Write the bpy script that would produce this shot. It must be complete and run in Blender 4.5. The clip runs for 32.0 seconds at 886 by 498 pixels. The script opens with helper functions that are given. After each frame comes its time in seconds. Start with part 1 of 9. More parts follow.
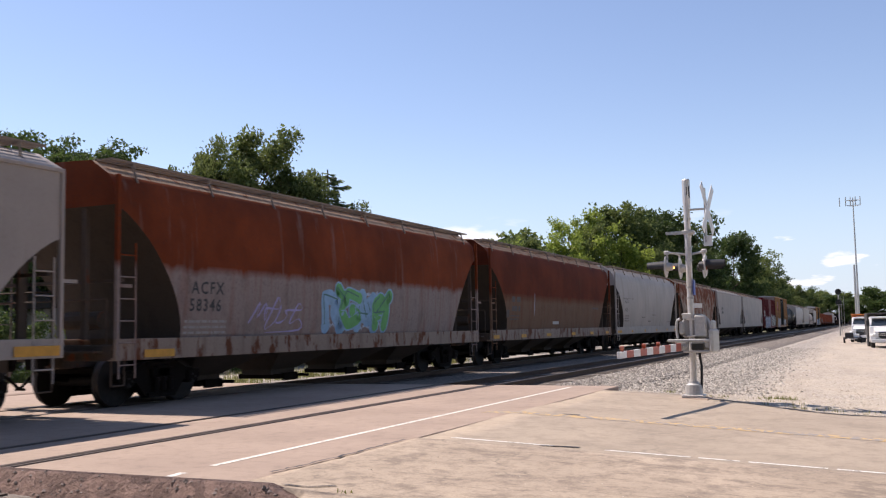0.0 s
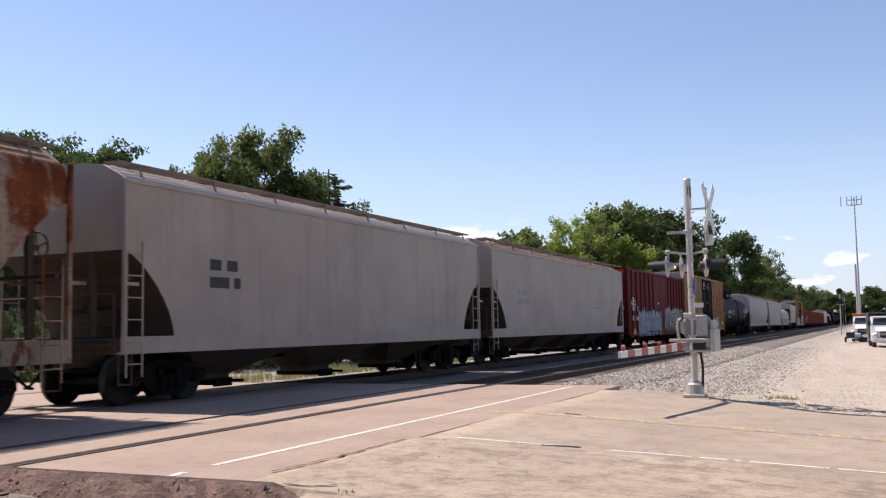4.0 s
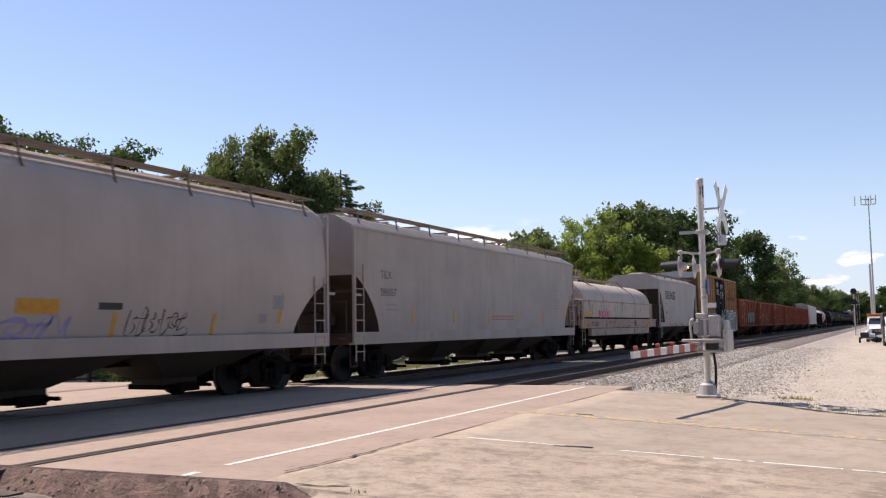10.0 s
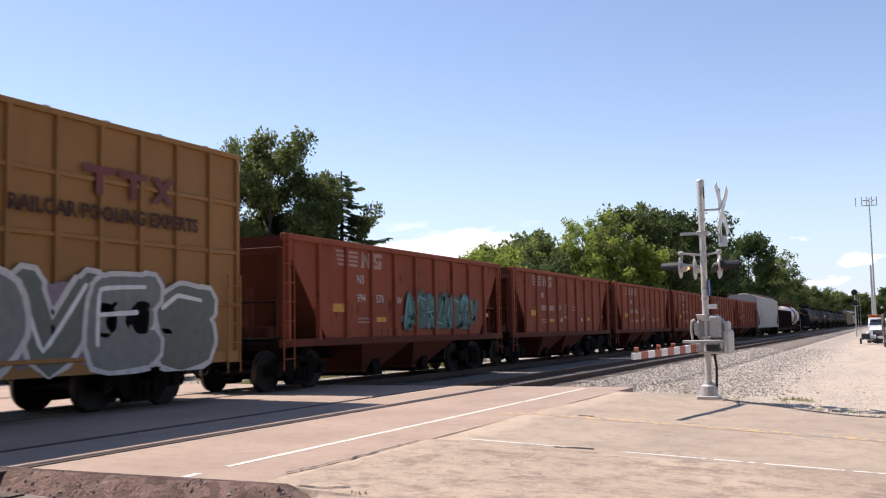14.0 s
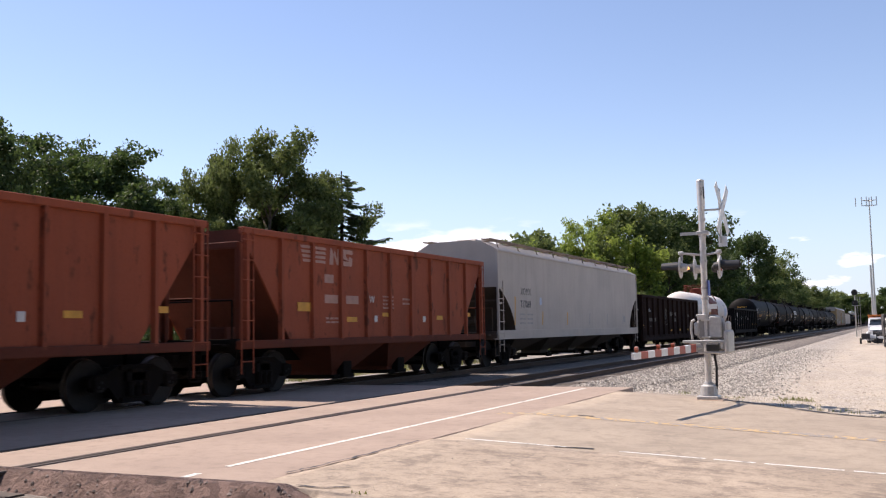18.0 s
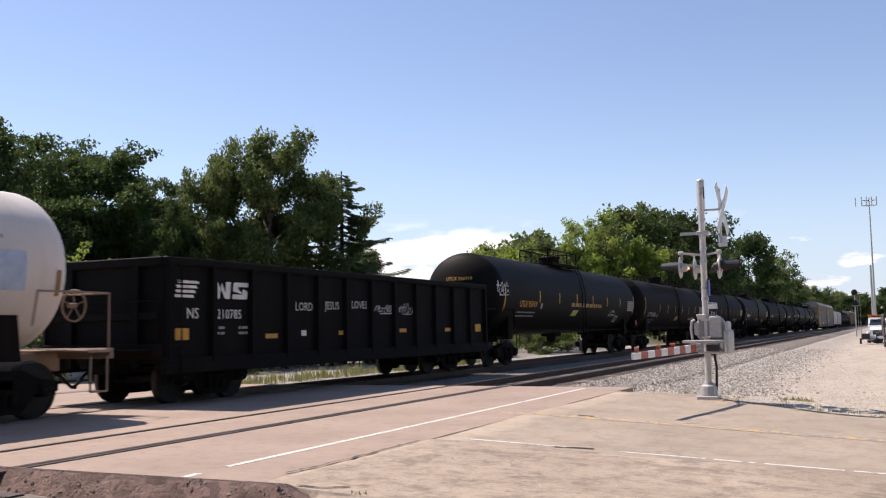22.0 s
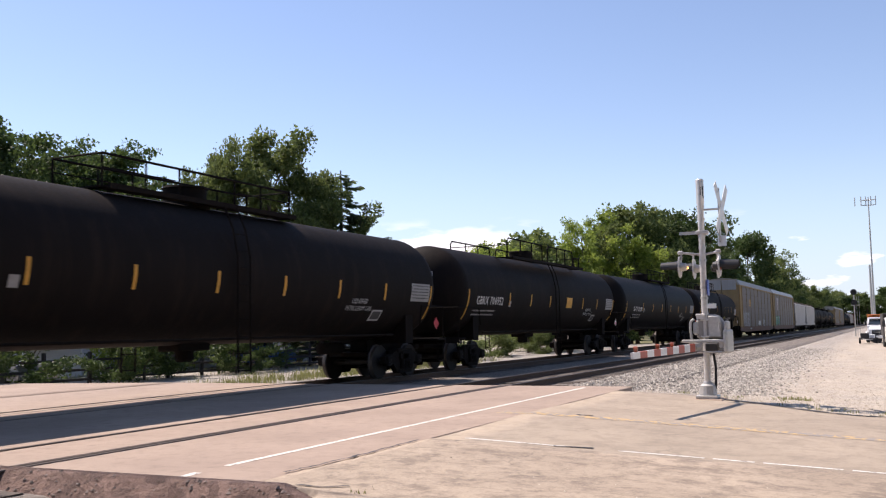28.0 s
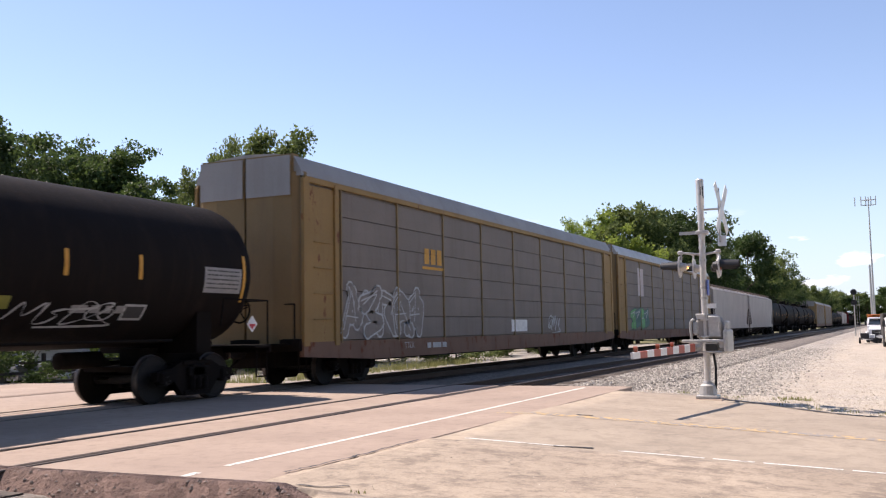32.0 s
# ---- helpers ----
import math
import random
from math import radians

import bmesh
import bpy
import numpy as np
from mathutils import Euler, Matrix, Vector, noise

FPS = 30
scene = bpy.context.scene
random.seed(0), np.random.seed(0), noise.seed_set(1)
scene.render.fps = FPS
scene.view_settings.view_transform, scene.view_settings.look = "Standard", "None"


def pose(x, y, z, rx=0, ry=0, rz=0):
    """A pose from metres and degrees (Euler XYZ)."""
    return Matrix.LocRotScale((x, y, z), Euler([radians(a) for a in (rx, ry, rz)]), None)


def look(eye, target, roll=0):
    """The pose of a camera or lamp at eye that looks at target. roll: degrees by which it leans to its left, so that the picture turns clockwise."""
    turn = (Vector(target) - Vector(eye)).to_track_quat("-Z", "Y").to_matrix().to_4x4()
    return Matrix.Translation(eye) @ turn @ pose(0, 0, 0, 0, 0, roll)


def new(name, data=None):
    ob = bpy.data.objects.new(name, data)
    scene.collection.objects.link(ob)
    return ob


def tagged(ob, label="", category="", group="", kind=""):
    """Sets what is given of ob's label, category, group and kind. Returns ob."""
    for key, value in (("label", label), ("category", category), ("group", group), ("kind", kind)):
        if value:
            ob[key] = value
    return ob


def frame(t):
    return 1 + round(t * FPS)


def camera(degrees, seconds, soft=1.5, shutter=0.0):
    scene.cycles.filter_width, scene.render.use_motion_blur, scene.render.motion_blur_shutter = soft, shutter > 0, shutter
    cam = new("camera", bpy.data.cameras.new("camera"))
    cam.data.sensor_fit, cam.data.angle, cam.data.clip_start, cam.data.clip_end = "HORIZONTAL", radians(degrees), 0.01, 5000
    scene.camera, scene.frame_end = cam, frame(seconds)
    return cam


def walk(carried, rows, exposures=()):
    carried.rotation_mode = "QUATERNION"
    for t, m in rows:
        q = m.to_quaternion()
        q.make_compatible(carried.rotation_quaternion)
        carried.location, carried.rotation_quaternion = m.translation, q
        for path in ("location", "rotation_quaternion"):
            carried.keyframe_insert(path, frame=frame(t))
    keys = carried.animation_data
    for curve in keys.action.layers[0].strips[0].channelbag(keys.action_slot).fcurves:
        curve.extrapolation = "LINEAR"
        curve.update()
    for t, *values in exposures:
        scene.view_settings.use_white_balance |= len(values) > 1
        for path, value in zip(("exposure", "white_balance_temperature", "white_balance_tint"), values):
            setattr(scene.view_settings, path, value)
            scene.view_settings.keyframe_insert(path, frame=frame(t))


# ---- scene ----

# camera: a tripod beside a level crossing, panned by hand
EYE = (0.0, 0.0, 1.309)
cam = camera(50.168, 32.0, soft=1.2, shutter=0.1)


def aim(yaw, pitch, roll=-1.06):
    """yaw: degrees to the left of the track's direction (+y)."""
    a, b = radians(yaw), radians(pitch)
    d = Vector((-math.sin(a) * math.cos(b), math.cos(a) * math.cos(b), math.sin(b)))
    return look(EYE, Vector(EYE) + d, roll)


walk(cam, [
    (0.0, aim(24.178, 4.83)), (0.3, aim(24.18, 4.83)), (0.5, aim(24.36, 4.81)), (0.7, aim(24.22, 4.81)),
    (1.0, aim(24.205, 4.805)), (2.0, aim(24.205, 4.81)), (3.5, aim(24.232, 4.80)), (5.5, aim(24.284, 4.83)),
    (6.0, aim(24.298, 4.84)), (6.5, aim(23.283, 4.79)), (7.0, aim(22.169, 4.80)), (7.5, aim(21.806, 4.81)),
    (8.0, aim(21.055, 4.82)), (8.5, aim(22.148, 4.86)), (9.0, aim(24.42, 4.80)), (9.5, aim(24.815, 4.82)),
    (10.0, aim(24.965, 4.83)), (10.5, aim(24.945, 4.825)), (11.0, aim(24.925, 4.835)), (11.5, aim(24.963, 4.87)),
    (12.0, aim(25.02, 4.90)), (13.0, aim(25.008, 4.912, -1.09)), (16.0, aim(25.008, 4.912, -1.09)),
    (20.0, aim(25.007, 4.912, -1.09)), (24.5, aim(25.006, 4.912, -1.09)), (25.5, aim(24.99, 4.90)),
    (27.5, aim(24.966, 4.872)), (30.0, aim(24.965, 4.872)), (32.0, aim(24.966, 4.87))],
    exposures=[(0.0, 0.49, 6900, 23), (6.0, 0.45, 6900, 23), (8.0, 0.41, 6900, 23), (10.0, 0.47, 6900, 23), (11.0, 0.44, 6900, 23), (12.0, 0.43, 6900, 23), (13.0, 0.60, 6900, 23), (21.0, 0.53, 6900, 23), (22.0, 0.44, 6900, 23), (23.0, 0.53, 6900, 23), (28.0, 0.59, 6900, 23), (32.0, 0.69, 6900, 23)])

# sky and sun: high summer sun behind the train, so that its near side is in shade
SUN_FROM = Vector((-0.72, 0.09, 1.0))
world = bpy.data.worlds.new("world")
scene.world = world
world.use_nodes = True
wn, wl = world.node_tree.nodes, world.node_tree.links
sky = wn.new("ShaderNodeTexSky")
sky.sky_type = 'NISHITA'
sky.sun_disc = False
sky.sun_elevation = math.atan2(1.0, math.hypot(0.72, 0.09))
sky.sun_rotation = math.atan2(-0.72, 0.09)
sky.air_density, sky.dust_density, sky.ozone_density = 1.0, 0.15, 2.8
# thin fair-weather cloud low over the horizon
geo_dir = wn.new("ShaderNodeTexCoord")
cl_map = wn.new("ShaderNodeMapping")
cl_map.inputs["Scale"].default_value = (7.0, 7.0, 26.0)
cl_noise = wn.new("ShaderNodeTexNoise")
cl_noise.inputs["Scale"].default_value = 1.6
cl_noise.inputs["Detail"].default_value = 6
cl_sep = wn.new("ShaderNodeSeparateXYZ")
cl_ramp = wn.new("ShaderNodeValToRGB")
cl_ramp.color_ramp.elements[0].position, cl_ramp.color_ramp.elements[1].position = 0.60, 0.68
cl_low = wn.new("ShaderNodeMapRange")
for k, v in (("From Min", 0.085), ("From Max", 0.118), ("To Min", 1.0), ("To Max", 0.0)):
    cl_low.inputs[k].default_value = v
cl_mul = wn.new("ShaderNodeMath")
cl_mul.operation = 'MULTIPLY'
cl_mix = wn.new("ShaderNodeMixRGB")
cl_mix.inputs[2].default_value = (8.0, 8.2, 8.6, 1)
wl.new(geo_dir.outputs["Generated"], cl_map.inputs[0])
wl.new(cl_map.outputs[0], cl_noise.inputs["Vector"])
# the cloud bank gathers over the trees beyond the train
cl_dot = wn.new("ShaderNodeVectorMath")
cl_dot.operation = 'DOT_PRODUCT'
cl_dot.inputs[1].default_value = (-0.4222, 0.9065, 0.0)
cl_near = wn.new("ShaderNodeMapRange")
for k, v in (("From Min", math.cos(radians(9))), ("From Max", math.cos(radians(5))), ("To Min", 0.0), ("To Max", 0.2)):
    cl_near.inputs[k].default_value = v
cl_sum = wn.new("ShaderNodeMath")
wl.new(geo_dir.outputs["Generated"], cl_dot.inputs[0])
wl.new(cl_dot.outputs["Value"], cl_near.inputs["Value"])
wl.new(cl_noise.outputs["Fac"], cl_sum.inputs[0])
wl.new(cl_near.outputs[0], cl_sum.inputs[1])
wl.new(cl_sum.outputs[0], cl_ramp.inputs[0])
wl.new(geo_dir.outputs["Generated"], cl_sep.inputs[0])
wl.new(cl_sep.outputs["Z"], cl_low.inputs["Value"])
wl.new(cl_ramp.outputs[0], cl_mul.inputs[0])
wl.new(cl_low.outputs[0], cl_mul.inputs[1])
wl.new(cl_mul.outputs[0], cl_mix.inputs[0])
# pale blue summer haze towards the horizon
hz_low = wn.new("ShaderNodeMapRange")
for k, v in (("From Min", 0.0), ("From Max", 0.17), ("To Min", 0.75), ("To Max", 0.0)):
    hz_low.inputs[k].default_value = v
hz_mix = wn.new("ShaderNodeMixRGB")
hz_mix.inputs[2].default_value = (3.2, 4.6, 6.3, 1)
wl.new(cl_sep.outputs["Z"], hz_low.inputs["Value"])
wl.new(hz_low.outputs[0], hz_mix.inputs[0])
wl.new(sky.outputs[0], hz_mix.inputs[1])
wl.new(hz_mix.outputs[0], cl_mix.inputs[1])
wl.new(cl_mix.outputs[0], wn["Background"].inputs[0])
wn["Background"].inputs[1].default_value = 0.114

sun = new("sun", bpy.data.lights.new("sun", 'SUN'))
sun.data.energy, sun.data.angle, sun.data.color = 4.7, radians(0.53), (0.975, 0.95, 0.865)
sun.matrix_world = look(SUN_FROM * 60, (0, 0, 0))


# ---------------------------------------------------------------- materials
class Nodes:
    """Short forms for building a node tree."""

    def __init__(self, name):
        self.mat = bpy.data.materials.new(name)
        self.mat.use_nodes = True
        self.n, self.l = self.mat.node_tree.nodes, self.mat.node_tree.links
        self.bsdf = self.n["Principled BSDF"]

    def put(self, socket, value):
        if isinstance(value, bpy.types.NodeSocket):
            self.l.new(value, socket)
        elif isinstance(value, (tuple, list)) and len(value) == 3 and socket.type == 'RGBA':
            socket.default_value = (*value, 1)
        else:
            socket.default_value = value

    def coords(self, scale=(1, 1, 1), shift=True):
        tc = self.n.new("ShaderNodeTexCoord")
        m = self.n.new("ShaderNodeMapping")
        m.inputs["Scale"].default_value = scale
        self.l.new(tc.outputs["Object"], m.inputs[0])
        if shift:
            oi = self.n.new("ShaderNodeObjectInfo")
            mu = self.n.new("ShaderNodeMath")
            mu.operation = 'MULTIPLY'
            mu.inputs[1].default_value = 37.0
            self.l.new(oi.outputs["Random"], mu.inputs[0])
            self.l.new(mu.outputs[0], m.inputs["Location"])
        return m.outputs[0]

    def noise(self, vec, scale=5.0, detail=4.0, rough=0.55):
        t = self.n.new("ShaderNodeTexNoise")
        t.inputs["Scale"].default_value, t.inputs["Detail"].default_value = scale, detail
        t.inputs["Roughness"].default_value = rough
        self.l.new(vec, t.inputs["Vector"])
        return t.outputs["Fac"]

    def voronoi(self, vec, scale=5.0, feature='F1', out="Distance"):
        t = self.n.new("ShaderNodeTexVoronoi")
        t.feature = feature
        t.inputs["Scale"].default_value = scale
        self.l.new(vec, t.inputs["Vector"])
        return t.outputs[out]

    def ramp(self, fac, a, b, ca=(0, 0, 0), cb=(1, 1, 1)):
        r = self.n.new("ShaderNodeValToRGB")
        e = r.color_ramp.elements
        e[0].position, e[1].position = a, b
        e[0].color, e[1].color = (*ca, 1), (*cb, 1)
        self.l.new(fac, r.inputs[0])
        return r.outputs[0]

    def mix(self, fac, a, b, kind='MIX'):
        m = self.n.new("ShaderNodeMixRGB")
        m.blend_type = kind
        for s, v in zip(m.inputs, (fac, a, b)):
            self.put(s, v)
        return m.outputs[0]

    def math(self, op, a, b=0.0):
        m = self.n.new("ShaderNodeMath")
        m.operation = op
        m.use_clamp = op in ('MULTIPLY',)
        self.put(m.inputs[0], a)
        self.put(m.inputs[1], b)
        return m.outputs[0]

    def axis(self, i):
        tc = self.n.new("ShaderNodeTexCoord")
        s = self.n.new("ShaderNodeSeparateXYZ")
        self.l.new(tc.outputs["Object"], s.inputs[0])
        return s.outputs[i]

    def bump(self, h, strength=0.3, dist=0.01):
        b = self.n.new("ShaderNodeBump")
        b.inputs["Strength"].default_value, b.inputs["Distance"].default_value = strength, dist
        self.l.new(h, b.inputs["Height"])
        self.l.new(b.outputs[0], self.bsdf.inputs["Normal"])

    def done(self, color, rough=0.6, metal=0.0, spec=None):
        self.put(self.bsdf.inputs["Base Color"], color)
        self.put(self.bsdf.inputs["Roughness"], rough)
        self.put(self.bsdf.inputs["Metallic"], metal)
        if spec is not None:
            self.put(self.bsdf.inputs["Specular IOR Level"], spec)
        return self.mat


def paint(name, col, dirt=(0.11, 0.085, 0.065), amount=0.35, rough=0.55, rust=0.0, rustcol=(0.16, 0.05, 0.022), metal=0.0, spec=0.18):
    """Weathered paint on steel: blotches, vertical run-off streaks, grime and rust spots."""
    k = Nodes(name)
    big = k.noise(k.coords((0.6, 0.6, 0.6)), 1.1, 3)
    fine = k.noise(k.coords(), 22, 4)
    streak = k.noise(k.coords((1.5, 1.7, 0.16)), 1.5, 7, 0.66)
    c = k.mix(k.ramp(big, 0.35, 0.7), tuple(v * 0.9 for v in col), tuple(min(1, v * 1.06) for v in col))
    c = k.mix(k.math('MULTIPLY', k.ramp(streak, 0.5, 0.78), amount), c, dirt)
    c = k.mix(k.math('MULTIPLY', k.ramp(fine, 0.5, 0.75), amount * 0.35), c, dirt)
    if rust:
        spot = k.noise(k.coords((1.0, 1.3, 0.55)), 2.6, 7, 0.68)
        c = k.mix(k.ramp(spot, 0.62 - rust * 0.3, 0.68 - rust * 0.27), c, rustcol)
    k.bump(fine, 0.12, 0.004)
    return k.done(c, k.ramp(fine, 0.2, 0.8, (rough - 0.1,) * 3, (rough + 0.12,) * 3), metal, spec)


def rust_top(name, low, high, z, soft, deep=0.25, runs=0.5):
    """A hopper whose upper half has lost its paint: rust above an uneven line, pale runs through it, stains below."""
    k = Nodes(name)
    edge = k.noise(k.coords((1, 0.8, 0.12)), 2.1, 6, 0.66)
    zz = k.math('ADD', k.axis(2), k.math('MULTIPLY', k.math('SUBTRACT', edge, 0.5), soft * 4))
    m = k.n.new("ShaderNodeMapRange")
    for key, v in (("From Min", z - deep), ("From Max", z + deep)):
        m.inputs[key].default_value = v
    k.l.new(zz, m.inputs["Value"])
    big = k.noise(k.coords((0.6, 0.6, 0.6)), 1.3, 5)
    fine = k.noise(k.coords(), 17, 5)
    top = k.mix(k.ramp(big, 0.35, 0.68), tuple(v * 0.66 for v in high), tuple(v * 1.08 for v in high))
    run = k.noise(k.coords((1, 1.3, 0.09)), 2.4, 5, 0.62)
    top = k.mix(k.math('MULTIPLY', k.ramp(run, 0.60, 0.72), runs), top, tuple(v * 0.85 for v in low))
    streak = k.noise(k.coords((2, 2.6, 0.14)), 1.9, 6, 0.66)
    bot = k.mix(k.ramp(streak, 0.48, 0.74), low, tuple(0.45 * a + 0.55 * b for a, b in zip(low, high)))
    bot = k.mix(k.math('MULTIPLY', k.ramp(k.noise(k.coords((1.2, 1.2, 0.5)), 2.6, 6, 0.65), 0.5, 0.7), 0.5), bot, tuple(v * 0.55 for v in low))
    c = k.mix(m.outputs[0], bot, top)
    c = k.mix(k.math('MULTIPLY', k.ramp(fine, 0.5, 0.75), 0.35), c, (0.05, 0.03, 0.02))
    k.bump(fine, 0.25, 0.005)
    return k.done(c, 0.8, 0.0, 0.12)


def rust_runs(name, pale, rust):
    """White paint breaking up: mottled rust along the top, long rust runs down the side, pale ground showing through."""
    k = Nodes(name)
    run = k.noise(k.coords((1.0, 0.95, 0.13)), 1.7, 7, 0.68)
    mottle = k.noise(k.coords((0.8, 0.7, 1.3)), 1.9, 7, 0.66)
    m = k.n.new("ShaderNodeMapRange")
    for key, v in (("From Min", 1.2), ("From Max", 4.1), ("To Min", -0.085), ("To Max", 0.075)):
        m.inputs[key].default_value = v
    k.l.new(k.axis(2), m.inputs["Value"])
    f = k.math('ADD', k.math('ADD', k.math('MULTIPLY', run, 0.55), k.math('MULTIPLY', mottle, 0.45)), m.outputs[0])
    fine = k.noise(k.coords(), 19, 5)
    deep = k.mix(k.ramp(k.noise(k.coords((1, 1, 0.7)), 2.6, 6, 0.6), 0.36, 0.66), tuple(v * 0.5 for v in rust), tuple(v * 1.15 for v in rust))
    stained = k.mix(k.ramp(k.noise(k.coords((2.0, 2.2, 0.2)), 2.0, 6, 0.65), 0.4, 0.72), pale, tuple(0.6 * a + 0.4 * b for a, b in zip(pale, rust)))
    c = k.mix(k.ramp(f, 0.455, 0.545), stained, deep)
    c = k.mix(k.math('MULTIPLY', k.ramp(fine, 0.5, 0.75), 0.35), c, (0.05, 0.03, 0.02))
    k.bump(fine, 0.25, 0.005)
    return k.done(c, 0.8, 0.0, 0.12)


def plain(name, col, rough=0.5, metal=0.0, var=0.12, scale=14.0, bump=0.1):
    k = Nodes(name)
    f = k.noise(k.coords(), scale, 5)
    c = k.mix(k.ramp(f, 0.3, 0.72), tuple(max(0, v * (1 - var)) for v in col), tuple(min(1, v * (1 + var)) for v in col))
    if bump:
        k.bump(f, bump, 0.004)
    return k.done(c, rough, metal)


def glow(name, col, strength):
    k = Nodes(name)
    k.put(k.bsdf.inputs["Emission Color"], col)
    k.put(k.bsdf.inputs["Emission Strength"], strength)
    return k.done(col, 0.3)


def glass(name, col=(0.03, 0.04, 0.05)):
    k = Nodes(name)
    return k.done(col, 0.06, 0.0, 0.6)


def foliage(name, dark, light, trans=0.25):
    """Leaves: colour varies leaf by leaf, and they let some sun through."""
    k = Nodes(name)
    g = k.n.new("ShaderNodeNewGeometry")
    oi = k.n.new("ShaderNodeObjectInfo")
    big = k.noise(k.coords((1, 1, 1)), 0.5, 3)
    f = k.math('ADD', k.math('MULTIPLY', g.outputs["Random Per Island"], 0.5), k.math('MULTIPLY', big, 0.5))
    c = k.mix(k.ramp(f, 0.2, 0.85), dark, light)
    c = k.mix(k.math('MULTIPLY', oi.outputs["Random"], 0.35), c, tuple(v * 0.62 for v in dark))
    k.done(c, 0.6, 0.0, 0.3)
    t = k.n.new("ShaderNodeBsdfTranslucent")
    k.put(t.inputs[0], k.mix(0.5, c, light))
    m = k.n.new("ShaderNodeMixShader")
    m.inputs[0].default_value = trans
    k.l.new(k.bsdf.outputs[0], m.inputs[1])
    k.l.new(t.outputs[0], m.inputs[2])
    k.l.new(m.outputs[0], k.n["Material Output"].inputs[0])
    return k.mat


def stones(name, cols, scale, rough=0.9, big=0.25, bump=0.6, dist=0.03, patch=None, where=(0.5, 0.62), track=False):
    """Loose stone: cells of differing grey with dark gaps, and broad patches of fines."""
    k = Nodes(name)
    v = k.coords(shift=False)
    cell = k.voronoi(v, scale, 'F1', "Color")
    dist_ = k.noise(v, scale * 1.7, 5, 0.75)
    sep = k.n.new("ShaderNodeSeparateColor")
    k.l.new(cell, sep.inputs[0])
    lump = k.math('ADD', k.math('MULTIPLY', sep.outputs[0], 0.45), k.math('MULTIPLY', k.noise(v, scale * 0.45, 6, 0.7), 0.55))
    c = k.mix(k.ramp(lump, 0.3, 0.72), cols[0], cols[1])
    c = k.mix(k.math('MULTIPLY', k.ramp(dist_, 0.52, 0.7), 0.85), c, cols[2])
    wide = k.noise(v, big, 6, 0.6)
    c = k.mix(k.math('MULTIPLY', k.ramp(wide, 0.4, 0.7), 0.5), c, cols[3])
    if patch:
        c = k.mix(k.ramp(k.noise(v, 0.9, 6, 0.65), *where), c, patch)
    if track:
        # grey ballast thins out into the yard's tan fines over an uneven line that closes on the rails
        line = k.math('ADD', k.math('ADD', k.axis(0), k.math('MULTIPLY', k.axis(1), 0.033)), k.math('MULTIPLY', k.math('SUBTRACT', k.noise(v, 0.6, 7, 0.68), 0.5), 5.0))
        m = k.n.new("ShaderNodeMapRange")
        for key, q in (("From Min", -0.9), ("From Max", -2.9)):
            m.inputs[key].default_value = q
        k.l.new(line, m.inputs["Value"])
        grey = k.mix(k.ramp(lump, 0.3, 0.72), (0.19, 0.165, 0.14), (0.49, 0.44, 0.375))
        grey = k.mix(k.math('MULTIPLY', k.ramp(dist_, 0.5, 0.68), 0.9), grey, (0.07, 0.062, 0.056))
        c = k.mix(m.outputs[0], c, grey)
        rut = k.noise(k.coords((1.0, 0.12, 1.0), False), 0.9, 5, 0.6)
        c = k.mix(k.math('MULTIPLY', k.ramp(rut, 0.5, 0.68), 0.4), c, (0.27, 0.215, 0.165))
    k.bump(dist_, bump, dist)
    return k.done(c, rough)


def paving(name, base, light, dark, crack=0.0, crackscale=0.5, grain=60, seam=(0.03, 0.028, 0.026), stain=0.4, blotch=0.0, skid=0.0):
    """Asphalt or concrete: aggregate grain, patches of wear, cracks."""
    k = Nodes(name)
    v = k.coords(shift=False)
    g = k.noise(v, grain, 3, 0.7)
    wear = k.noise(v, 0.55, 6, 0.6)
    fine = k.noise(v, 5.0, 6, 0.65)
    c = k.mix(k.ramp(wear, 0.35, 0.68), base, light)
    c = k.mix(k.math('MULTIPLY', k.ramp(fine, 0.5, 0.72), stain), c, dark)
    c = k.mix(k.math('MULTIPLY', k.ramp(g, 0.45, 0.7), 0.28), c, dark)
    if blotch:
        sp = k.noise(v, 2.3, 9, 0.74)
        c = k.mix(k.math('MULTIPLY', k.ramp(sp, 0.5, 0.6), blotch), c, dark)
        sp = k.noise(v, 14, 6, 0.7)
        c = k.mix(k.math('MULTIPLY', k.ramp(sp, 0.53, 0.66), blotch * 0.8), c, dark)
    if skid:
        # scuffs and scrapes drawn out along the road
        sk = k.noise(k.coords((0.5, 4.5, 1.0), False), 1.9, 8, 0.72)
        c = k.mix(k.math('MULTIPLY', k.ramp(sk, 0.56, 0.66), skid), c, dark)
    h = g
    if crack:
        warp = k.n.new("ShaderNodeVectorMath")
        warp.operation = 'ADD'
        tex = k.n.new("ShaderNodeTexNoise")
        tex.inputs["Scale"].default_value = 1.1
        tex.inputs["Detail"].default_value = 5
        k.l.new(v, tex.inputs["Vector"])
        k.l.new(v, warp.inputs[0])
        k.l.new(tex.outputs["Color"], warp.inputs[1])
        e = k.voronoi(warp.outputs[0], crackscale, 'DISTANCE_TO_EDGE')
        line = k.ramp(e, 0.004, 0.016, (1, 1, 1), (0, 0, 0))
        keep = k.ramp(k.noise(v, 0.7, 2), 0.5, 0.6)
        c = k.mix(k.math('MULTIPLY', k.math('MULTIPLY', line, keep), crack), c, seam)
    k.bump(h, 0.25, 0.006)
    return k.done(c, 0.88)


MAT = {}


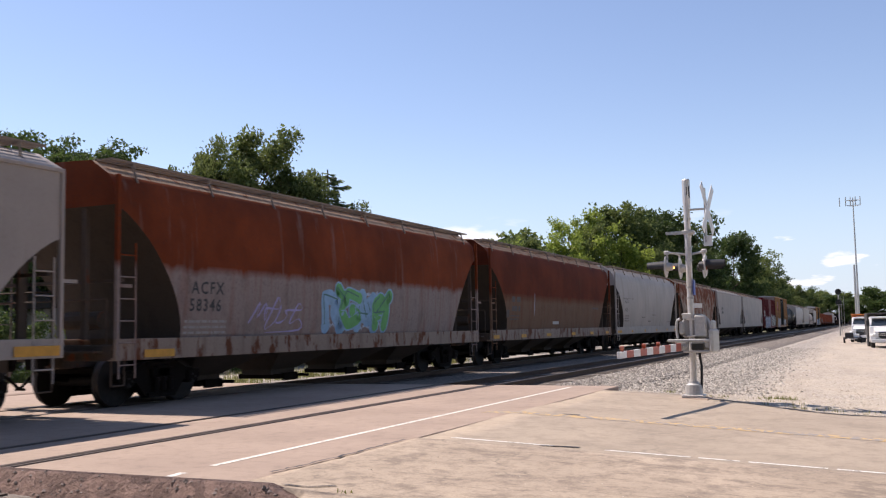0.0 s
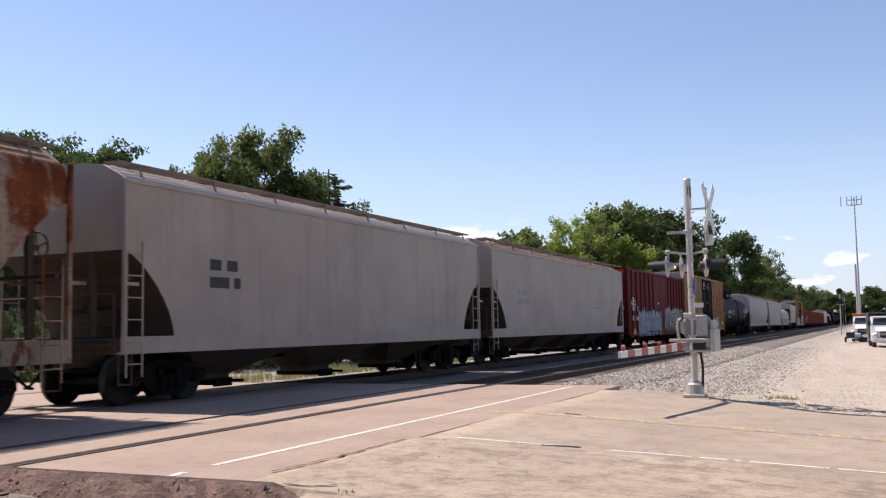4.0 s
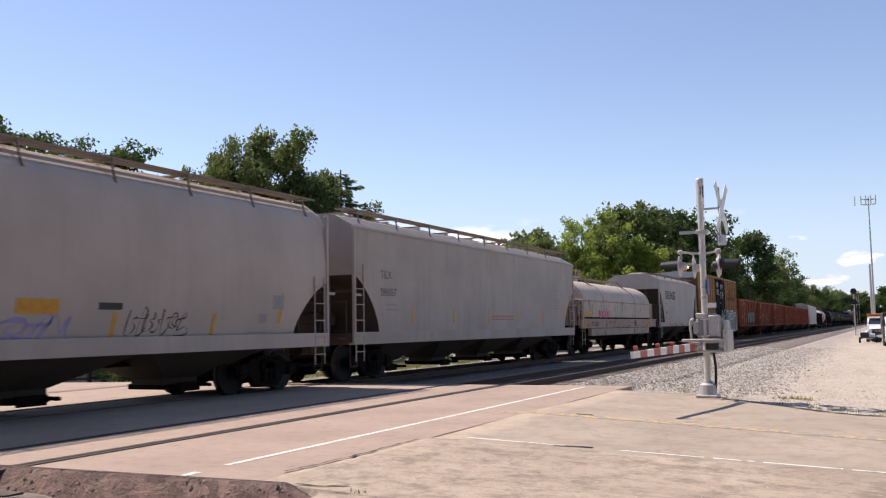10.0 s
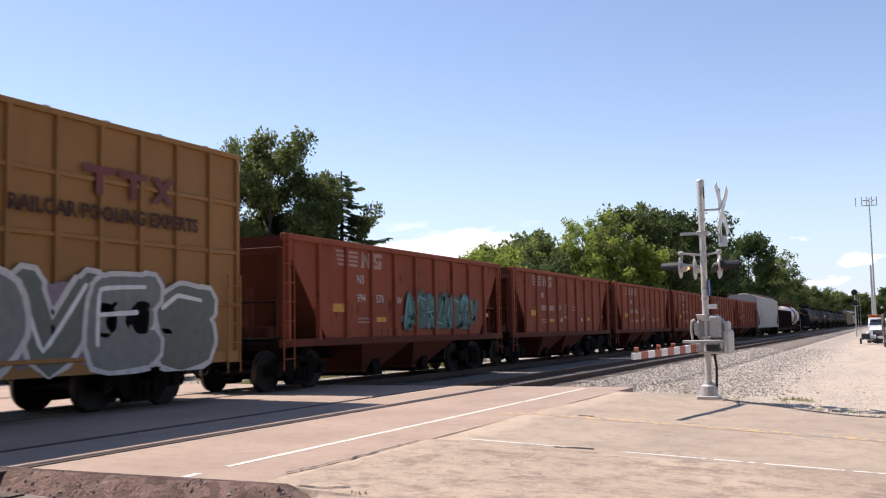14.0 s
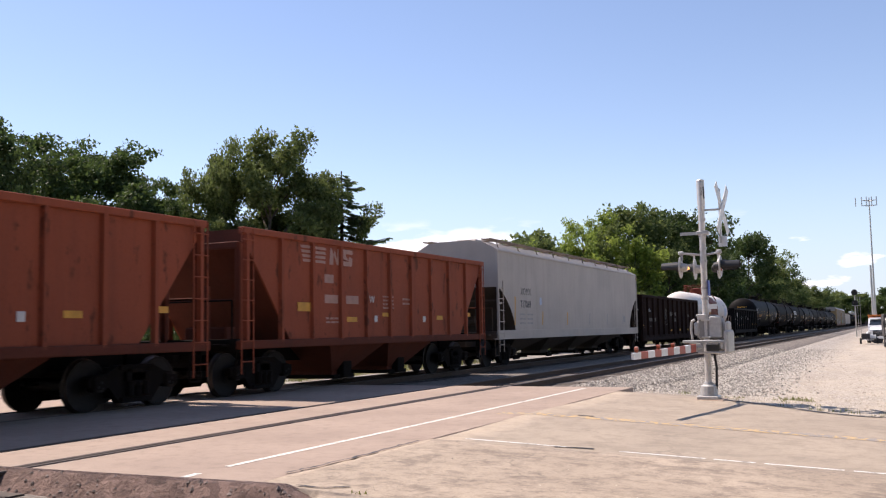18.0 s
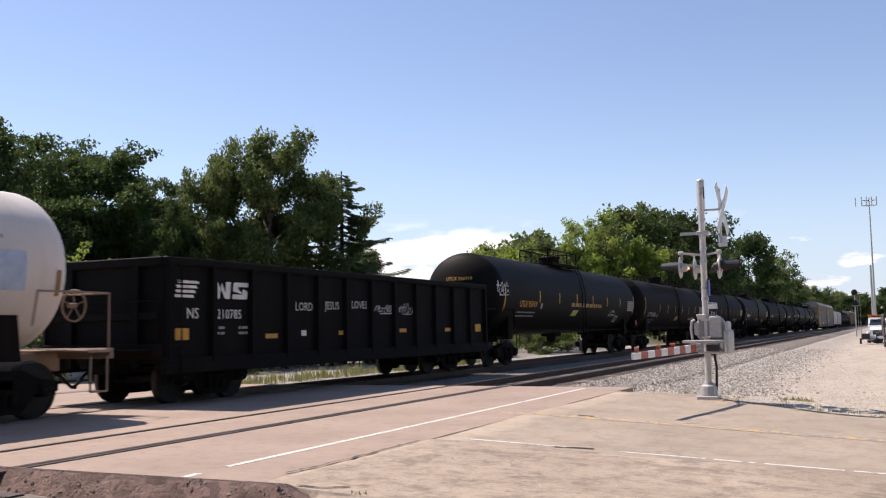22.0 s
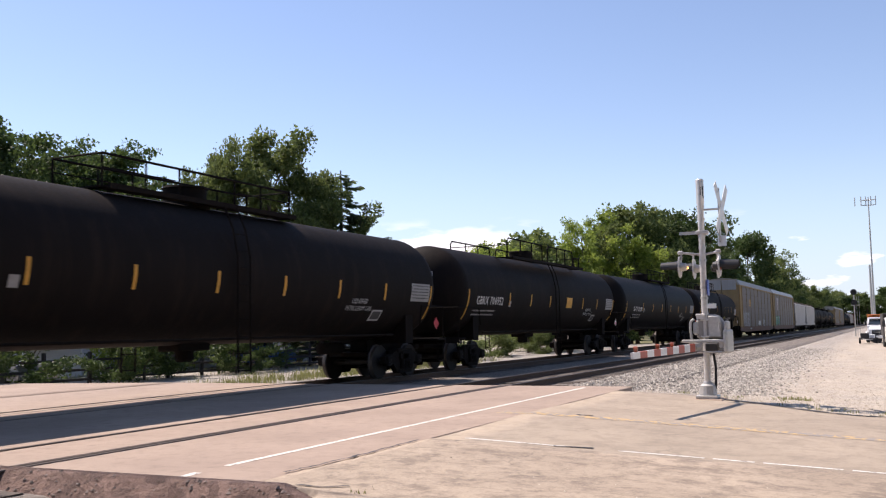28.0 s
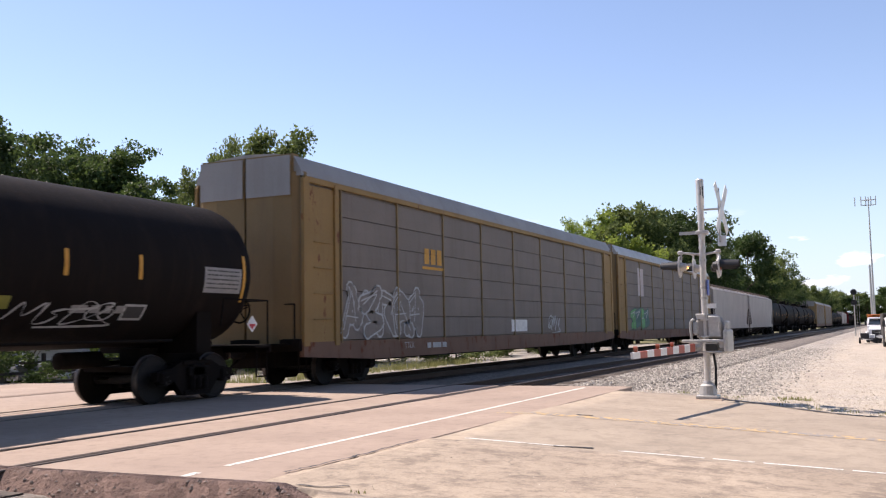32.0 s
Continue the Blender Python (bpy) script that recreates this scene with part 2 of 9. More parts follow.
def lane_paint(name, col, gone=0.45):
    """Road paint, worn through to the paving in specks."""
    k = Nodes(name)
    v = k.coords(shift=False)
    f = k.noise(v, 9, 7, 0.7)
    c = k.mix(k.ramp(f, gone + 0.12, gone + 0.2), col, (0.26, 0.23, 0.2))
    return k.done(c, 0.8)


MAT.update(
    concrete=paving("crossing_concrete", (0.305, 0.225, 0.172), (0.390, 0.292, 0.222), (0.170, 0.125, 0.096), 0.15, 0.22, 45, stain=0.5),
    road=paving("asphalt_road", (0.325, 0.260, 0.192), (0.400, 0.322, 0.238), (0.195, 0.156, 0.117), 0.25, 0.45, 70, stain=0.45, blotch=0.4),
    apron=paving("broken_asphalt", (0.335, 0.262, 0.190), (0.460, 0.364, 0.266), (0.150, 0.114, 0.084), 0.3, 0.8, 40, stain=0.6, blotch=0.6, skid=0.45),
    gravel=stones("yard_gravel", [(0.29, 0.24, 0.19), (0.56, 0.49, 0.405), (0.15, 0.12, 0.098), (0.46, 0.38, 0.285)], 26, patch=(0.48, 0.405, 0.31), where=(0.44, 0.66), track=True),
    ballast=stones("ballast", [(0.095, 0.078, 0.063), (0.27, 0.23, 0.19), (0.035, 0.029, 0.024), (0.16, 0.135, 0.11)], 15, big=0.5),
    verge=stones("dirt_verge", [(0.12, 0.072, 0.056), (0.26, 0.165, 0.13), (0.04, 0.025, 0.02), (0.19, 0.115, 0.09)], 9, big=1.3, bump=1.0, dist=0.06),
    earth=stones("rough_ground", [(0.12, 0.12, 0.05), (0.19, 0.18, 0.085), (0.08, 0.075, 0.035), (0.21, 0.19, 0.11)], 6, big=0.06),
    rail_top=plain("rail_head", (0.085, 0.062, 0.048), 0.55, 0.3),
    rail=plain("rail_web", (0.095, 0.06, 0.042), 0.85, 0.2, 0.25),
    tie=plain("tie_wood", (0.085, 0.066, 0.052), 0.9, 0, 0.3),
    slot=plain("flangeway_rubber", (0.03, 0.027, 0.025), 0.9),
    white_line=lane_paint("white_line", (0.68, 0.65, 0.57), 0.42),
    dash_line=lane_paint("worn_white_line", (0.68, 0.65, 0.59), 0.4),
    yellow_line=lane_paint("yellow_line", (0.50, 0.335, 0.155), 0.33),
    tar=plain("tar_seal", (0.03, 0.028, 0.027), 0.7),
    galv=plain("galvanised_steel", (0.46, 0.45, 0.43), 0.5, 0.4, 0.12, 20),
    alu=plain("mast_aluminium", (0.60, 0.58, 0.55), 0.45, 0.35, 0.1, 16),
    signal_black=plain("signal_black", (0.018, 0.018, 0.019), 0.5),
    white_sheet=plain("white_sheeting", (0.78, 0.78, 0.76), 0.45, 0, 0.05),
    red_sheet=plain("red_sheeting", (0.44, 0.085, 0.05), 0.45, 0, 0.08),
    red_lens=plain("red_lens", (0.28, 0.012, 0.012), 0.15, 0, 0.05),
    amber=glow("amber_lamp", (1.0, 0.45, 0.12), 2.0),
    blue_plate=plain("blue_plate", (0.07, 0.12, 0.42), 0.5),
    black_rubber=plain("rubber", (0.02, 0.02, 0.021), 0.85),
    # running gear: deep shade beneath the cars is put into these near-black colours
    under=paint("underframe_shade_grime", (0.011, 0.0085, 0.0072), (0.026, 0.018, 0.013), 0.5, 0.88, spec=0.1),
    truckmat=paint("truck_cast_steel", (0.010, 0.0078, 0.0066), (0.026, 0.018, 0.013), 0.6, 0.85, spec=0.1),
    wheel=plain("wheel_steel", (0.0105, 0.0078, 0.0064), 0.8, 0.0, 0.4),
    tread=plain("wheel_tread", (0.10, 0.085, 0.075), 0.5, 0.6),
    bark=plain("bark", (0.09, 0.068, 0.05), 0.95, 0, 0.35, 6, 0.6),
    leaf=foliage("leaf", (0.046, 0.073, 0.022), (0.215, 0.262, 0.08), 0.42),
    leaf_dark=foliage("leaf_dark", (0.03, 0.056, 0.017), (0.115, 0.17, 0.045), 0.34),
    leaf_yellow=foliage("leaf_yellow", (0.09, 0.145, 0.028), (0.38, 0.46, 0.09), 0.55),
    needle=foliage("needle", (0.06, 0.10, 0.045), (0.20, 0.27, 0.12), 0.45),
    grass=foliage("grass", (0.12, 0.14, 0.035), (0.34, 0.33, 0.13), 0.35),
)


# ---------------------------------------------------------------- mesh building
class M:
    """Collects vertices and faces; box, tube, prism and loft add to it."""

    def __init__(self):
        self.v, self.f, self.s = [], [], []
        self.slot = 0

    def add(self, vs, fs):
        o = len(self.v)
        self.v += [tuple(p) for p in vs]
        self.f += [tuple(i + o for i in f) for f in fs]
        self.s += [self.slot] * len(fs)
        return self

    def box(self, x0, x1, y0, y1, z0, z1, c=0.0, m=None):
        if c <= 0:
            vs = [(x, y, z) for x in (x0, x1) for y in (y0, y1) for z in (z0, z1)]
            fs = [(0, 1, 3, 2), (4, 6, 7, 5), (0, 4, 5, 1), (2, 3, 7, 6), (0, 2, 6, 4), (1, 5, 7, 3)]
        else:
            vs, idx = [], {}
            for i, x in enumerate((x0, x1)):
                for j, y in enumerate((y0, y1)):
                    for k, z in enumerate((z0, z1)):
                        sx, sy, sz = c * (1 - 2 * i), c * (1 - 2 * j), c * (1 - 2 * k)
                        for a, p in enumerate(((x, y + sy, z + sz), (x + sx, y, z + sz), (x + sx, y + sy, z))):
                            idx[i, j, k, a] = len(vs)
                            vs.append(p)
            g = idx.get
            fs = []
            for a in range(3):
                for e in (0, 1):
                    q = []
                    for u, w in ((0, 0), (1, 0), (1, 1), (0, 1)):
                        t = [u, w]
                        t.insert(a, e)
                        q.append(g((*t, a)))
                    flip = (e == 1) != (a == 1)
                    fs.append(tuple(q if flip else q[::-1]))
            for a in range(3):
                b, d = [q for q in range(3) if q != a]
                for u in (0, 1):
                    for w in (0, 1):
                        def key(e, which):
                            t = [0, 0, 0]
                            t[a], t[b], t[d] = e, u, w
                            return g((*t, which))
                        q = [key(0, b), key(1, b), key(1, d), key(0, d)]
                        fs.append(tuple(q))
            for i in (0, 1):
                for j in (0, 1):
                    for k in (0, 1):
                        fs.append((g((i, j, k, 0)), g((i, j, k, 1)), g((i, j, k, 2))))
        if m is not None:
            vs = [m @ Vector(p) for p in vs]
        return self.add(vs, fs)

    def tube(self, a, b, r, n=8, r2=None, caps=True):
        a, b = Vector(a), Vector(b)
        d = (b - a)
        if d.length < 1e-6:
            return self
        q = d.to_track_quat('Z', 'Y').to_matrix()
        r2 = r if r2 is None else r2
        ring = [q @ Vector((math.cos(6.28318 * i / n), math.sin(6.28318 * i / n), 0)) for i in range(n)]
        vs = [a + p * r for p in ring] + [b + p * r2 for p in ring]
        fs = [(i, (i + 1) % n, n + (i + 1) % n, n + i) for i in range(n)]
        if caps:
            fs += [tuple(range(n))[::-1], tuple(range(n, 2 * n))]
        return self.add(vs, fs)

    def path(self, pts, r, n=6):
        for a, b in zip(pts, pts[1:]):
            self.tube(a, b, r, n)
        return self

    def prism(self, poly, lo, hi, axis=1):
        """poly: pairs in the two other axes (in x, y, z order), swept along axis."""
        n = len(poly)
        vs = []
        for t in (lo, hi):
            for p in poly:
                q = list(p)
                q.insert(axis, t)
                vs.append(q)
        fs = [(i, (i + 1) % n, n + (i + 1) % n, n + i) for i in range(n)]
        fs += [tuple(range(n))[::-1], tuple(range(n, 2 * n))]
        return self.add(vs, fs)

    def loft(self, rings, close=True, caps=True):
        n = len(rings[0])
        vs = [p for r in rings for p in r]
        fs = []
        for k in range(len(rings) - 1):
            for i in range(n if close else n - 1):
                j = (i + 1) % n
                fs.append((k * n + i, k * n + j, (k + 1) * n + j, (k + 1) * n + i))
        if caps and close:
            fs += [tuple(range(n))[::-1], tuple(range((len(rings) - 1) * n, len(rings) * n))]
        return self.add(vs, fs)

    def lathe(self, prof, n=16, axis=0, at=(0, 0, 0)):
        """prof: pairs (along the axis, radius)."""
        rings = []
        for t, r in prof:
            ring = []
            for i in range(n):
                a = 6.2831853 * i / n
                p = [r * math.cos(a), r * math.sin(a)]
                p.insert(axis, t)
                ring.append((p[0] + at[0], p[1] + at[1], p[2] + at[2]))
            rings.append(ring)
        return self.loft(rings)

    def mesh(self, name, smooth=0.0, fix=True):
        me = bpy.data.meshes.new(name)
        me.from_pydata(self.v, [], self.f)
        if max(self.s, default=0):
            me.polygons.foreach_set("material_index", self.s)
        if fix:
            bm = bmesh.new()
            bm.from_mesh(me)
            bmesh.ops.recalc_face_normals(bm, faces=bm.faces)
            bm.to_mesh(me)
            bm.free()
        if smooth:
            me.polygons.foreach_set("use_smooth", [True] * len(me.polygons))
            me.set_sharp_from_angle(angle=radians(smooth))
        me.update()
        return me


def part(name, shape, mat, parent=None, label="", at=None, smooth=0.0):
    """Links a mesh (or an M) as ONE object, under a thing or a part."""
    me = shape.mesh(name, smooth) if isinstance(shape, M) else shape
    mats = mat if isinstance(mat, (list, tuple)) else [mat]
    if not len(me.materials):
        for m in mats:
            me.materials.append(m)
    ob = new(name, me)
    for i, m in enumerate(mats):
        if me.materials[i] is not m:
            ob.material_slots[i].link = 'OBJECT'
            ob.material_slots[i].material = m
    if parent is not None:
        ob.parent = parent
    if at is not None:
        ob.matrix_basis = at
    if label:
        ob["label"] = label
    return ob


def thing(name, label, category, group="", at=None, kind=""):
    e = new(name)
    e.empty_display_size = 0.3
    if at is not None:
        e.matrix_basis = at
    return tagged(e, label, category, group, kind)


CACHE = {}


def cached(key, build, smooth=0.0):
    if key not in CACHE:
        CACHE[key] = build().mesh(str(key[0]), smooth)
    return CACHE[key]


def lettering(text, size, bold=0.0, spacing=1.0):
    """The built-in font as a flat mesh: x along the line, centred, y up."""
    key = ("text", text, size, bold, spacing)
    if key not in CACHE:
        cu = bpy.data.curves.new("lettering", 'FONT')
        cu.body, cu.size, cu.align_x, cu.align_y = text, size, 'LEFT', 'BOTTOM'
        cu.offset, cu.space_character, cu.resolution_u = bold, spacing, 2
        ob = bpy.data.objects.new("lettering", cu)
        scene.collection.objects.link(ob)
        bpy.context.view_layer.update()
        me = bpy.data.meshes.new_from_object(ob.evaluated_get(bpy.context.evaluated_depsgraph_get()))
        me.materials.clear()
        bpy.data.objects.remove(ob)
        CACHE[key] = [tuple(v.co) for v in me.vertices], [tuple(p.vertices) for p in me.polygons]
    return CACHE[key]


# ---------------------------------------------------------------- ground, tracks, crossing
RAILS = (-8.05, -9.485, -12.7625, -14.1975)
NEAR_TRACK, FAR_TRACK = -8.7675, -13.48
NORTH, SOUTH = 20.6, 6.9          # the crossing's far and near edge


def fall(x):
    """Height of the road beside the tracks: it falls away towards the camera."""
    return -0.042 * min(max(x + 5.1, 0.0), 8.0)


def sheet(name, xs, ys, height, mat, label, thick=0.0, kind="structure", warp=None):
    vs = [(x, y, height(x, y)) for x, y in [(x, warp(x, y) if warp else y) for y in ys for x in xs]]
    n = len(xs)
    fs = [(j * n + i, j * n + i + 1, (j + 1) * n + i + 1, (j + 1) * n + i) for j in range(len(ys) - 1) for i in range(n - 1)]
    me = bpy.data.meshes.new(name)
    me.from_pydata(vs, [], fs)
    me.polygons.foreach_set("use_smooth", [True] * len(fs))
    me.materials.append(mat)
    me.update()
    ob = tagged(new(name, me), label, name.split("_")[0], kind=kind)
    if thick:
        mod = ob.modifiers.new("thickness", 'SOLIDIFY')
        mod.thickness, mod.offset = thick, -1
    return ob


def steps(a, b, d):
    n = max(1, int(round((b - a) / d)))
    return [a + (b - a) * i / n for i in range(n + 1)]


def bumpy(x, y, s=1.0, k=0.5):
    return s * noise.noise(Vector((x * k, y * k, 3.1)))


def ground_z(x, y):
    z = -0.75
    if x > -5.5:
        z = -0.62
    return z + (bumpy(x, y, 0.06, 0.3) if abs(y) < 200 and abs(x) < 90 else 0)


edge = [-3000, -1200, -500, -200, -120]
sheet("ground", edge + steps(-90, 60, 3.0) + [90, 160, 400, 1200, 3000], [-1500, -400, -120] + steps(-60, 140, 4.0) + [170, 220, 300, 450, 700, 1200, 2200, 4000],
      ground_z, MAT["earth"], "dry summer grass and bare earth reaching the horizon")


def road_edge(x):
    """Where the asphalt ends and the yard begins."""
    return 19.2 - 2.2 * min(max((x + 3.4) / 3.0, 0.0), 1.0)


def yard_z(x, y):
    z = fall(x) - 0.05 + bumpy(x, y, 0.02, 0.45) + bumpy(x, y, 0.02, 1.7)
    if x < -4.9:
        z = -0.12 - 0.13 * (-4.9 - x) + bumpy(x, y, 0.02, 0.8)
    return z - (0.16 if y > 30 else 0.16 * max(0, (y - 19.5) / 10.5))


sheet("yard_gravel", [-6.6, -6.1, -5.5, -4.9] + steps(-4.3, 9.5, 0.6), [16.0, 16.6, 17.2, 17.8, 18.4, 19.0, 19.5, 20.0] + steps(20.5, 60, 0.9) + steps(62, 150, 4.0) + [200, 300, 420],
      yard_z, MAT["gravel"], "pale tan gravel yard beside the railway tracks", 0.3)


def bed_z(x, y):
    """Ballast bed: flat between the rails' ties, shoulders on both sides."""
    z = -0.165 + bumpy(x, y, 0.025, 1.6)
    if x > -7.25:
        z -= 0.1 * (x + 7.25)
    if x > -6.0:
        z -= 0.5 * (x + 6.0)
    if x < -15.4:
        z += 0.35 * (x + 15.4)
    return z


for nm, ya, yb in (("ballast_north", NORTH, 95.0), ("ballast_south", -70.0, SOUTH)):
    ys = steps(ya, yb, 0.7) if ya > 0 else steps(ya, -6, 3.0) + steps(-5.5, yb, 0.4)
    if ya > 0:
        ys += steps(99, 300, 8.0) + steps(330, 1100, 35.0)
    sheet(nm, [-17.2, -16.6, -16.0, -15.4, -14.8] + steps(-14.0, -7.6, 0.64) + [-7.25, -6.9, -6.5, -6.1, -5.7, -5.3], ys, bed_z, MAT["ballast"],
          "grey crushed-stone ballast bed under the tracks", 0.3)

def verge_edge(x):
    """The ragged line along which the slab's edge has crumbled."""
    return SOUTH - 0.05 + bumpy(x, 2.0, 0.14, 1.1) + bumpy(x, 5.0, 0.07, 3.7)


def verge_z(x, y):
    """A crumbled lip beside the slab, a shaded drop in front of it, then dirt that falls away."""
    d = max(0.0, verge_edge(x) - y)
    lip = 0.03 * math.exp(-(d / 0.09) ** 2)
    drop = min(d / 0.42, 1.0)
    into = min(max((x + 4.75) / 0.5, 0.0), 1.0)
    return -0.012 - 0.13 * into + lip * (1 - into) - 0.24 * drop * drop * (3 - 2 * drop) - 0.09 * max(0.0, d - 0.4) + (bumpy(x, y, 0.06, 1.7) + bumpy(x, y, 0.05, 4.2) + bumpy(x, y, 0.03, 11.0)) * min(1.0, d * 4)


# dark dirt bank beside the near end of the crossing
sheet("verge", steps(-9.2, -4.2, 0.07), steps(3.0, 6.0, 0.2)[:-1] + steps(6.0, SOUTH + 0.04, 0.045),
      verge_z, MAT["verge"], "dark stony dirt bank at the crossing's edge", 0.2)

# crossing surface: concrete strips between the rails, with a flangeway slot inside each rail
slabs = [(-5.1, -7.965), (-8.225, -9.36), (-9.53, -12.7175), (-12.8875, -14.0725), (-14.2425, -17.6)]
crossing = thing("crossing_pavement", "worn pinkish-tan concrete crossing surface, flush with the rails", "pavement", kind="structure")
for b, a in slabs:
    m = M()
    m.box(a, b, SOUTH, NORTH, -0.3, -0.003, 0.012)
    part("slab", m, MAT["concrete"], crossing)
for r, s in ((-7.965, -8.225), (-9.445, -9.36), (-12.8025, -12.8875), (-14.1575, -14.0725)):
    m = M()
    m.box(min(r, s), max(r, s), SOUTH, NORTH, -0.3, -0.12)
    part("flangeway", m, MAT["slot"], crossing)


def rail_mesh(lo, hi):
    """A rail: foot, web and head."""
    m = M()
    m.slot = 0
    m.prism([(-0.07, -0.17), (0.07, -0.17), (0.07, -0.16), (0.012, -0.14), (0.012, -0.045), (0.035, -0.035), (0.036, -0.012), (-0.036, -0.012),
             (-0.035, -0.035), (-0.012, -0.045), (-0.012, -0.14), (-0.07, -0.16)], lo, hi)
    m.slot = 1
    m.prism([(-0.036, -0.0119), (0.036, -0.0119), (0.030, 0.0), (-0.030, 0.0)], lo, hi)
    return m


tracks = []
for name, c, lab in (("track_near", NEAR_TRACK, "empty railway track with rusty rails and dark wooden ties"),
                     ("track_far", FAR_TRACK, "railway track that carries the freight train")):
    tr = thing(name, lab, "railway track", kind="structure", at=pose(c, 0, 0))
    for sx in (-0.7175, 0.7175):
        part("rail", cached(("rail",), lambda: rail_mesh(-80, 1100)), [MAT["rail"], MAT["rail_top"]], tr, at=pose(sx, 0, 0))
    tie = cached(("tie",), lambda: M().box(-1.3, 1.3, -0.115, 0.115, -0.34, -0.152, 0.012))
    y = NORTH + 0.3
    rnd = random.Random(5)
    while y < 82:
        part("tie", tie, MAT["tie"], tr, at=pose(rnd.uniform(-0.04, 0.04), y, rnd.uniform(-0.008, 0.008), 0, 0, rnd.uniform(-0.7, 0.7)))
        y += 0.52
    far_ties = M()
    y = -70.0
    while y < 260:
        if not (SOUTH - 0.3 < y < 82):
            far_ties.box(-1.3, 1.3, y - 0.115, y + 0.115, -0.34, -0.152)
        y += 0.52
    tagged(part("tie_row", far_ties, MAT["tie"], tr), kind="stuff")
    tracks.append(tr)

# the road either side
road_xs = steps(-5.096, 3.0, 0.5) + [6, 12, 30, 70]
sheet("road_east", road_xs, steps(9.2, 19.3, 0.5), lambda x, y: fall(x) - 0.004 + 0.012 * math.sin(y), MAT["road"], "sun-bleached grey two-lane asphalt road with worn lines", 0.25,
      warp=lambda x, y: y if y < 15 else 15 + (y - 15) * (road_edge(x) + bumpy(x, 0, 0.16, 2.3) - 15) / 4.3)
sheet("road_west", [-90, -60, -40] + steps(-34, -17.604, 1.0), steps(6.2, 20.8, 1.0), lambda x, y: -0.006 + (x + 17.6) * 0.012, MAT["concrete"], "pale asphalt road beyond the railway tracks", 0.25)
sheet("apron", steps(-5.09, -4.1, 0.1)[:-1] + steps(-4.1, 9.0, 0.3), steps(-6.0, 6.6, 0.3)[:-1] + steps(6.6, 7.0, 0.1)[:-1] + steps(7.0, 9.2, 0.3) + steps(9.4, 10.5, 0.15)[0:],
      lambda x, y: fall(x) + 0.002 + bumpy(x, y, 0.014, 1.3) * min(1, max(0, (9.2 - y) / 1.5)) - 0.02 * max(0.0, 6.0 - y) - 0.4 * min(1, max(0, (-4.35 - x) / 0.3)) * min(1, max(0, (6.9 - y) / 0.12)), MAT["apron"], "broken weathered asphalt apron at the road's edge", 0.25,
      warp=lambda x, y: y if y < 9.3 else y + bumpy(x, y, 0.09, 2.1) * (y - 9.3))


def stripe(name, pts, width, mat, label, gaps=()):
    """A painted line that follows the road's fall."""
    m = M()
    n = 160
    (xa, ya), (xb, yb) = pts
    d = Vector((xb - xa, yb - ya)).normalized() * width / 2
    for i in range(n):
        if any(a <= (i + 0.5) / n <= b for a, b in gaps):
            continue
        q = []
        for k, sgn in ((i, 1), (i, -1), (i + 1, -1), (i + 1, 1)):
            x, y = xa + (xb - xa) * k / n, ya + (yb - ya) * k / n
            px, py = x - d.y * sgn, y + d.x * sgn
            q.append((px, py, fall(px) + (0.012 * math.sin(py) - 0.001 if px > -5.09 else 0)))
        m.add(q, [(0, 1, 2, 3)])
    return tagged(part(name, m, mat), label, "road marking", kind="structure")


stripe("stop_line", ((-6.03, 7.75), (-6.03, 20.1)), 0.082, MAT["white_line"], "white stop line painted along the crossing")
stripe("stop_line_stub", ((-5.98, 7.02), (-6.0, 7.28)), 0.09, MAT["dash_line"], "short worn end of the white stop line")
stripe("centre_line", ((-5.6, 14.02), (9.0, 12.60)), 0.30, MAT["yellow_line"], "faded yellow centre line of the road")
stripe("edge_line", ((-5.05, 10.84), (9.0, 10.50)), 0.065, MAT["dash_line"], "worn white edge line of the road", ((0.0, 0.02), (0.12, 0.155), (0.222, 0.229), (0.262, 0.268), (0.325, 0.331), (0.45, 0.46)))


def crack(name, pts, width, seed, label, mat="tar"):
    """A tarred or open crack: a thin ragged ribbon on the paving."""
    rnd = random.Random(seed)
    m = M()
    line = []
    for (xa, ya), (xb, yb) in zip(pts, pts[1:]):
        n = max(2, int(math.hypot(xb - xa, yb - ya) / 0.09))
        for i in range(n):
            t = i / n
            line.append((xa + (xb - xa) * t + rnd.uniform(-0.025, 0.025), ya + (yb - ya) * t + rnd.uniform(-0.025, 0.025), width * rnd.uniform(0.35, 1.2)))
    for (xa, ya, wa), (xb, yb, wb) in zip(line, line[1:]):
        d = Vector((xb - xa, yb - ya))
        if d.length < 1e-4:
            continue
        d.normalize()
        q = [(xa - d.y * wa, ya + d.x * wa), (xa + d.y * wa, ya - d.x * wa), (xb + d.y * wb, yb - d.x * wb), (xb - d.y * wb, yb + d.x * wb)]
        m.add([(x, y, fall(x) + (0.012 * math.sin(y) if y > 10.5 and x > -5.09 else 0.008) + 0.005) for x, y in q], [(0, 1, 2, 3)])
    return tagged(part(name, m, MAT[mat]), label, "crack", kind="structure")


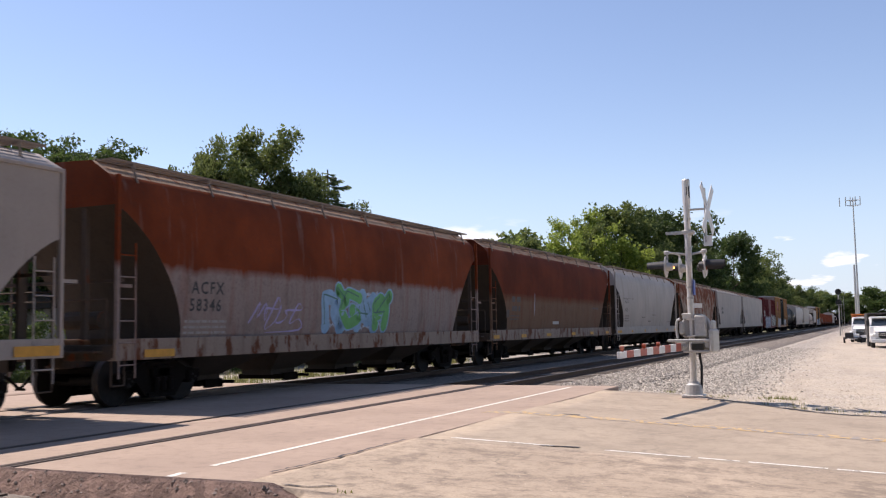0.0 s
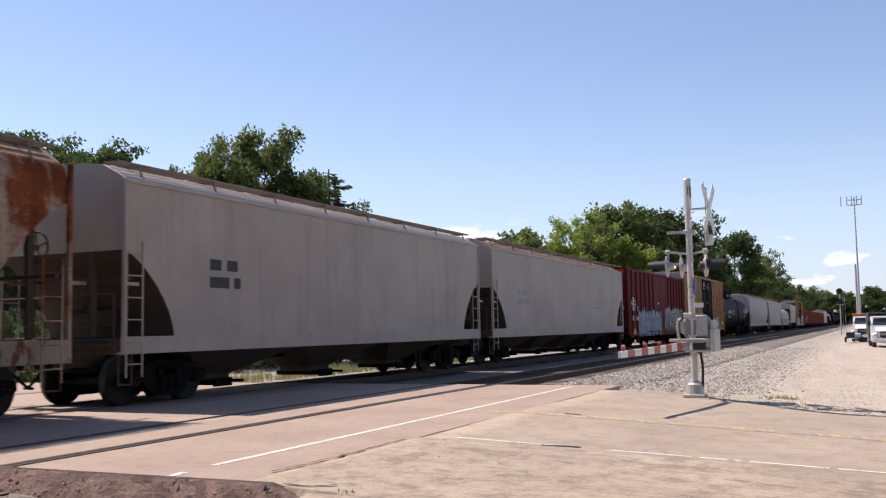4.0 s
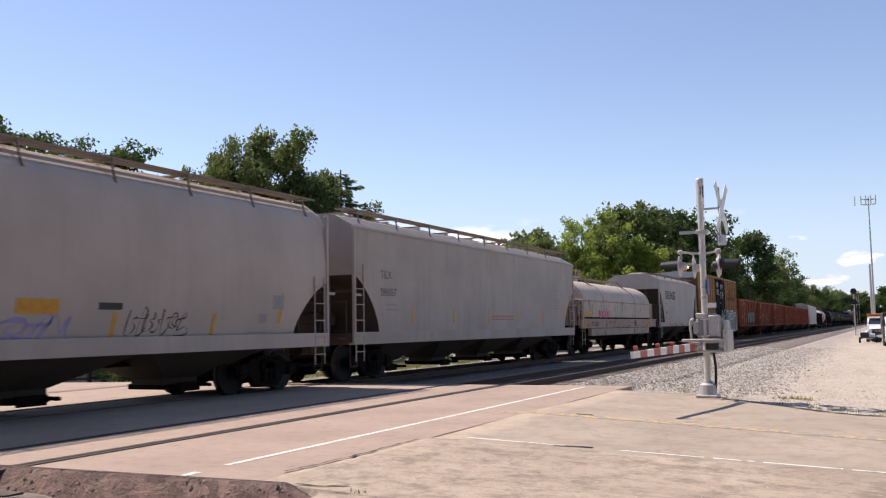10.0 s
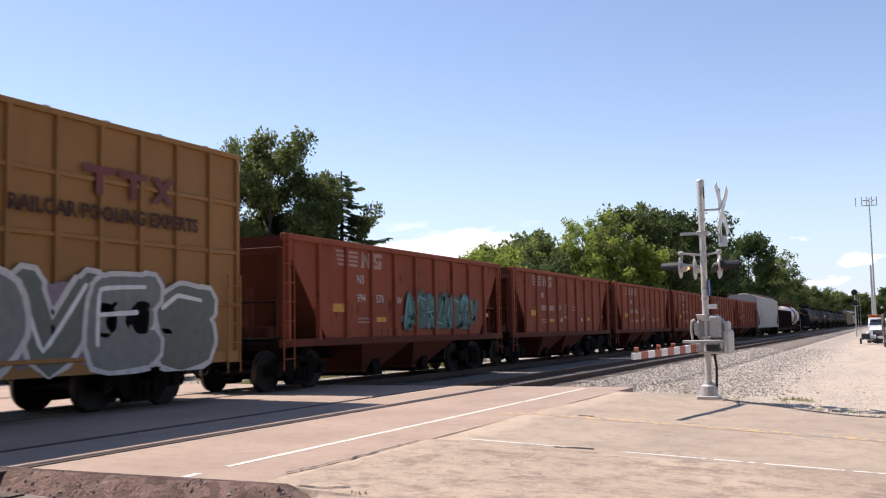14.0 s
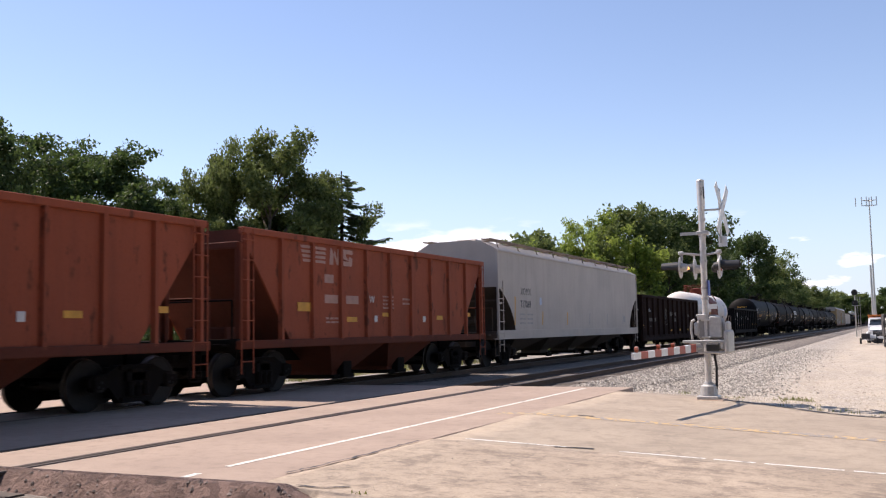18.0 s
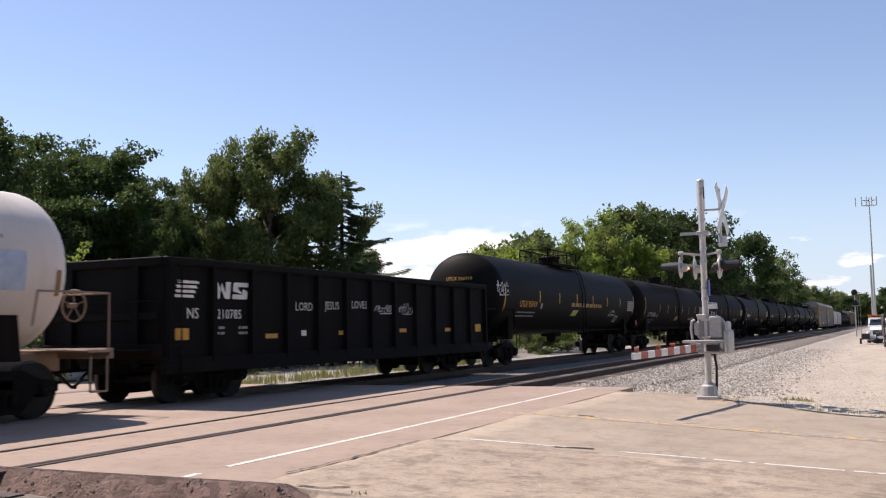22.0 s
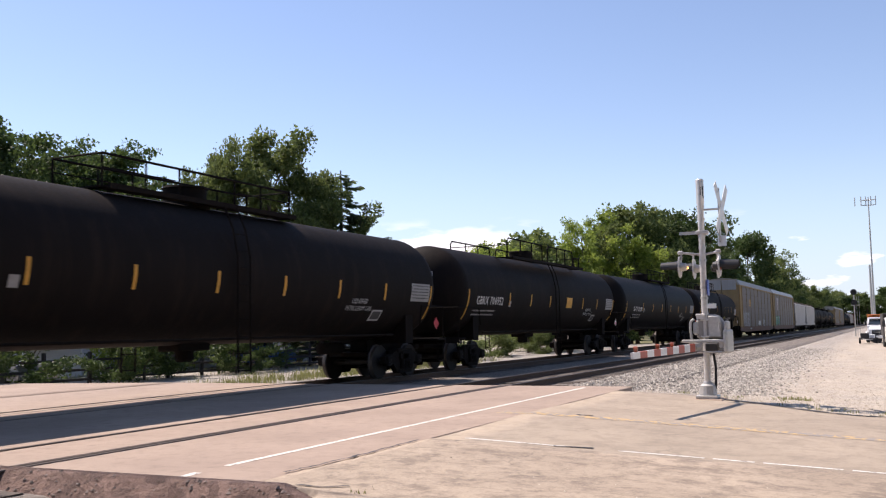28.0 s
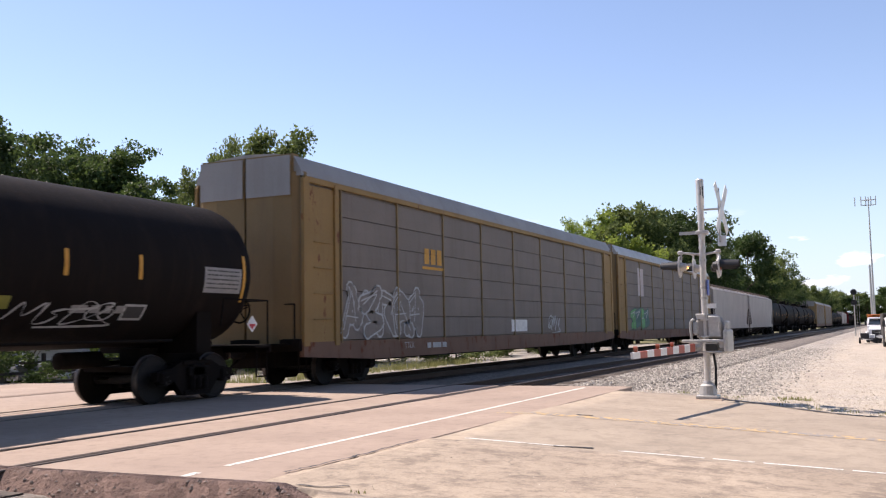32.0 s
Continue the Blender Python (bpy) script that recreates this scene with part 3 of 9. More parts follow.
crack("joint_crack", [(-5.16, 7.5), (-5.1, 8.6), (-5.12, 10.3)], 0.022, 1, "ragged dark joint between crossing and apron")
crack("apron_crack", [(-4.75, 7.0), (-4.45, 7.05), (-4.25, 7.25)], 0.02, 2, "open crack at the apron's corner")
crack("road_patch", [(-3.6, 10.72), (-3.3, 10.76), (-3.05, 10.85)], 0.045, 3, "dark tar smear on the edge line")
crack("road_patch_far", [(-4.35, 14.1), (-4.0, 14.02)], 0.05, 4, "dark tar smear on the centre line")
crack("pothole", [(-0.85, 8.42), (-0.5, 8.5), (-0.25, 8.46)], 0.06, 5, "shallow pothole with broken edges")
crack("road_edge_crack", [(-3.0, 18.62), (-2.55, 18.35), (-1.95, 17.95), (-1.45, 17.5)], 0.05, 10, "dark broken edge where the asphalt meets the yard")
crack("road_edge_break", [(-1.45, 17.5), (-0.93, 17.08), (-0.5, 16.88), (0.4, 16.95), (2.5, 16.9)], 0.075, 11, "dark broken edge where the asphalt meets the yard")


# ---------------------------------------------------------------- the freight train
SPEED = 17.75
X_SIDE = 1.6
CARS = []          # (thing, place along the train)
WHEELS = []        # (wheelset, its pose on the truck, place along the train)


def wheelset_mesh():
    m = M()
    for s in (-1, 1):
        m.slot = 0
        m.lathe([(s * 0.645, 0.16), (s * 0.66, 0.17), (s * 0.70, 0.18), (s * 0.715, 0.38), (s * 0.66, 0.40), (s * 0.655, 0.43)], 20)
        m.slot = 1
        m.loft([[(s * t, r * math.cos(6.2832 * i / 28), r * math.sin(6.2832 * i / 28)) for i in range(28)] for t, r in ((0.69, 0.484), (0.705, 0.462), (0.79, 0.456))], caps=False)
        m.slot = 0
        m.loft([[(s * t, r * math.cos(6.2832 * i / 28), r * math.sin(6.2832 * i / 28)) for i in range(28)] for t, r in ((0.655, 0.42), (0.655, 0.48), (0.69, 0.484))], caps=False)
        m.lathe([(s * 0.79, 0.456), (s * 0.797, 0.405), (s * 0.76, 0.385), (s * 0.74, 0.2), (s * 0.80, 0.17), (s * 0.80, 0.09)], 20)
        m.lathe([(s * 0.80, 0.085), (s * 0.93, 0.085), (s * 0.935, 0.12), (s * 1.10, 0.12), (s * 1.12, 0.09), (s * 1.12, 0.02)], 12)
        for i in range(3):
            a = 2.0944 * i
            m.box(s * 1.115, s * 1.14, 0.06 * math.cos(a) - 0.018, 0.06 * math.cos(a) + 0.018, 0.06 * math.sin(a) - 0.018, 0.06 * math.sin(a) + 0.018)
    m.tube((-0.7, 0, 0), (0.7, 0, 0), 0.085, 10)
    return m


def sideframe_mesh():
    """Cast side frame: arched top, window for the springs, pedestals over the bearings."""
    m = M()
    out = [(-1.12, 0.44), (-1.12, 0.60), (-0.72, 0.66), (-0.42, 0.80), (0.42, 0.80), (0.72, 0.66), (1.12, 0.60), (1.12, 0.44),
           (0.66, 0.42), (0.46, 0.2), (0.38, 0.13), (-0.38, 0.13), (-0.46, 0.2), (-0.66, 0.42)]
    m.prism([(y, z) for y, z in out], -0.08, 0.08, 0)
    m.box(0.07, 0.12, -0.42, 0.42, 0.72, 0.80, 0.01)
    m.box(0.07, 0.12, -0.38, 0.38, 0.13, 0.22, 0.01)
    for y in (-0.889, 0.889):
        m.box(-0.08, 0.13, y - 0.17, y + 0.17, 0.36, 0.62, 0.04)
    for y in (-0.19, 0.0, 0.19):
        m.tube((0.11, y, 0.25), (0.11, y, 0.5), 0.075, 8)
    m.box(0.06, 0.15, -0.3, 0.3, 0.5, 0.68, 0.02)
    return m


def truck(parent, y, u):
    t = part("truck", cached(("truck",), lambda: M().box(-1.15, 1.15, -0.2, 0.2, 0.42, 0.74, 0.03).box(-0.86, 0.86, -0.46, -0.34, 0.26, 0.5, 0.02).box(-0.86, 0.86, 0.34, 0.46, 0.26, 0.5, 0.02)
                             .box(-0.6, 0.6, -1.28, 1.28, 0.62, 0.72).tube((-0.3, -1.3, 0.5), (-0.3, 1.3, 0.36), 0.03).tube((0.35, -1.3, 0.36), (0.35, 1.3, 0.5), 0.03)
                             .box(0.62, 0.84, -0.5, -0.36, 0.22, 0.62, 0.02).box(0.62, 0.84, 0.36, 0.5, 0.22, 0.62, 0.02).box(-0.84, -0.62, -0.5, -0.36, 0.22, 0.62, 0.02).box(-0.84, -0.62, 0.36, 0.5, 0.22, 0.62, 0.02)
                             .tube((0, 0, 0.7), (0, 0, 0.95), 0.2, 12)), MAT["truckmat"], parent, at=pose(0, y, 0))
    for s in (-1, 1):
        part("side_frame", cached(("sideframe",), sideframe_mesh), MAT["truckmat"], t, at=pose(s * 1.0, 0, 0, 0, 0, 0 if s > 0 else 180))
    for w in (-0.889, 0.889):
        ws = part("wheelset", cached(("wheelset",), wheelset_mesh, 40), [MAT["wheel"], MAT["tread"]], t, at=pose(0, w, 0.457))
        WHEELS.append((ws, w, u))


def coupler(parent, y, s):
    m = M()
    m.box(-0.07, 0.07, -0.55, 0.16, 0.78, 0.92, 0.015)
    m.box(-0.17, 0.1, 0.14, 0.4, 0.72, 0.99, 0.04)
    m.box(0.06, 0.17, 0.2, 0.34, 0.74, 0.97, 0.03)
    m.path([(0.25, -0.2, 0.75), (0.25, 0.1, 0.6), (0.2, 0.35, 0.42), (0.1, 0.55, 0.4)], 0.028)
    part("coupler", CACHE.setdefault(("coupler",), m.mesh("coupler")), MAT["under"], parent, at=pose(0, y, 0, 0, 0, 0 if s > 0 else 180))


def brake_wheel(x, y, z, r=0.27):
    """A spoked hand wheel that stands across the car's end."""
    ring = [(x + r * math.cos(6.2832 * i / 16), y, z + r * math.sin(6.2832 * i / 16)) for i in range(17)]
    m = M().path(ring, 0.02).tube((x, y - 0.12, z), (x, y + 0.04, z), 0.045, 8)
    for i in range(5):
        a = 6.2832 * i / 5 + 0.3
        m.tube((x, y, z), (x + r * math.cos(a), y, z + r * math.sin(a)), 0.014, 5)
    return m


def ladder(parent, y, x, z0, z1, mat, w=0.4, name="ladder", rungs=None):
    """Side ladder: two stiles and rungs, standing off the side. w runs along the car."""
    def build():
        m = M()
        for e in (0, w):
            m.box(-0.01, 0.01, e - 0.014, e + 0.014, z0, z1)
        n = rungs or max(2, int((z1 - z0) / 0.38))
        for i in range(n):
            z = z0 + (i + 0.6) * (z1 - z0) / (n + 0.2)
            m.tube((0.02, 0, z), (0.02, w, z), 0.014, 6)
        return m
    return part(name, cached(("ladder", z0, z1, w, rungs), build), mat, parent, at=pose(x, y, 0))


def placed(verts, y, z, surf=None, x=0.0, lift=0.006):
    """Puts flat (a, b) points on a car's side: a along the car, b up."""
    return [((surf(z + b) if surf else x) + lift, y + a, z + b) for a, b, *_ in verts]


def mark(parent, text, y, z, size, mat, surf=None, x=X_SIDE, bold=0.0, spacing=1.0, name="lettering", label=""):
    vs, fs = lettering(text, size, bold, spacing)
    return part(name, M().add(placed(vs, y, z, surf, x), fs).mesh(name, fix=False), mat, parent, label)


def bars(parent, rows, mat, surf=None, x=X_SIDE, name="stencil", label="", lift=0.006, seed=1):
    """Small print too fine to read: rows of short bars. rows: (y, z, length, height)."""
    m = M()
    rnd = random.Random(seed)
    for y, z, ln, h in rows:
        a = 0.0
        while a < ln:
            w = min(rnd.uniform(1.2, 4.5) * h, ln - a)
            m.add(placed([(a, 0), (a + w, 0), (a + w, h), (a, h)], y, z, surf, x, lift), [(0, 1, 2, 3)])
            a += w + h * rnd.uniform(0.5, 0.9)
    return tagged(part(name, m.mesh(name, fix=False), mat, parent, label), kind="stuff")


def patch(parent, y, z, w, h, mat, surf=None, x=X_SIDE, name="panel_mark", label="", skew=0.0, lift=0.005, rows=3):
    m = M()
    for i in range(rows):
        a, b = h * i / rows, h * (i + 1) / rows
        m.add(placed([(skew * i / rows, a), (w + skew * i / rows, a), (w + skew * (i + 1) / rows, b), (skew * (i + 1) / rows, b)], y, z, surf, x, lift), [(0, 1, 2, 3)])
    return part(name, m.mesh(name, fix=False), mat, parent, label)


# letter skeletons in a unit box: each a few strokes
GLYPHS = {
    "M": [[(0.0, 0.0), (0.08, 1.0), (0.5, 0.35), (0.92, 1.0), (1.0, 0.0)]],
    "O": [[(0.5, 1.0), (0.1, 0.82), (0.0, 0.4), (0.25, 0.02), (0.75, 0.02), (1.0, 0.45), (0.88, 0.85), (0.5, 1.0)]],
    "V": [[(0.0, 1.0), (0.45, 0.0), (1.0, 1.0)]],
    "E": [[(0.95, 1.0), (0.1, 0.92), (0.05, 0.0), (0.95, 0.05)], [(0.08, 0.5), (0.8, 0.55)]],
    "S": [[(0.95, 0.92), (0.4, 1.0), (0.05, 0.75), (0.3, 0.52), (0.85, 0.42), (0.9, 0.12), (0.4, 0.0), (0.0, 0.12)]],
    "a": [[(0.0, 0.0), (0.3, 1.0), (0.6, 0.2), (1.0, 0.9)], [(0.1, 0.35), (0.7, 0.3)]],
    "b": [[(0.05, 0.0), (0.0, 1.0), (0.8, 0.85), (0.5, 0.5), (1.0, 0.0)]],
    "c": [[(1.0, 0.85), (0.35, 1.0), (0.0, 0.45), (0.4, 0.0), (1.0, 0.2), (0.6, 0.45)]],
    "d": [[(0.1, 1.0), (0.1, 0.1), (0.9, 0.0)], [(0.5, 0.2), (0.85, 1.0)]],
    "e": [[(0.0, 0.8), (0.9, 1.0), (0.35, 0.5), (1.0, 0.25), (0.2, 0.0)]],
    "f": [[(0.2, 0.0), (0.1, 0.7), (0.5, 1.0), (0.9, 0.7), (0.8, 0.0)], [(0.15, 0.4), (0.85, 0.45)]],
}


def graffiti(parent, y0, y1, z0, z1, seed, mats, letters=6, surf=None, x=X_SIDE, lean=0.15, label="spray-painted graffiti in bulging letters", text="", fat=0.2):
    """mats: outline, fill, second fill, highlight, haze. Fat interlocking strokes with a contour, shines and a sprayed haze."""
    rnd = random.Random(seed)
    wild = not text
    text = text or "".join(rnd.choice("abcdef") for _ in range(round(letters * 1.3)))
    fat = fat * 0.82 if wild else fat
    w, hh = (y1 - y0) / len(text), z1 - z0

    def ribbon(m, pts, half, slot, lift, dy=0.0, dz=0.0):
        m.slot = slot
        line = []
        for i in range(len(pts) - 1):
            p = [Vector(pts[max(0, i - 1)]), Vector(pts[i]), Vector(pts[i + 1]), Vector(pts[min(len(pts) - 1, i + 2)])]
            for k in range(5):
                t = k / 5
                line.append(0.5 * (2 * p[1] + (p[2] - p[0]) * t * 0.35 + (3 * (p[2] - p[1]) * 2 - (p[2] - p[0]) * 0.7 - (p[3] - p[1]) * 0.35) * t * t + (2 * (p[1] - p[2]) * 2 + (p[2] - p[0]) * 0.35 + (p[3] - p[1]) * 0.35) * t ** 3))
        line.append(Vector(pts[-1]))
        n = len(line)
        a, b = [], []
        for i, q in enumerate(line):
            d = line[min(i + 1, n - 1)] - line[max(i - 1, 0)]
            u = Vector((-d.y, d.x)).normalized() * half * (1.0 + 0.16 * math.sin(3.1 * i / n + seed)) if d.length > 1e-6 else Vector((0, half))
            a.append((q.x + u.x + dy, max(z0 - 0.1, q.y + u.y + dz)))
            b.append((q.x - u.x + dy, max(z0 - 0.1, q.y - u.y + dz)))
        m.add(placed(a + b, 0, 0, surf, x, lift), [(i, i + 1, n + i + 1, n + i) for i in range(n - 1)])
        for q in (line[0], line[n // 3], line[2 * n // 3], line[-1]):
            ring = [(q.x + half * 1.05 * math.cos(0.7854 * k + 0.3) + dy, max(z0 - 0.1, q.y + half * 1.05 * math.sin(0.7854 * k + 0.3) + dz)) for k in range(8)]
            m.add(placed(ring, 0, 0, surf, x, lift + 0.0002), [tuple(range(8))])
    haze = M()
    n = 70
    for i in range(n):
        q = []
        for k in (i, i + 1):
            e = min(1.0, 6 * k / n, 6 * (n - k) / n)
            q.append((z0 + hh * (0.24 - 0.2 * e * (0.8 + noise.noise(Vector((k * 0.5, seed, 7))))), z1 - hh * (0.34 - 0.28 * e * (0.9 + noise.noise(Vector((k * 0.45, seed, 0)))))))
        a, b = y0 + (y1 - y0) * i / n, y0 + (y1 - y0) * (i + 1) / n
        haze.add(placed([(a, q[0][0]), (b, q[1][0]), (b, q[1][1]), (a, q[0][1])], 0, 0, surf, x, 0.003), [(0, 1, 2, 3)])
    base = part("graffiti", haze.mesh("graffiti", fix=False), mats[4], parent, label)
    for i, ch in enumerate(text):
        m = M()
        half = fat * min(hh, w * 1.15) * rnd.uniform(0.9, 1.1)
        tilt, grow, drop = lean * rnd.uniform(-1, 1), rnd.uniform(0.92, 1.06), rnd.uniform(-0.04, 0.04) * hh
        c, ww, ht = y0 + (i + 0.5) * w, w * (1.25 if wild else 0.98) - half * 0.9, hh - half * 2
        lift = 0.006 + 0.0035 * (i % 2)
        lines = []
        spikes = [[(rnd.uniform(0, 1), rnd.uniform(0.2, 0.8)), (rnd.uniform(-0.2, 1.2), rnd.choice((-0.05, 1.1)))]] if wild else []
        for stroke in GLYPHS[ch] + spikes:
            lines.append([(c + (a - 0.5) * ww * grow + tilt * (b - 0.5) * ht, z0 + half + drop + b * ht * grow) for a, b in stroke])
        for pts in lines:
            ribbon(m, pts, half * 1.32, 0, lift)
        for pts in lines:
            ribbon(m, pts, half, 1 + (i + seed) % 2, lift + 0.0009)
        for pts in lines:
            ribbon(m, pts[:3], half * 0.13, 3, lift + 0.0018, -half * 0.4, half * 0.3)
        part("letter", m.mesh("letter", fix=False), list(mats[:4]), base)
    return base


def scrawl(parent, y0, y1, z0, z1, seed, mat, surf=None, x=X_SIDE, loops=6, thick=0.028, label="spray-painted scrawl"):
    """A quick tag: one unbroken line of crossing strokes, hooks and loops, with a flourish under it."""
    rnd = random.Random(seed)
    w, zc, hh = (y1 - y0) / loops, (z0 + z1) / 2, (z1 - z0) / 2
    pts = []
    for i in range(loops):
        c, tall = y0 + (i + 0.5) * w, rnd.uniform(0.65, 1.15)
        kind = rnd.choice(("hook", "zig", "loop", "cross"))
        if kind == "zig":
            way = [(-0.5, -0.9), (-0.25, 1.0), (0.05, -0.5), (0.3, 0.9), (0.5, -0.8)]
        elif kind == "hook":
            way = [(-0.45, 0.9), (-0.35, -0.9), (0.1, -1.0), (0.4, -0.4), (0.1, 0.1), (0.45, 0.3)]
        elif kind == "loop":
            way = [(0.35, 0.7), (-0.2, 0.95), (-0.5, 0.1), (-0.25, -0.8), (0.25, -0.75), (0.5, 0.0), (0.2, 0.5), (-0.1, -0.2), (0.55, -0.9)]
        else:
            way = [(-0.5, 0.2), (0.5, 0.35), (0.1, 1.0), (-0.1, -1.0), (0.5, -0.6)]
        pts += [(c + (a + rnd.uniform(-0.12, 0.12) + 0.22 * b) * w * 1.15, zc + b * hh * tall + rnd.uniform(-0.1, 0.1) * hh) for a, b in way]
    pts += [(y1, zc - hh * 1.15), (y0 + 0.1 * (y1 - y0), zc - hh * 1.3)]
    smooth = []
    for i in range(len(pts) - 1):
        p = [Vector(pts[max(0, i - 1)]), Vector(pts[i]), Vector(pts[i + 1]), Vector(pts[min(len(pts) - 1, i + 2)])]
        for k in range(4):
            t = k / 4
            smooth.append(0.5 * (2 * p[1] + (p[2] - p[0]) * t + (2 * p[0] - 5 * p[1] + 4 * p[2] - p[3]) * t * t + (3 * p[1] - p[0] - 3 * p[2] + p[3]) * t ** 3))
    left, right = [], []
    for i, q in enumerate(smooth):
        d = smooth[min(i + 1, len(smooth) - 1)] - smooth[max(i - 1, 0)]
        n = Vector((-d.y, d.x)).normalized() * thick * (0.55 + 0.35 * math.sin(i * 0.7)) if d.length > 1e-6 else Vector((0, thick))
        left.append((q.x + n.x, q.y + n.y))
        right.append((q.x - n.x, q.y - n.y))
    k = len(smooth)
    m = M().add(placed(left + right, 0, 0, surf, x, 0.007), [(i, i + 1, k + i + 1, k + i) for i in range(k - 1)])
    return part("graffiti", m.mesh("graffiti", fix=False), mat, parent, label)


def ink(name, col, rough=0.6):
    if name not in MAT:
        MAT[name] = plain(name, col, rough, 0, 0.15, 6, 0)
    return MAT[name]


INK_BLACK, INK_WHITE = ink("ink_black", (0.025, 0.025, 0.027)), ink("ink_white", (0.74, 0.73, 0.70))
INK_YELLOW, INK_GREY = ink("ink_yellow", (0.72, 0.42, 0.04)), ink("ink_grey", (0.30, 0.29, 0.28))
INK_BLUE, INK_RED = ink("ink_blue", (0.05, 0.13, 0.55)), ink("ink_red", (0.55, 0.04, 0.05))
INK_SKY, INK_PALE = ink("ink_sky", (0.22, 0.40, 0.58)), ink("ink_pale_blue", (0.42, 0.50, 0.62))
INK_TEAL, INK_GREEN = ink("ink_teal", (0.05, 0.16, 0.14)), ink("ink_green", (0.10, 0.38, 0.12))
INK_PINK, INK_DKGREEN = ink("ink_pink", (0.55, 0.22, 0.30)), ink("ink_dark_green", (0.04, 0.10, 0.07))
INK_LILAC, INK_OLIVE = ink("ink_lilac", (0.33, 0.30, 0.52)), ink("ink_olive", (0.25, 0.24, 0.04))
INK_SILVER = ink("ink_silver", (0.45, 0.45, 0.44))
INK_AMBER = ink("ink_amber", (0.62, 0.30, 0.03))


def car(name, label, category, u, group="freight cars of the train"):
    e = thing(name, label, category, group, at=pose(FAR_TRACK, u, 0))
    CARS.append((e, u))
    return e


def platform_end(c, L, s, mat, z=1.1):
    """End sill with its deck, handrail and steps; s = -1 front end, 1 rear end."""
    at = pose(0, s * L / 2, 0, 0, 0, 0 if s > 0 else 180)
    e = part("end_platform", cached(("endplat", z), lambda: M().box(-1.5, 1.5, -0.16, 0.0, z - 0.12, z + 0.16, 0.015).box(-0.35, 0.35, -0.9, 0.02, 0.72, z, 0.02).box(-1.3, 1.3, -0.02, 0.22, z + 0.02, z + 0.06)), mat, c, at=at)
    part("handrail", cached(("endrail", z), lambda: M().path([(-1.35, -0.03, z + 0.16), (-1.35, -0.03, z + 0.95), (1.35, -0.03, z + 0.95), (1.35, -0.03, z + 0.16)], 0.018)), mat, e)
    for x in (1.42, -1.42):
        part("step", cached(("endstep", z), lambda: M().path([(0, -0.08, z - 0.1), (0, -0.08, 0.42), (0, -0.4, 0.42), (0, -0.4, z - 0.1)], 0.018)), mat, e, at=pose(x, 0, 0))
    coupler(c, s * (L / 2 + 0.02), s)


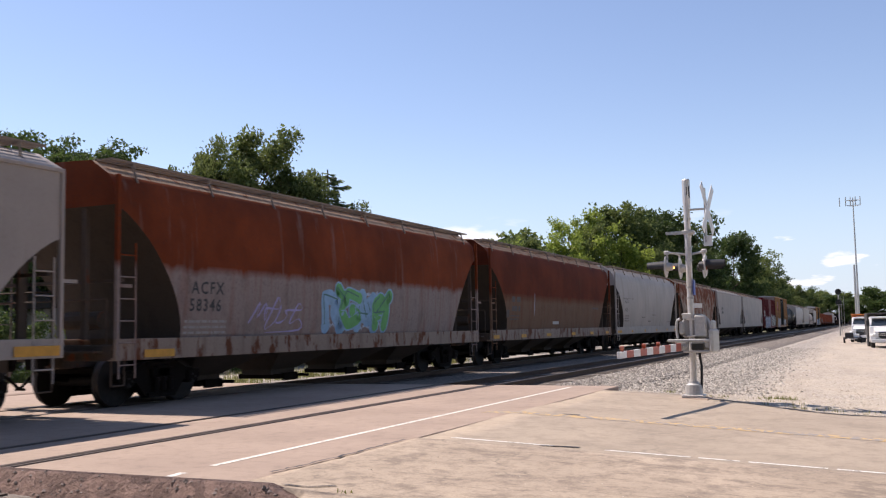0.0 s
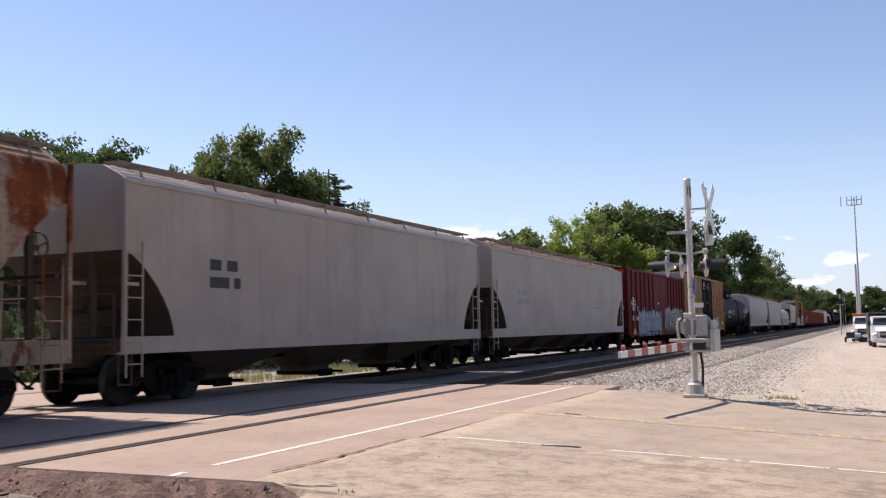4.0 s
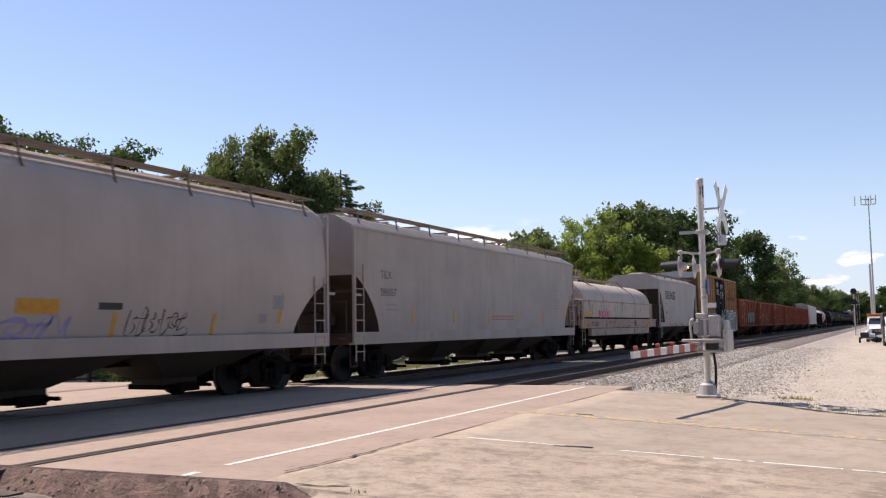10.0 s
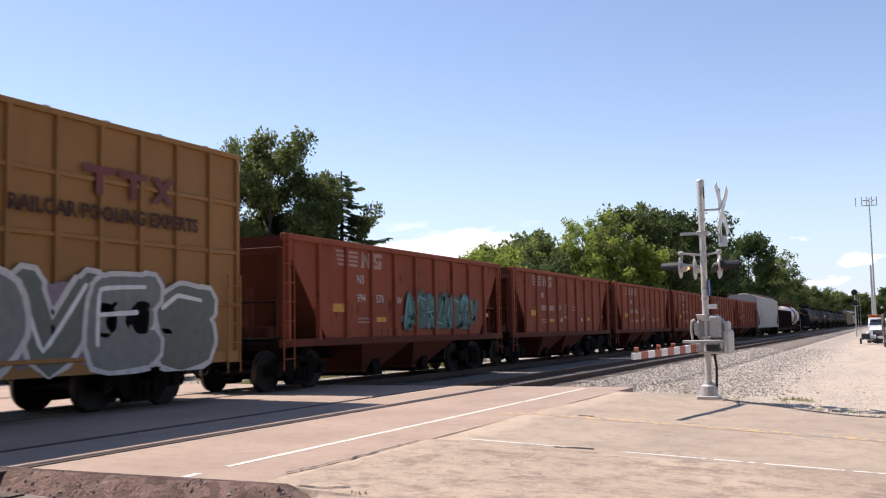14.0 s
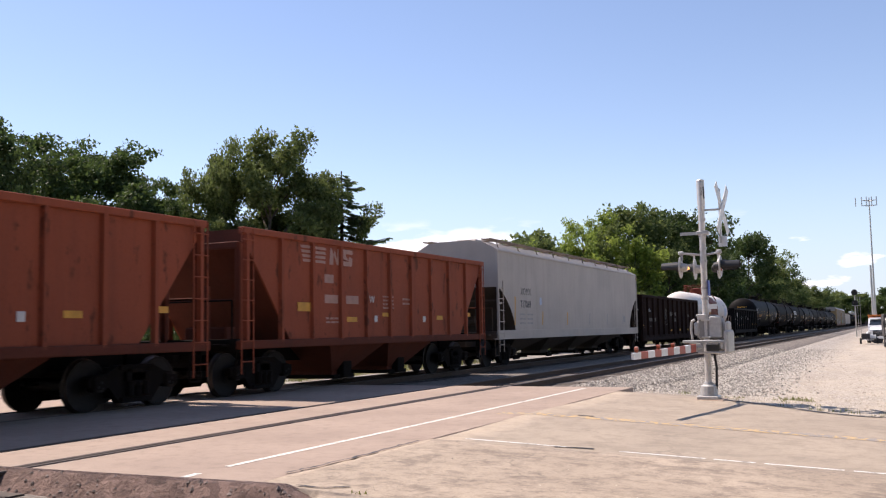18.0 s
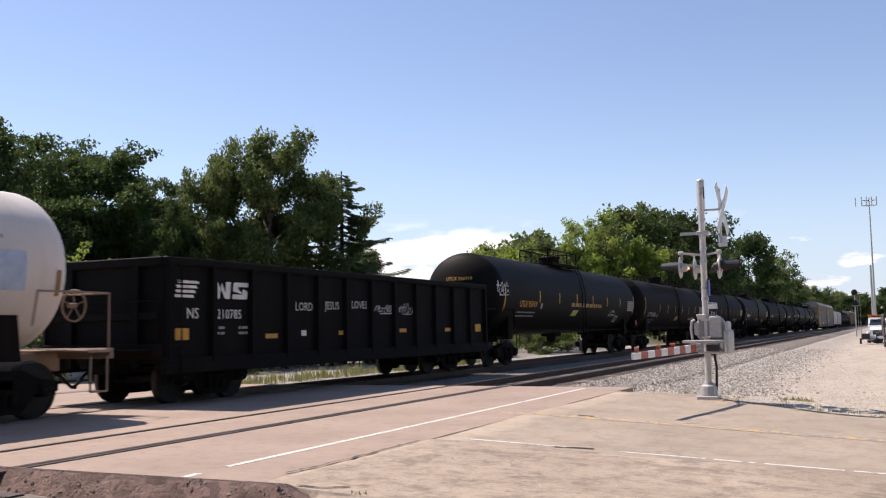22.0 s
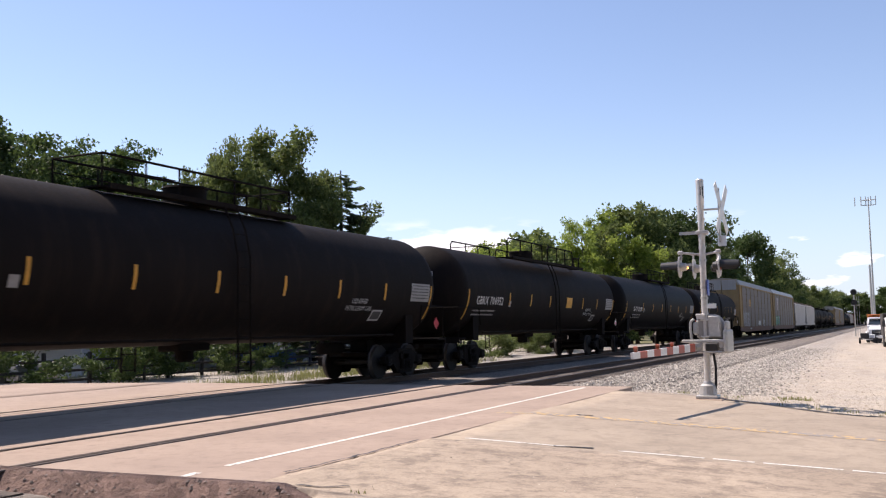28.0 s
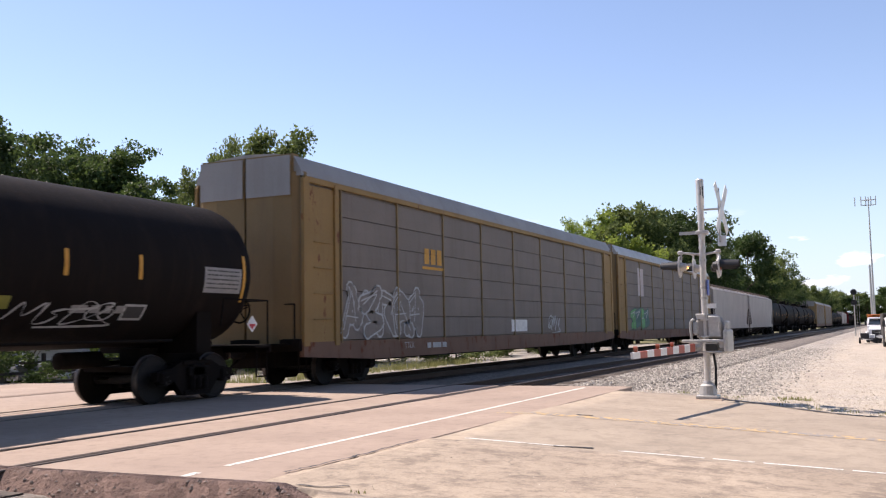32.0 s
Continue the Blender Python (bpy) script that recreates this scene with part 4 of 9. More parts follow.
def hopper(u, P, mat, label, zt=4.06, zs=1.27, zb=0.96, bays=3, curved=False, tri=(2.75, 1.2), walk=4.42, roofmat=None, endmat=None, sillmat=None, name="covered_hopper", under=None):
    """Covered hopper: lofted body with slope sheets at both ends, bays, sills, roof walk, ladders, end posts."""
    L = P - 1.15
    c = car(name, label, "hopper car", u)
    h = L / 2
    side = X_SIDE - 0.03
    if curved:
        prof = [(0.0, zt + 0.30), (0.55, zt + 0.29), (0.95, zt + 0.27), (1.34, zt + 0.0), (1.45, zt - 0.15), (1.52, zt - 0.5), (side, zt - 1.1), (side, zt - 1.7), (side - 0.04, zs + 0.5), (side - 0.12, zs)]
    else:
        prof = [(0.0, zt + 0.33), (0.6, zt + 0.32), (1.02, zt + 0.27), (side - 0.05, zt), (side, zt - 0.07), (side, zt - 0.8), (side, zt - 1.5), (side, zs + 0.5), (side, zs)]
    z_tri, run = tri

    def surf(z):
        for (xa, za), (xb, zb_) in zip(prof, prof[1:]):
            if zb_ <= z <= za:
                return xa + (xb - xa) * (za - z) / max(1e-6, za - zb_)
        return prof[-1][0]

    def shell():
        rings = []
        inset = 0.05
        cut = [run * (1 - (1 - k / 11) ** 1.8) for k in range(12)]
        ys = [-h + inset + q for q in cut]
        ys += steps(ys[-1], h - inset - run, 0.9)[1:-1]
        ys += [h - inset - q for q in cut[::-1]]
        for y in ys:
            e = (h - inset) - abs(y)
            low = zs + (z_tri - zs) * max(0.0, 1 - min(1.0, e / run) ** 1.25) ** 0.62
            half = []
            for x, z in prof:
                z2 = max(z, low)
                half.append((surf(z2) if z2 > z else x, y, z2))
            rings.append(half + [(-x, yy, z) for x, yy, z in half[-1:0:-1]])
        m = M().loft(rings)
        k = len(prof) - 1
        # undersides of the slopes take a slot with shade mixed into its grime
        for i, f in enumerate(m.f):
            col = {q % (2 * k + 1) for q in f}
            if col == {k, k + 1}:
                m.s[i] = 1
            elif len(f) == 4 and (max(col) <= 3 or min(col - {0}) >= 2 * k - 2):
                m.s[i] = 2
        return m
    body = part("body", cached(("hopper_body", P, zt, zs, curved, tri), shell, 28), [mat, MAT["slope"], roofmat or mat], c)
    # roof edge angle, hatch coaming and running boards
    top = zt + (0.29 if curved else 0.32)
    part("hatch_trough", cached(("trough", P, zt, curved), lambda: M().box(-0.42, 0.42, -h + 0.9, h - 0.9, top - 0.05, top + 0.09, 0.02)), roofmat or mat, c)
    lid = cached(("hatch", 0), lambda: M().box(-0.38, 0.38, -0.85, 0.85, 0, 0.05, 0.015).box(-0.02, 0.44, -0.05, 0.05, 0.03, 0.09))
    nl = int((L - 2.2) / 2.0)
    for i in range(nl):
        part("hatch", lid, roofmat or mat, c, at=pose(0, -h + 1.9 + i * (L - 3.8) / (nl - 1), top + 0.09))
    for s in (-1, 1):
        part("running_board", cached(("runboard", P), lambda: M().box(-0.17, -0.13, -h + 0.15, h - 0.15, -0.02, 0.02).box(-0.07, -0.035, -h + 0.15, h - 0.15, -0.012, 0.012).box(0.035, 0.07, -h + 0.15, h - 0.15, -0.012, 0.012).box(0.13, 0.17, -h + 0.15, h - 0.15, -0.02, 0.02)), MAT["walk"], c, at=pose(s * 1.12, 0, walk))
    bracket = cached(("walkbracket", zt, curved, walk), lambda: M().path([(1.3, 0, walk - 0.03), (1.34, 0, zt + 0.1), (1.42, 0, zt - 0.1) if curved else (1.5, 0, zt - 0.04)], 0.022).path([(-1.3, 0, walk - 0.03), (-1.34, 0, zt + 0.1), (-1.42, 0, zt - 0.1) if curved else (-1.5, 0, zt - 0.04)], 0.022)
                     .box(-1.33, 1.33, -0.02, 0.02, walk - 0.06, walk - 0.02))
    nb = max(4, int(L / 1.9))
    for i in range(nb):
        part("walk_bracket", bracket, MAT["walk"], c, at=pose(0, -h + 0.7 + i * (L - 1.4) / (nb - 1), 0))
    if not curved:
        part("roof_flange", cached(("flange", P, zt), lambda: M().box(side - 0.06, side + 0.03, -h + 0.05, h - 0.05, zt - 0.1, zt - 0.03, 0.01).box(-side - 0.03, -side + 0.06, -h + 0.05, h - 0.05, zt - 0.1, zt - 0.03, 0.01)), mat, c)
    # side sills, centre sill, end posts
    for s in (-1, 1):
        part("side_sill", cached(("sill", P, zs, zb), lambda: M().box(-0.05, 0.012, -h, h, zb, zs, 0.008).box(-0.16, 0.0, -h, h, zb, zb + 0.05)), sillmat or mat, c, at=pose(s * (side + 0.01), 0, 0, 0, 0, 0 if s > 0 else 180))
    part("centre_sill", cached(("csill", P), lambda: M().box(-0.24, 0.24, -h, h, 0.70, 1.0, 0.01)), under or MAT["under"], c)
    for s in (-1, 1):
        for e in (-1, 1):
            part("end_post", cached(("post", zt, zs), lambda: M().box(-0.05, 0.03, -0.04, 0.04, zs - 0.3, zt - 0.03, 0.01).box(-0.035, 0.0, -0.05, 0.35, zs + 0.9, zs + 0.96)), mat, c, at=pose(s * side, e * (h - 0.06), 0, 0, 0, 0 if s > 0 else 180))
        ladder(c, -h + 0.08 if s > 0 else h - 0.48, s * (side + 0.02), 0.55, zs + 1.7, mat)
        ladder(c, h - 0.62 if s > 0 else -h + 0.2, s * (side + 0.02), 0.55, zs + 1.3, mat)
    for e in (-1, 1):
        # slope sheet stiffeners and end frame seen through the open end
        def end_bars():
            m = M()
            for x in (-0.75, 0.75):
                m.add([(x - 0.05, h - 0.08, zs), (x + 0.05, h - 0.08, zs), (x + 0.05, h - 0.08, z_tri + 0.02), (x - 0.05, h - 0.08, z_tri + 0.02),
                       (x - 0.05, h - 0.18, zs), (x + 0.05, h - 0.18, zs), (x + 0.05, h - 0.18, z_tri - 0.05), (x - 0.05, h - 0.18, z_tri - 0.05)],
                      [(0, 1, 2, 3), (4, 7, 6, 5), (0, 3, 7, 4), (1, 5, 6, 2), (0, 4, 5, 1), (3, 2, 6, 7)])
            m.box(-1.5, 1.5, h - 0.3, h - 0.22, zs + 1.0, zs + 1.06)
            m.tube((-0.35, h - 1.0, zs + 0.35), (0.55, h - 1.0, zs + 0.35), 0.17, 12)
            m.path([(0.9, h - 0.3, zs), (0.9, h - 0.3, zs + 1.8)], 0.025)
            return m
        part("end_frame", cached(("endframe", P, zs, z_tri), end_bars), endmat or MAT["end_shade_grime"], c, at=pose(0, 0, 0, 0, 0, 0 if e > 0 else 180))
        platform_end(c, L, e, endmat or MAT["end_shade_grime"], zb + 0.12)
    part("brake_wheel", cached(("brakewheel", P, zs), lambda: brake_wheel(0.75, h, zs + 1.55)), endmat or MAT["end_shade_grime"], c)
    # discharge bays under the body
    span = L - 2 * (run + 0.42) - 0.4
    for i in range(bays):
        y = -span / 2 + (i + 0.5) * span / bays
        w = span / bays / 2 - 0.04

        def bay():
            m = M()
            rings = []
            for z, fx, fy in ((zs, 1.48, w), (zs - 0.3, 1.3, w * 0.95), (0.42, 0.42, 0.5), (0.30, 0.42, 0.5)):
                rings.append([(-fx, -fy, z), (fx, -fy, z), (fx, fy, z), (-fx, fy, z)])
            m.loft(rings)
            return m
        # bays share the slope sheets' colour, shade under the body included
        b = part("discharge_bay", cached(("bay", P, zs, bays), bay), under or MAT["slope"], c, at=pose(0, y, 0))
        part("outlet_gate", cached(("gate",), lambda: M().box(-0.6, 0.6, -0.42, 0.42, 0.2, 0.31, 0.02).tube((-0.95, 0.3, 0.27), (0.95, 0.3, 0.27), 0.035, 8).box(0.6, 0.66, -0.3, 0.3, 0.16, 0.34)), MAT["under"], b)
    for e in (-1, 1):
        truck(c, e * (h - 1.75), u)
    return c, surf, h


def tank(u, P, mat, label, r=1.48, zc=2.56, head=0.7, rail_half=3.3, valve=0.0, inset=0.1, endmat=None, zp=1.05, wide=False, fitmat=None, rail_at=0.0):
    """Tank car: shell with dished heads, saddles, top platform with handrails, valve housing, ladders."""
    L = P - 1.0
    h = L / 2
    c = car("tank_car", label, "tank car", u)
    ht = h - inset

    def shell():
        m = M()
        prof = [(-ht + head - head * math.cos(math.pi / 2 * i / 8), r * math.sin(math.pi / 2 * i / 8) or 0.02) for i in range(9)]
        prof += [(-ht + head + 0.06, r)]
        prof += [(-y, q) for y, q in prof[9::-1]]
        m.lathe(prof, 48, 1, (0, 0, zc))
        return m
    part("shell", cached(("tankshell", P, r, zc, head, inset), shell, 35), mat, c)

    def surf(z):
        return math.sqrt(max(0.0, r * r - (z - zc) ** 2)) + 0.006
    em = endmat or MAT["under"]
    for e in (-1, 1):
        yb = e * (h - 1.9)
        part("saddle", cached(("saddle", r, zc), lambda: M().prism([(x, z) for x, z in [(-1.25, 0.95), (1.25, 0.95)] + [((r + 0.02) * math.sin(a), zc - (r + 0.02) * math.cos(a)) for a in [1.0 - 2.0 * i / 10 for i in range(11)]]], -0.22, 0.22)), MAT["under"], c, at=pose(0, yb, 0))
        part("stub_sill", cached(("stub", inset), lambda: M().box(-0.28, 0.28, -2.6, 0.0, 0.72, 1.05, 0.02)), em, c, at=pose(0, e * h, 0, 0, 0, 0 if e > 0 else 180))
        pl = part("end_platform", cached(("tankplat", zp), lambda: M().box(-1.5, 1.5, -0.55, 0.0, zp - 0.05, zp, 0.01).box(-1.5, 1.5, -0.06, 0.02, zp - 0.16, zp + 0.02, 0.01)), em, c, at=pose(0, e * h, 0, 0, 0, 0 if e > 0 else 180))
        for s in (-1, 1):
            part("handrail", cached(("tkrail", zp, s), lambda: M().path([(s * 1.45, -0.05, zp), (s * 1.45, -0.05, zp + 0.95), (s * 0.3, -0.05, zp + 0.95)], 0.02)
                 .path([(s * 1.45, -0.05, zp + 0.95), (s * 1.5, -0.5, zp + 0.95), (s * 1.5, -1.6, zp + 0.95), (s * 1.5, -1.7, zp + 0.4)], 0.02)), em, pl)
            part("step", cached(("tkstep", zp), lambda: M().path([(0, -0.08, zp - 0.1), (0, -0.08, 0.4), (0, -0.45, 0.4), (0, -0.45, zp - 0.1)], 0.02)), em, pl, at=pose(s * 1.45, 0, 0))
        coupler(c, e * (h - 0.02), e)
        truck(c, e * (h - 1.9), u)
    part("brake_wheel", cached(("tkbrake", P, zp), lambda: brake_wheel(0.9, h - 0.3, zp + 0.75)), em, c)
    # crash rail along the bottom of the shell
    for s in (-1, 1):
        m = M()
        m.path([(s * 1.15, -h + 2.7, zc - r + 0.12), (s * 1.15, h - 2.7, zc - r + 0.12)], 0.03)
        part("side_rail", m, em, c)
    # top fittings
    zt = zc + r
    part("valve_housing", cached(("valve", zt), lambda: M().lathe([(zt - 0.12, 0.52), (zt + 0.02, 0.52), (zt + 0.04, 0.46), (zt + 0.34, 0.46), (zt + 0.36, 0.5), (zt + 0.4, 0.48), (zt + 0.44, 0.1)], 18, 2), 35), fitmat or em, c, at=pose(0, valve, 0))

    def plat():
        """Platform round the manway: broad with looped rails low on the shoulders, or narrow along the top."""
        m = M()
        a0, hand, base = (1.13, zt + 0.56, zt - 0.17) if wide else (0.62, zt + 0.62, zt - 0.02)
        R = rail_half
        for s in (-1, 1):
            a = s * a0
            m.box(a - 0.2, a + 0.2, -R, R, base, base + 0.03)
            m.box(a + s * 0.17, a + s * 0.21, -R, R, base - 0.03, base + 0.07)
            if wide:
                for lo, hi in ((-R, -0.55), (0.1, R - 0.9)):
                    m.path([(a, lo, base), (a, lo, hand - 0.12), (a, lo + 0.12, hand), (a, hi - 0.12, hand), (a, hi, hand - 0.12), (a, hi, base)], 0.028)
                    for q in (0.36, 0.68):
                        m.path([(a, lo + (hi - lo) * q, base), (a, lo + (hi - lo) * q, hand)], 0.025)
                m.path([(a, R - 0.7, base), (a, R - 0.7, hand - 0.25), (a, R, hand - 0.25), (a, R, base)], 0.026)
            else:
                m.path([(a, -R, base), (a, -R, hand), (a, R, hand), (a, R, base)], 0.026)
                m.path([(a, -R, base + 0.38), (a, -1.0, base + 0.38)], 0.014)
                m.path([(a, 1.0, base + 0.38), (a, R, base + 0.38)], 0.014)
                for q in (-0.62, -0.3, 0.3, 0.62):
                    m.path([(a, R * q, base), (a, R * q, hand)], 0.022)
        for e in (-R, R):
            m.path([(-a0, e, hand - (0.25 if wide else 0.0)), (a0, e, hand - (0.25 if wide else 0.0))], 0.018)
            m.box(-a0, a0, e - 0.1, e + 0.1, base, base + 0.03)
        return m
    part("top_platform", cached(("topplat", zt, rail_half, wide), plat), fitmat or em, c, at=pose(0, valve + rail_at, 0))
    for s in (-1, 1):
        m = M()
        for e in (0, 0.42):
            m.path([(s * 1.55, e, 0.5), (s * 1.55, e, zc + 0.3), (s * 1.42, e, zc + 0.9), (s * 1.2, e, zt - 0.1)], 0.022)
        for i in range(9):
            z = 0.55 + i * 0.35
            x = 1.55 if z < zc + 0.3 else 1.55 - (z - zc - 0.3) * 0.24
            m.tube((s * x, 0, z), (s * x, 0.42, z), 0.014, 6)
        part("ladder", cached(("tkladder", s, zc, zt), lambda: m), fitmat or em, c, at=pose(0, valve - 0.2, 0))
    part("bottom_outlet", cached(("outlet", zc, r), lambda: M().lathe([(zc - r - 0.35, 0.16), (zc - r - 0.3, 0.2), (zc - r + 0.1, 0.2)], 12, 2).box(-0.3, 0.3, -0.5, 0.5, zc - r - 0.12, zc - r + 0.06, 0.03)), em, c)
    part("brake_reservoir", cached(("reservoir",), lambda: M().lathe([(-0.55, 0.02), (-0.5, 0.16), (0.5, 0.16), (0.55, 0.02)], 12, 1, (-0.3, 0, 0.86)), 35), MAT["under"], c, at=pose(0, h - 3.6, 0))
    return c, surf, h, ht


def tank_stripes(c, surf, ht, places=None, mat=None, big_z=1.95, z=2.22):
    """Yellow reflective strips on the shell: a tall one near each end, short ones between."""
    mat = mat or INK_AMBER
    if places is None:
        n = max(2, int(round((2 * ht - 8.2) / 2.4)))
        places = [-ht + 4.4 + i * (2 * ht - 8.0) / n for i in range(n + 1)]
    for y in (-ht + 0.75, ht - 0.85):
        patch(c, y, big_z, 0.09, 0.95, mat, surf, name="reflective_strip", rows=6)
    for y in places:
        patch(c, y, z, 0.09, 0.44, mat, surf, name="reflective_strip", rows=3)


def head_mark(c, text, ht, r, zc, head, x0, z0, size, mat):
    """Lettering on the dished front head of a tank."""
    vs, fs = lettering(text, size, 0.004)
    out = []
    for a, b, _ in vs:
        x, z = x0 + a, z0 + b
        q = min(0.98, math.hypot(x, z - zc) / r)
        out.append((x, -ht + head - head * math.sqrt(1 - q * q) - 0.012, z))
    return part("lettering", M().add(out, fs).mesh("lettering", fix=False), mat, c)


def emblem_blocks(c, y, z, w, hgt, mat, surf=None, x=X_SIDE):
    """Two slanted solid blocks with diagonal cuts, the second with two notches."""
    q = w * 0.46
    for pts in ([(0, 0), (0.34, 0), (0.34, 0.62), (0.12, 1), (0, 1)], [(0.38, 0.55), (0.70, 0), (1, 0), (1, 1), (0.68, 1), (0.68, 0.38), (0.38, 0.95)]):
        vs = [(a * q + 0.12 * b * hgt, b * hgt) for a, b in pts]
        part("emblem", M().add(placed(vs, y, z, surf, x), [tuple(range(len(vs)))]).mesh("emblem", fix=False), mat, c)
    for pts in ([(0, 0), (0.95, 0), (1, 0.1), (1, 0.5), (0.66, 0.62), (0.66, 0.28), (0, 0.28)], [(1.0, 1), (0.06, 1), (0, 0.9), (0, 0.46), (0.62, 0.32), (0.62, 0.4), (0.34, 0.6), (0.34, 0.74), (1.0, 0.74)]):
        vs = [(w - q + a * q + 0.12 * b * hgt, b * hgt) for a, b in pts]
        part("emblem", M().add(placed(vs, y, z, surf, x, 0.007), [tuple(range(len(vs)))]).mesh("emblem", fix=False), mat, c)


def emblem_lines(c, y, z, w, hgt, n, mat, surf=None, x=X_SIDE, lean=0.3):
    """A stack of slanted speed lines."""
    for k in range(n):
        patch(c, y - lean * hgt * (k / n - 0.5), z + hgt * k / n, w * (0.86 + 0.14 * k / n), hgt / n * 0.6, mat, surf, name="emblem", rows=1, x=x, skew=-0.03)


def boxcar(u, P, mat, doormat, label, zt=4.98, zb=0.78, posts=9, belts=(), door=(0.0, 3.2, 2), roofmat=None, endmat=None, plug=True, name="boxcar"):
    L = P - 1.2
    h = L / 2
    c = car(name, label, "boxcar", u)
    s_ = X_SIDE - 0.07
    dc, dw, dn = door
    da, db = dc - dw / 2, dc + dw / 2

    def body():
        m = M()
        rings = []
        for y in (-h + 0.1, h - 0.1):
            rings.append([(-s_, y, zb + 0.2), (s_, y, zb + 0.2), (s_, y, zt - 0.08), (-s_, y, zt - 0.08)])
        return m.loft(rings)
    part("body", cached(("boxbody", P, zt, zb), body), mat, c)
    part("roof", cached(("boxroof", P, zt), lambda: M().prism([(-s_ - 0.03, zt - 0.09), (s_ + 0.03, zt - 0.09), (s_ + 0.03, zt - 0.02), (0, zt + 0.12), (-s_ - 0.03, zt - 0.02)], -h + 0.02, h - 0.02)), roofmat or mat, c)
    rib = cached(("roofrib", zt), lambda: M().prism([(-s_, zt - 0.02), (s_, zt - 0.02), (s_, zt + 0.01), (0, zt + 0.15), (-s_, zt + 0.01)], -0.05, 0.05))
    for i in range(int(L / 1.3)):
        part("roof_rib", rib, roofmat or mat, c, at=pose(0, -h + 0.6 + i * 1.3, 0))
    for s in (-1, 1):
        flip = 0 if s > 0 else 180
        part("top_chord", cached(("chord", P, zt), lambda: M().box(-0.02, 0.07, -h, h, zt - 0.13, zt - 0.03, 0.01)), mat, c, at=pose(s * s_, 0, 0, 0, 0, flip))
        part("side_sill", cached(("bsill", P, zb), lambda: M().prism([(-h, zb + 0.02), (-h, zb + 0.22), (h, zb + 0.22), (h, zb + 0.02), (h - 2.4, zb), (h - 3.2, zb - 0.06), (-h + 3.2, zb - 0.06), (-h + 2.4, zb)], -0.03, 0.068, 0)), mat, c, at=pose(s * s_, 0, 0, 0, 0, flip))
        post = cached(("boxpost", zt, zb), lambda: M().prism([(-0.02, -0.075), (0.068, -0.045), (0.068, 0.045), (-0.02, 0.075)], zb + 0.2, zt - 0.1, 2))
        for a, b in ((-h, da), (db, h)):
            n = posts
            for i in range(n + 1):
                y = a + (b - a) * i / n
                y = min(max(y, -h + 0.08), h - 0.08)
                part("side_post", post, mat, c, at=pose(s * s_, y if s > 0 else -y + 2 * dc * 0, 0, 0, 0, flip))
        for zz in belts:
            for a, b in ((-h, da), (db, h)):
                part("belt_rail", cached(("belt", P, a, zz), lambda: M().box(-0.01, 0.045, a + 0.06, b - 0.06, zz - 0.045, zz + 0.045, 0.015)), mat, c, at=pose(s * s_, 0, 0, 0, 0, flip))
        for i in range(dn):
            a, b = da + dw * i / dn + 0.03, da + dw * (i + 1) / dn - 0.03

            def leaf():
                m = M()
                m.box(0.0, 0.05, a, b, zb + 0.24, zt - 0.17, 0.015)
                for zz in [zb + 0.24 + (zt - zb - 0.5) * k / 5 for k in range(1, 5)]:
                    m.box(0.04, 0.072, a + 0.08, b - 0.08, zz - 0.05, zz + 0.05, 0.012)
                return m
            d = part("door", cached(("boxdoor", P, dw, dn, i, zt), leaf), doormat, c, at=pose(s * s_, 0, 0, 0, 0, flip))
            if plug:
                for q in (a + 0.35, b - 0.35):
                    part("lock_rod", cached(("rod", zt, zb), lambda: M().tube((0, 0, zb + 0.15), (0, 0, zt - 0.25), 0.022, 6)), doormat, d, at=pose(0.09, q, 0))
                part("door_handle", cached(("doorwheel",), lambda: M().lathe([(0.09, 0.2), (0.11, 0.22), (0.13, 0.2)], 14, 0)), doormat, d, at=pose(0, (a + b) / 2, zb + 1.5))
        part("door_track", cached(("dtrack", dw), lambda: M().box(0.0, 0.12, -dw, dw, -0.05, 0.02, 0.01)), mat, c, at=pose(s * s_, dc, zb + 0.2, 0, 0, flip))
        ladder(c, -h + 0.05 if s > 0 else h - 0.45, s * (s_ + 0.1), 0.55, 1.9, mat)
        ladder(c, h - 0.45 if s > 0 else -h + 0.05, s * (s_ + 0.1), 0.55, 2.5, mat)
    for e in (-1, 1):
        def end():
            return M().box(-s_, s_, h - 0.12, h - 0.04, zb + 0.1, zt - 0.05)
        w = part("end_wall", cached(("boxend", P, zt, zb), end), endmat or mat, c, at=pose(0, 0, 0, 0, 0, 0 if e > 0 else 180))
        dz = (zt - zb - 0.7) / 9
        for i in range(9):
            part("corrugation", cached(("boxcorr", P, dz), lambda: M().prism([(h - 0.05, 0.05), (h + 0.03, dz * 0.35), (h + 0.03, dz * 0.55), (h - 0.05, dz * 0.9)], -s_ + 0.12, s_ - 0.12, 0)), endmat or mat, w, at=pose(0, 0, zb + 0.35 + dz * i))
        platform_end(c, L, e, MAT["under"], 1.05)
        truck(c, e * (h - 2.2), u)
    part("underframe", cached(("boxunder", P), lambda: M().box(-0.25, 0.25, -h, h, 0.62, 1.0).box(-1.4, 1.4, -h + 0.3, h - 0.3, zb + 0.1, zb + 0.22).box(-0.9, -0.3, -1.2, 0.2, 0.5, 0.95, 0.05)), MAT["under"], c)
    return c, h, (da, db)


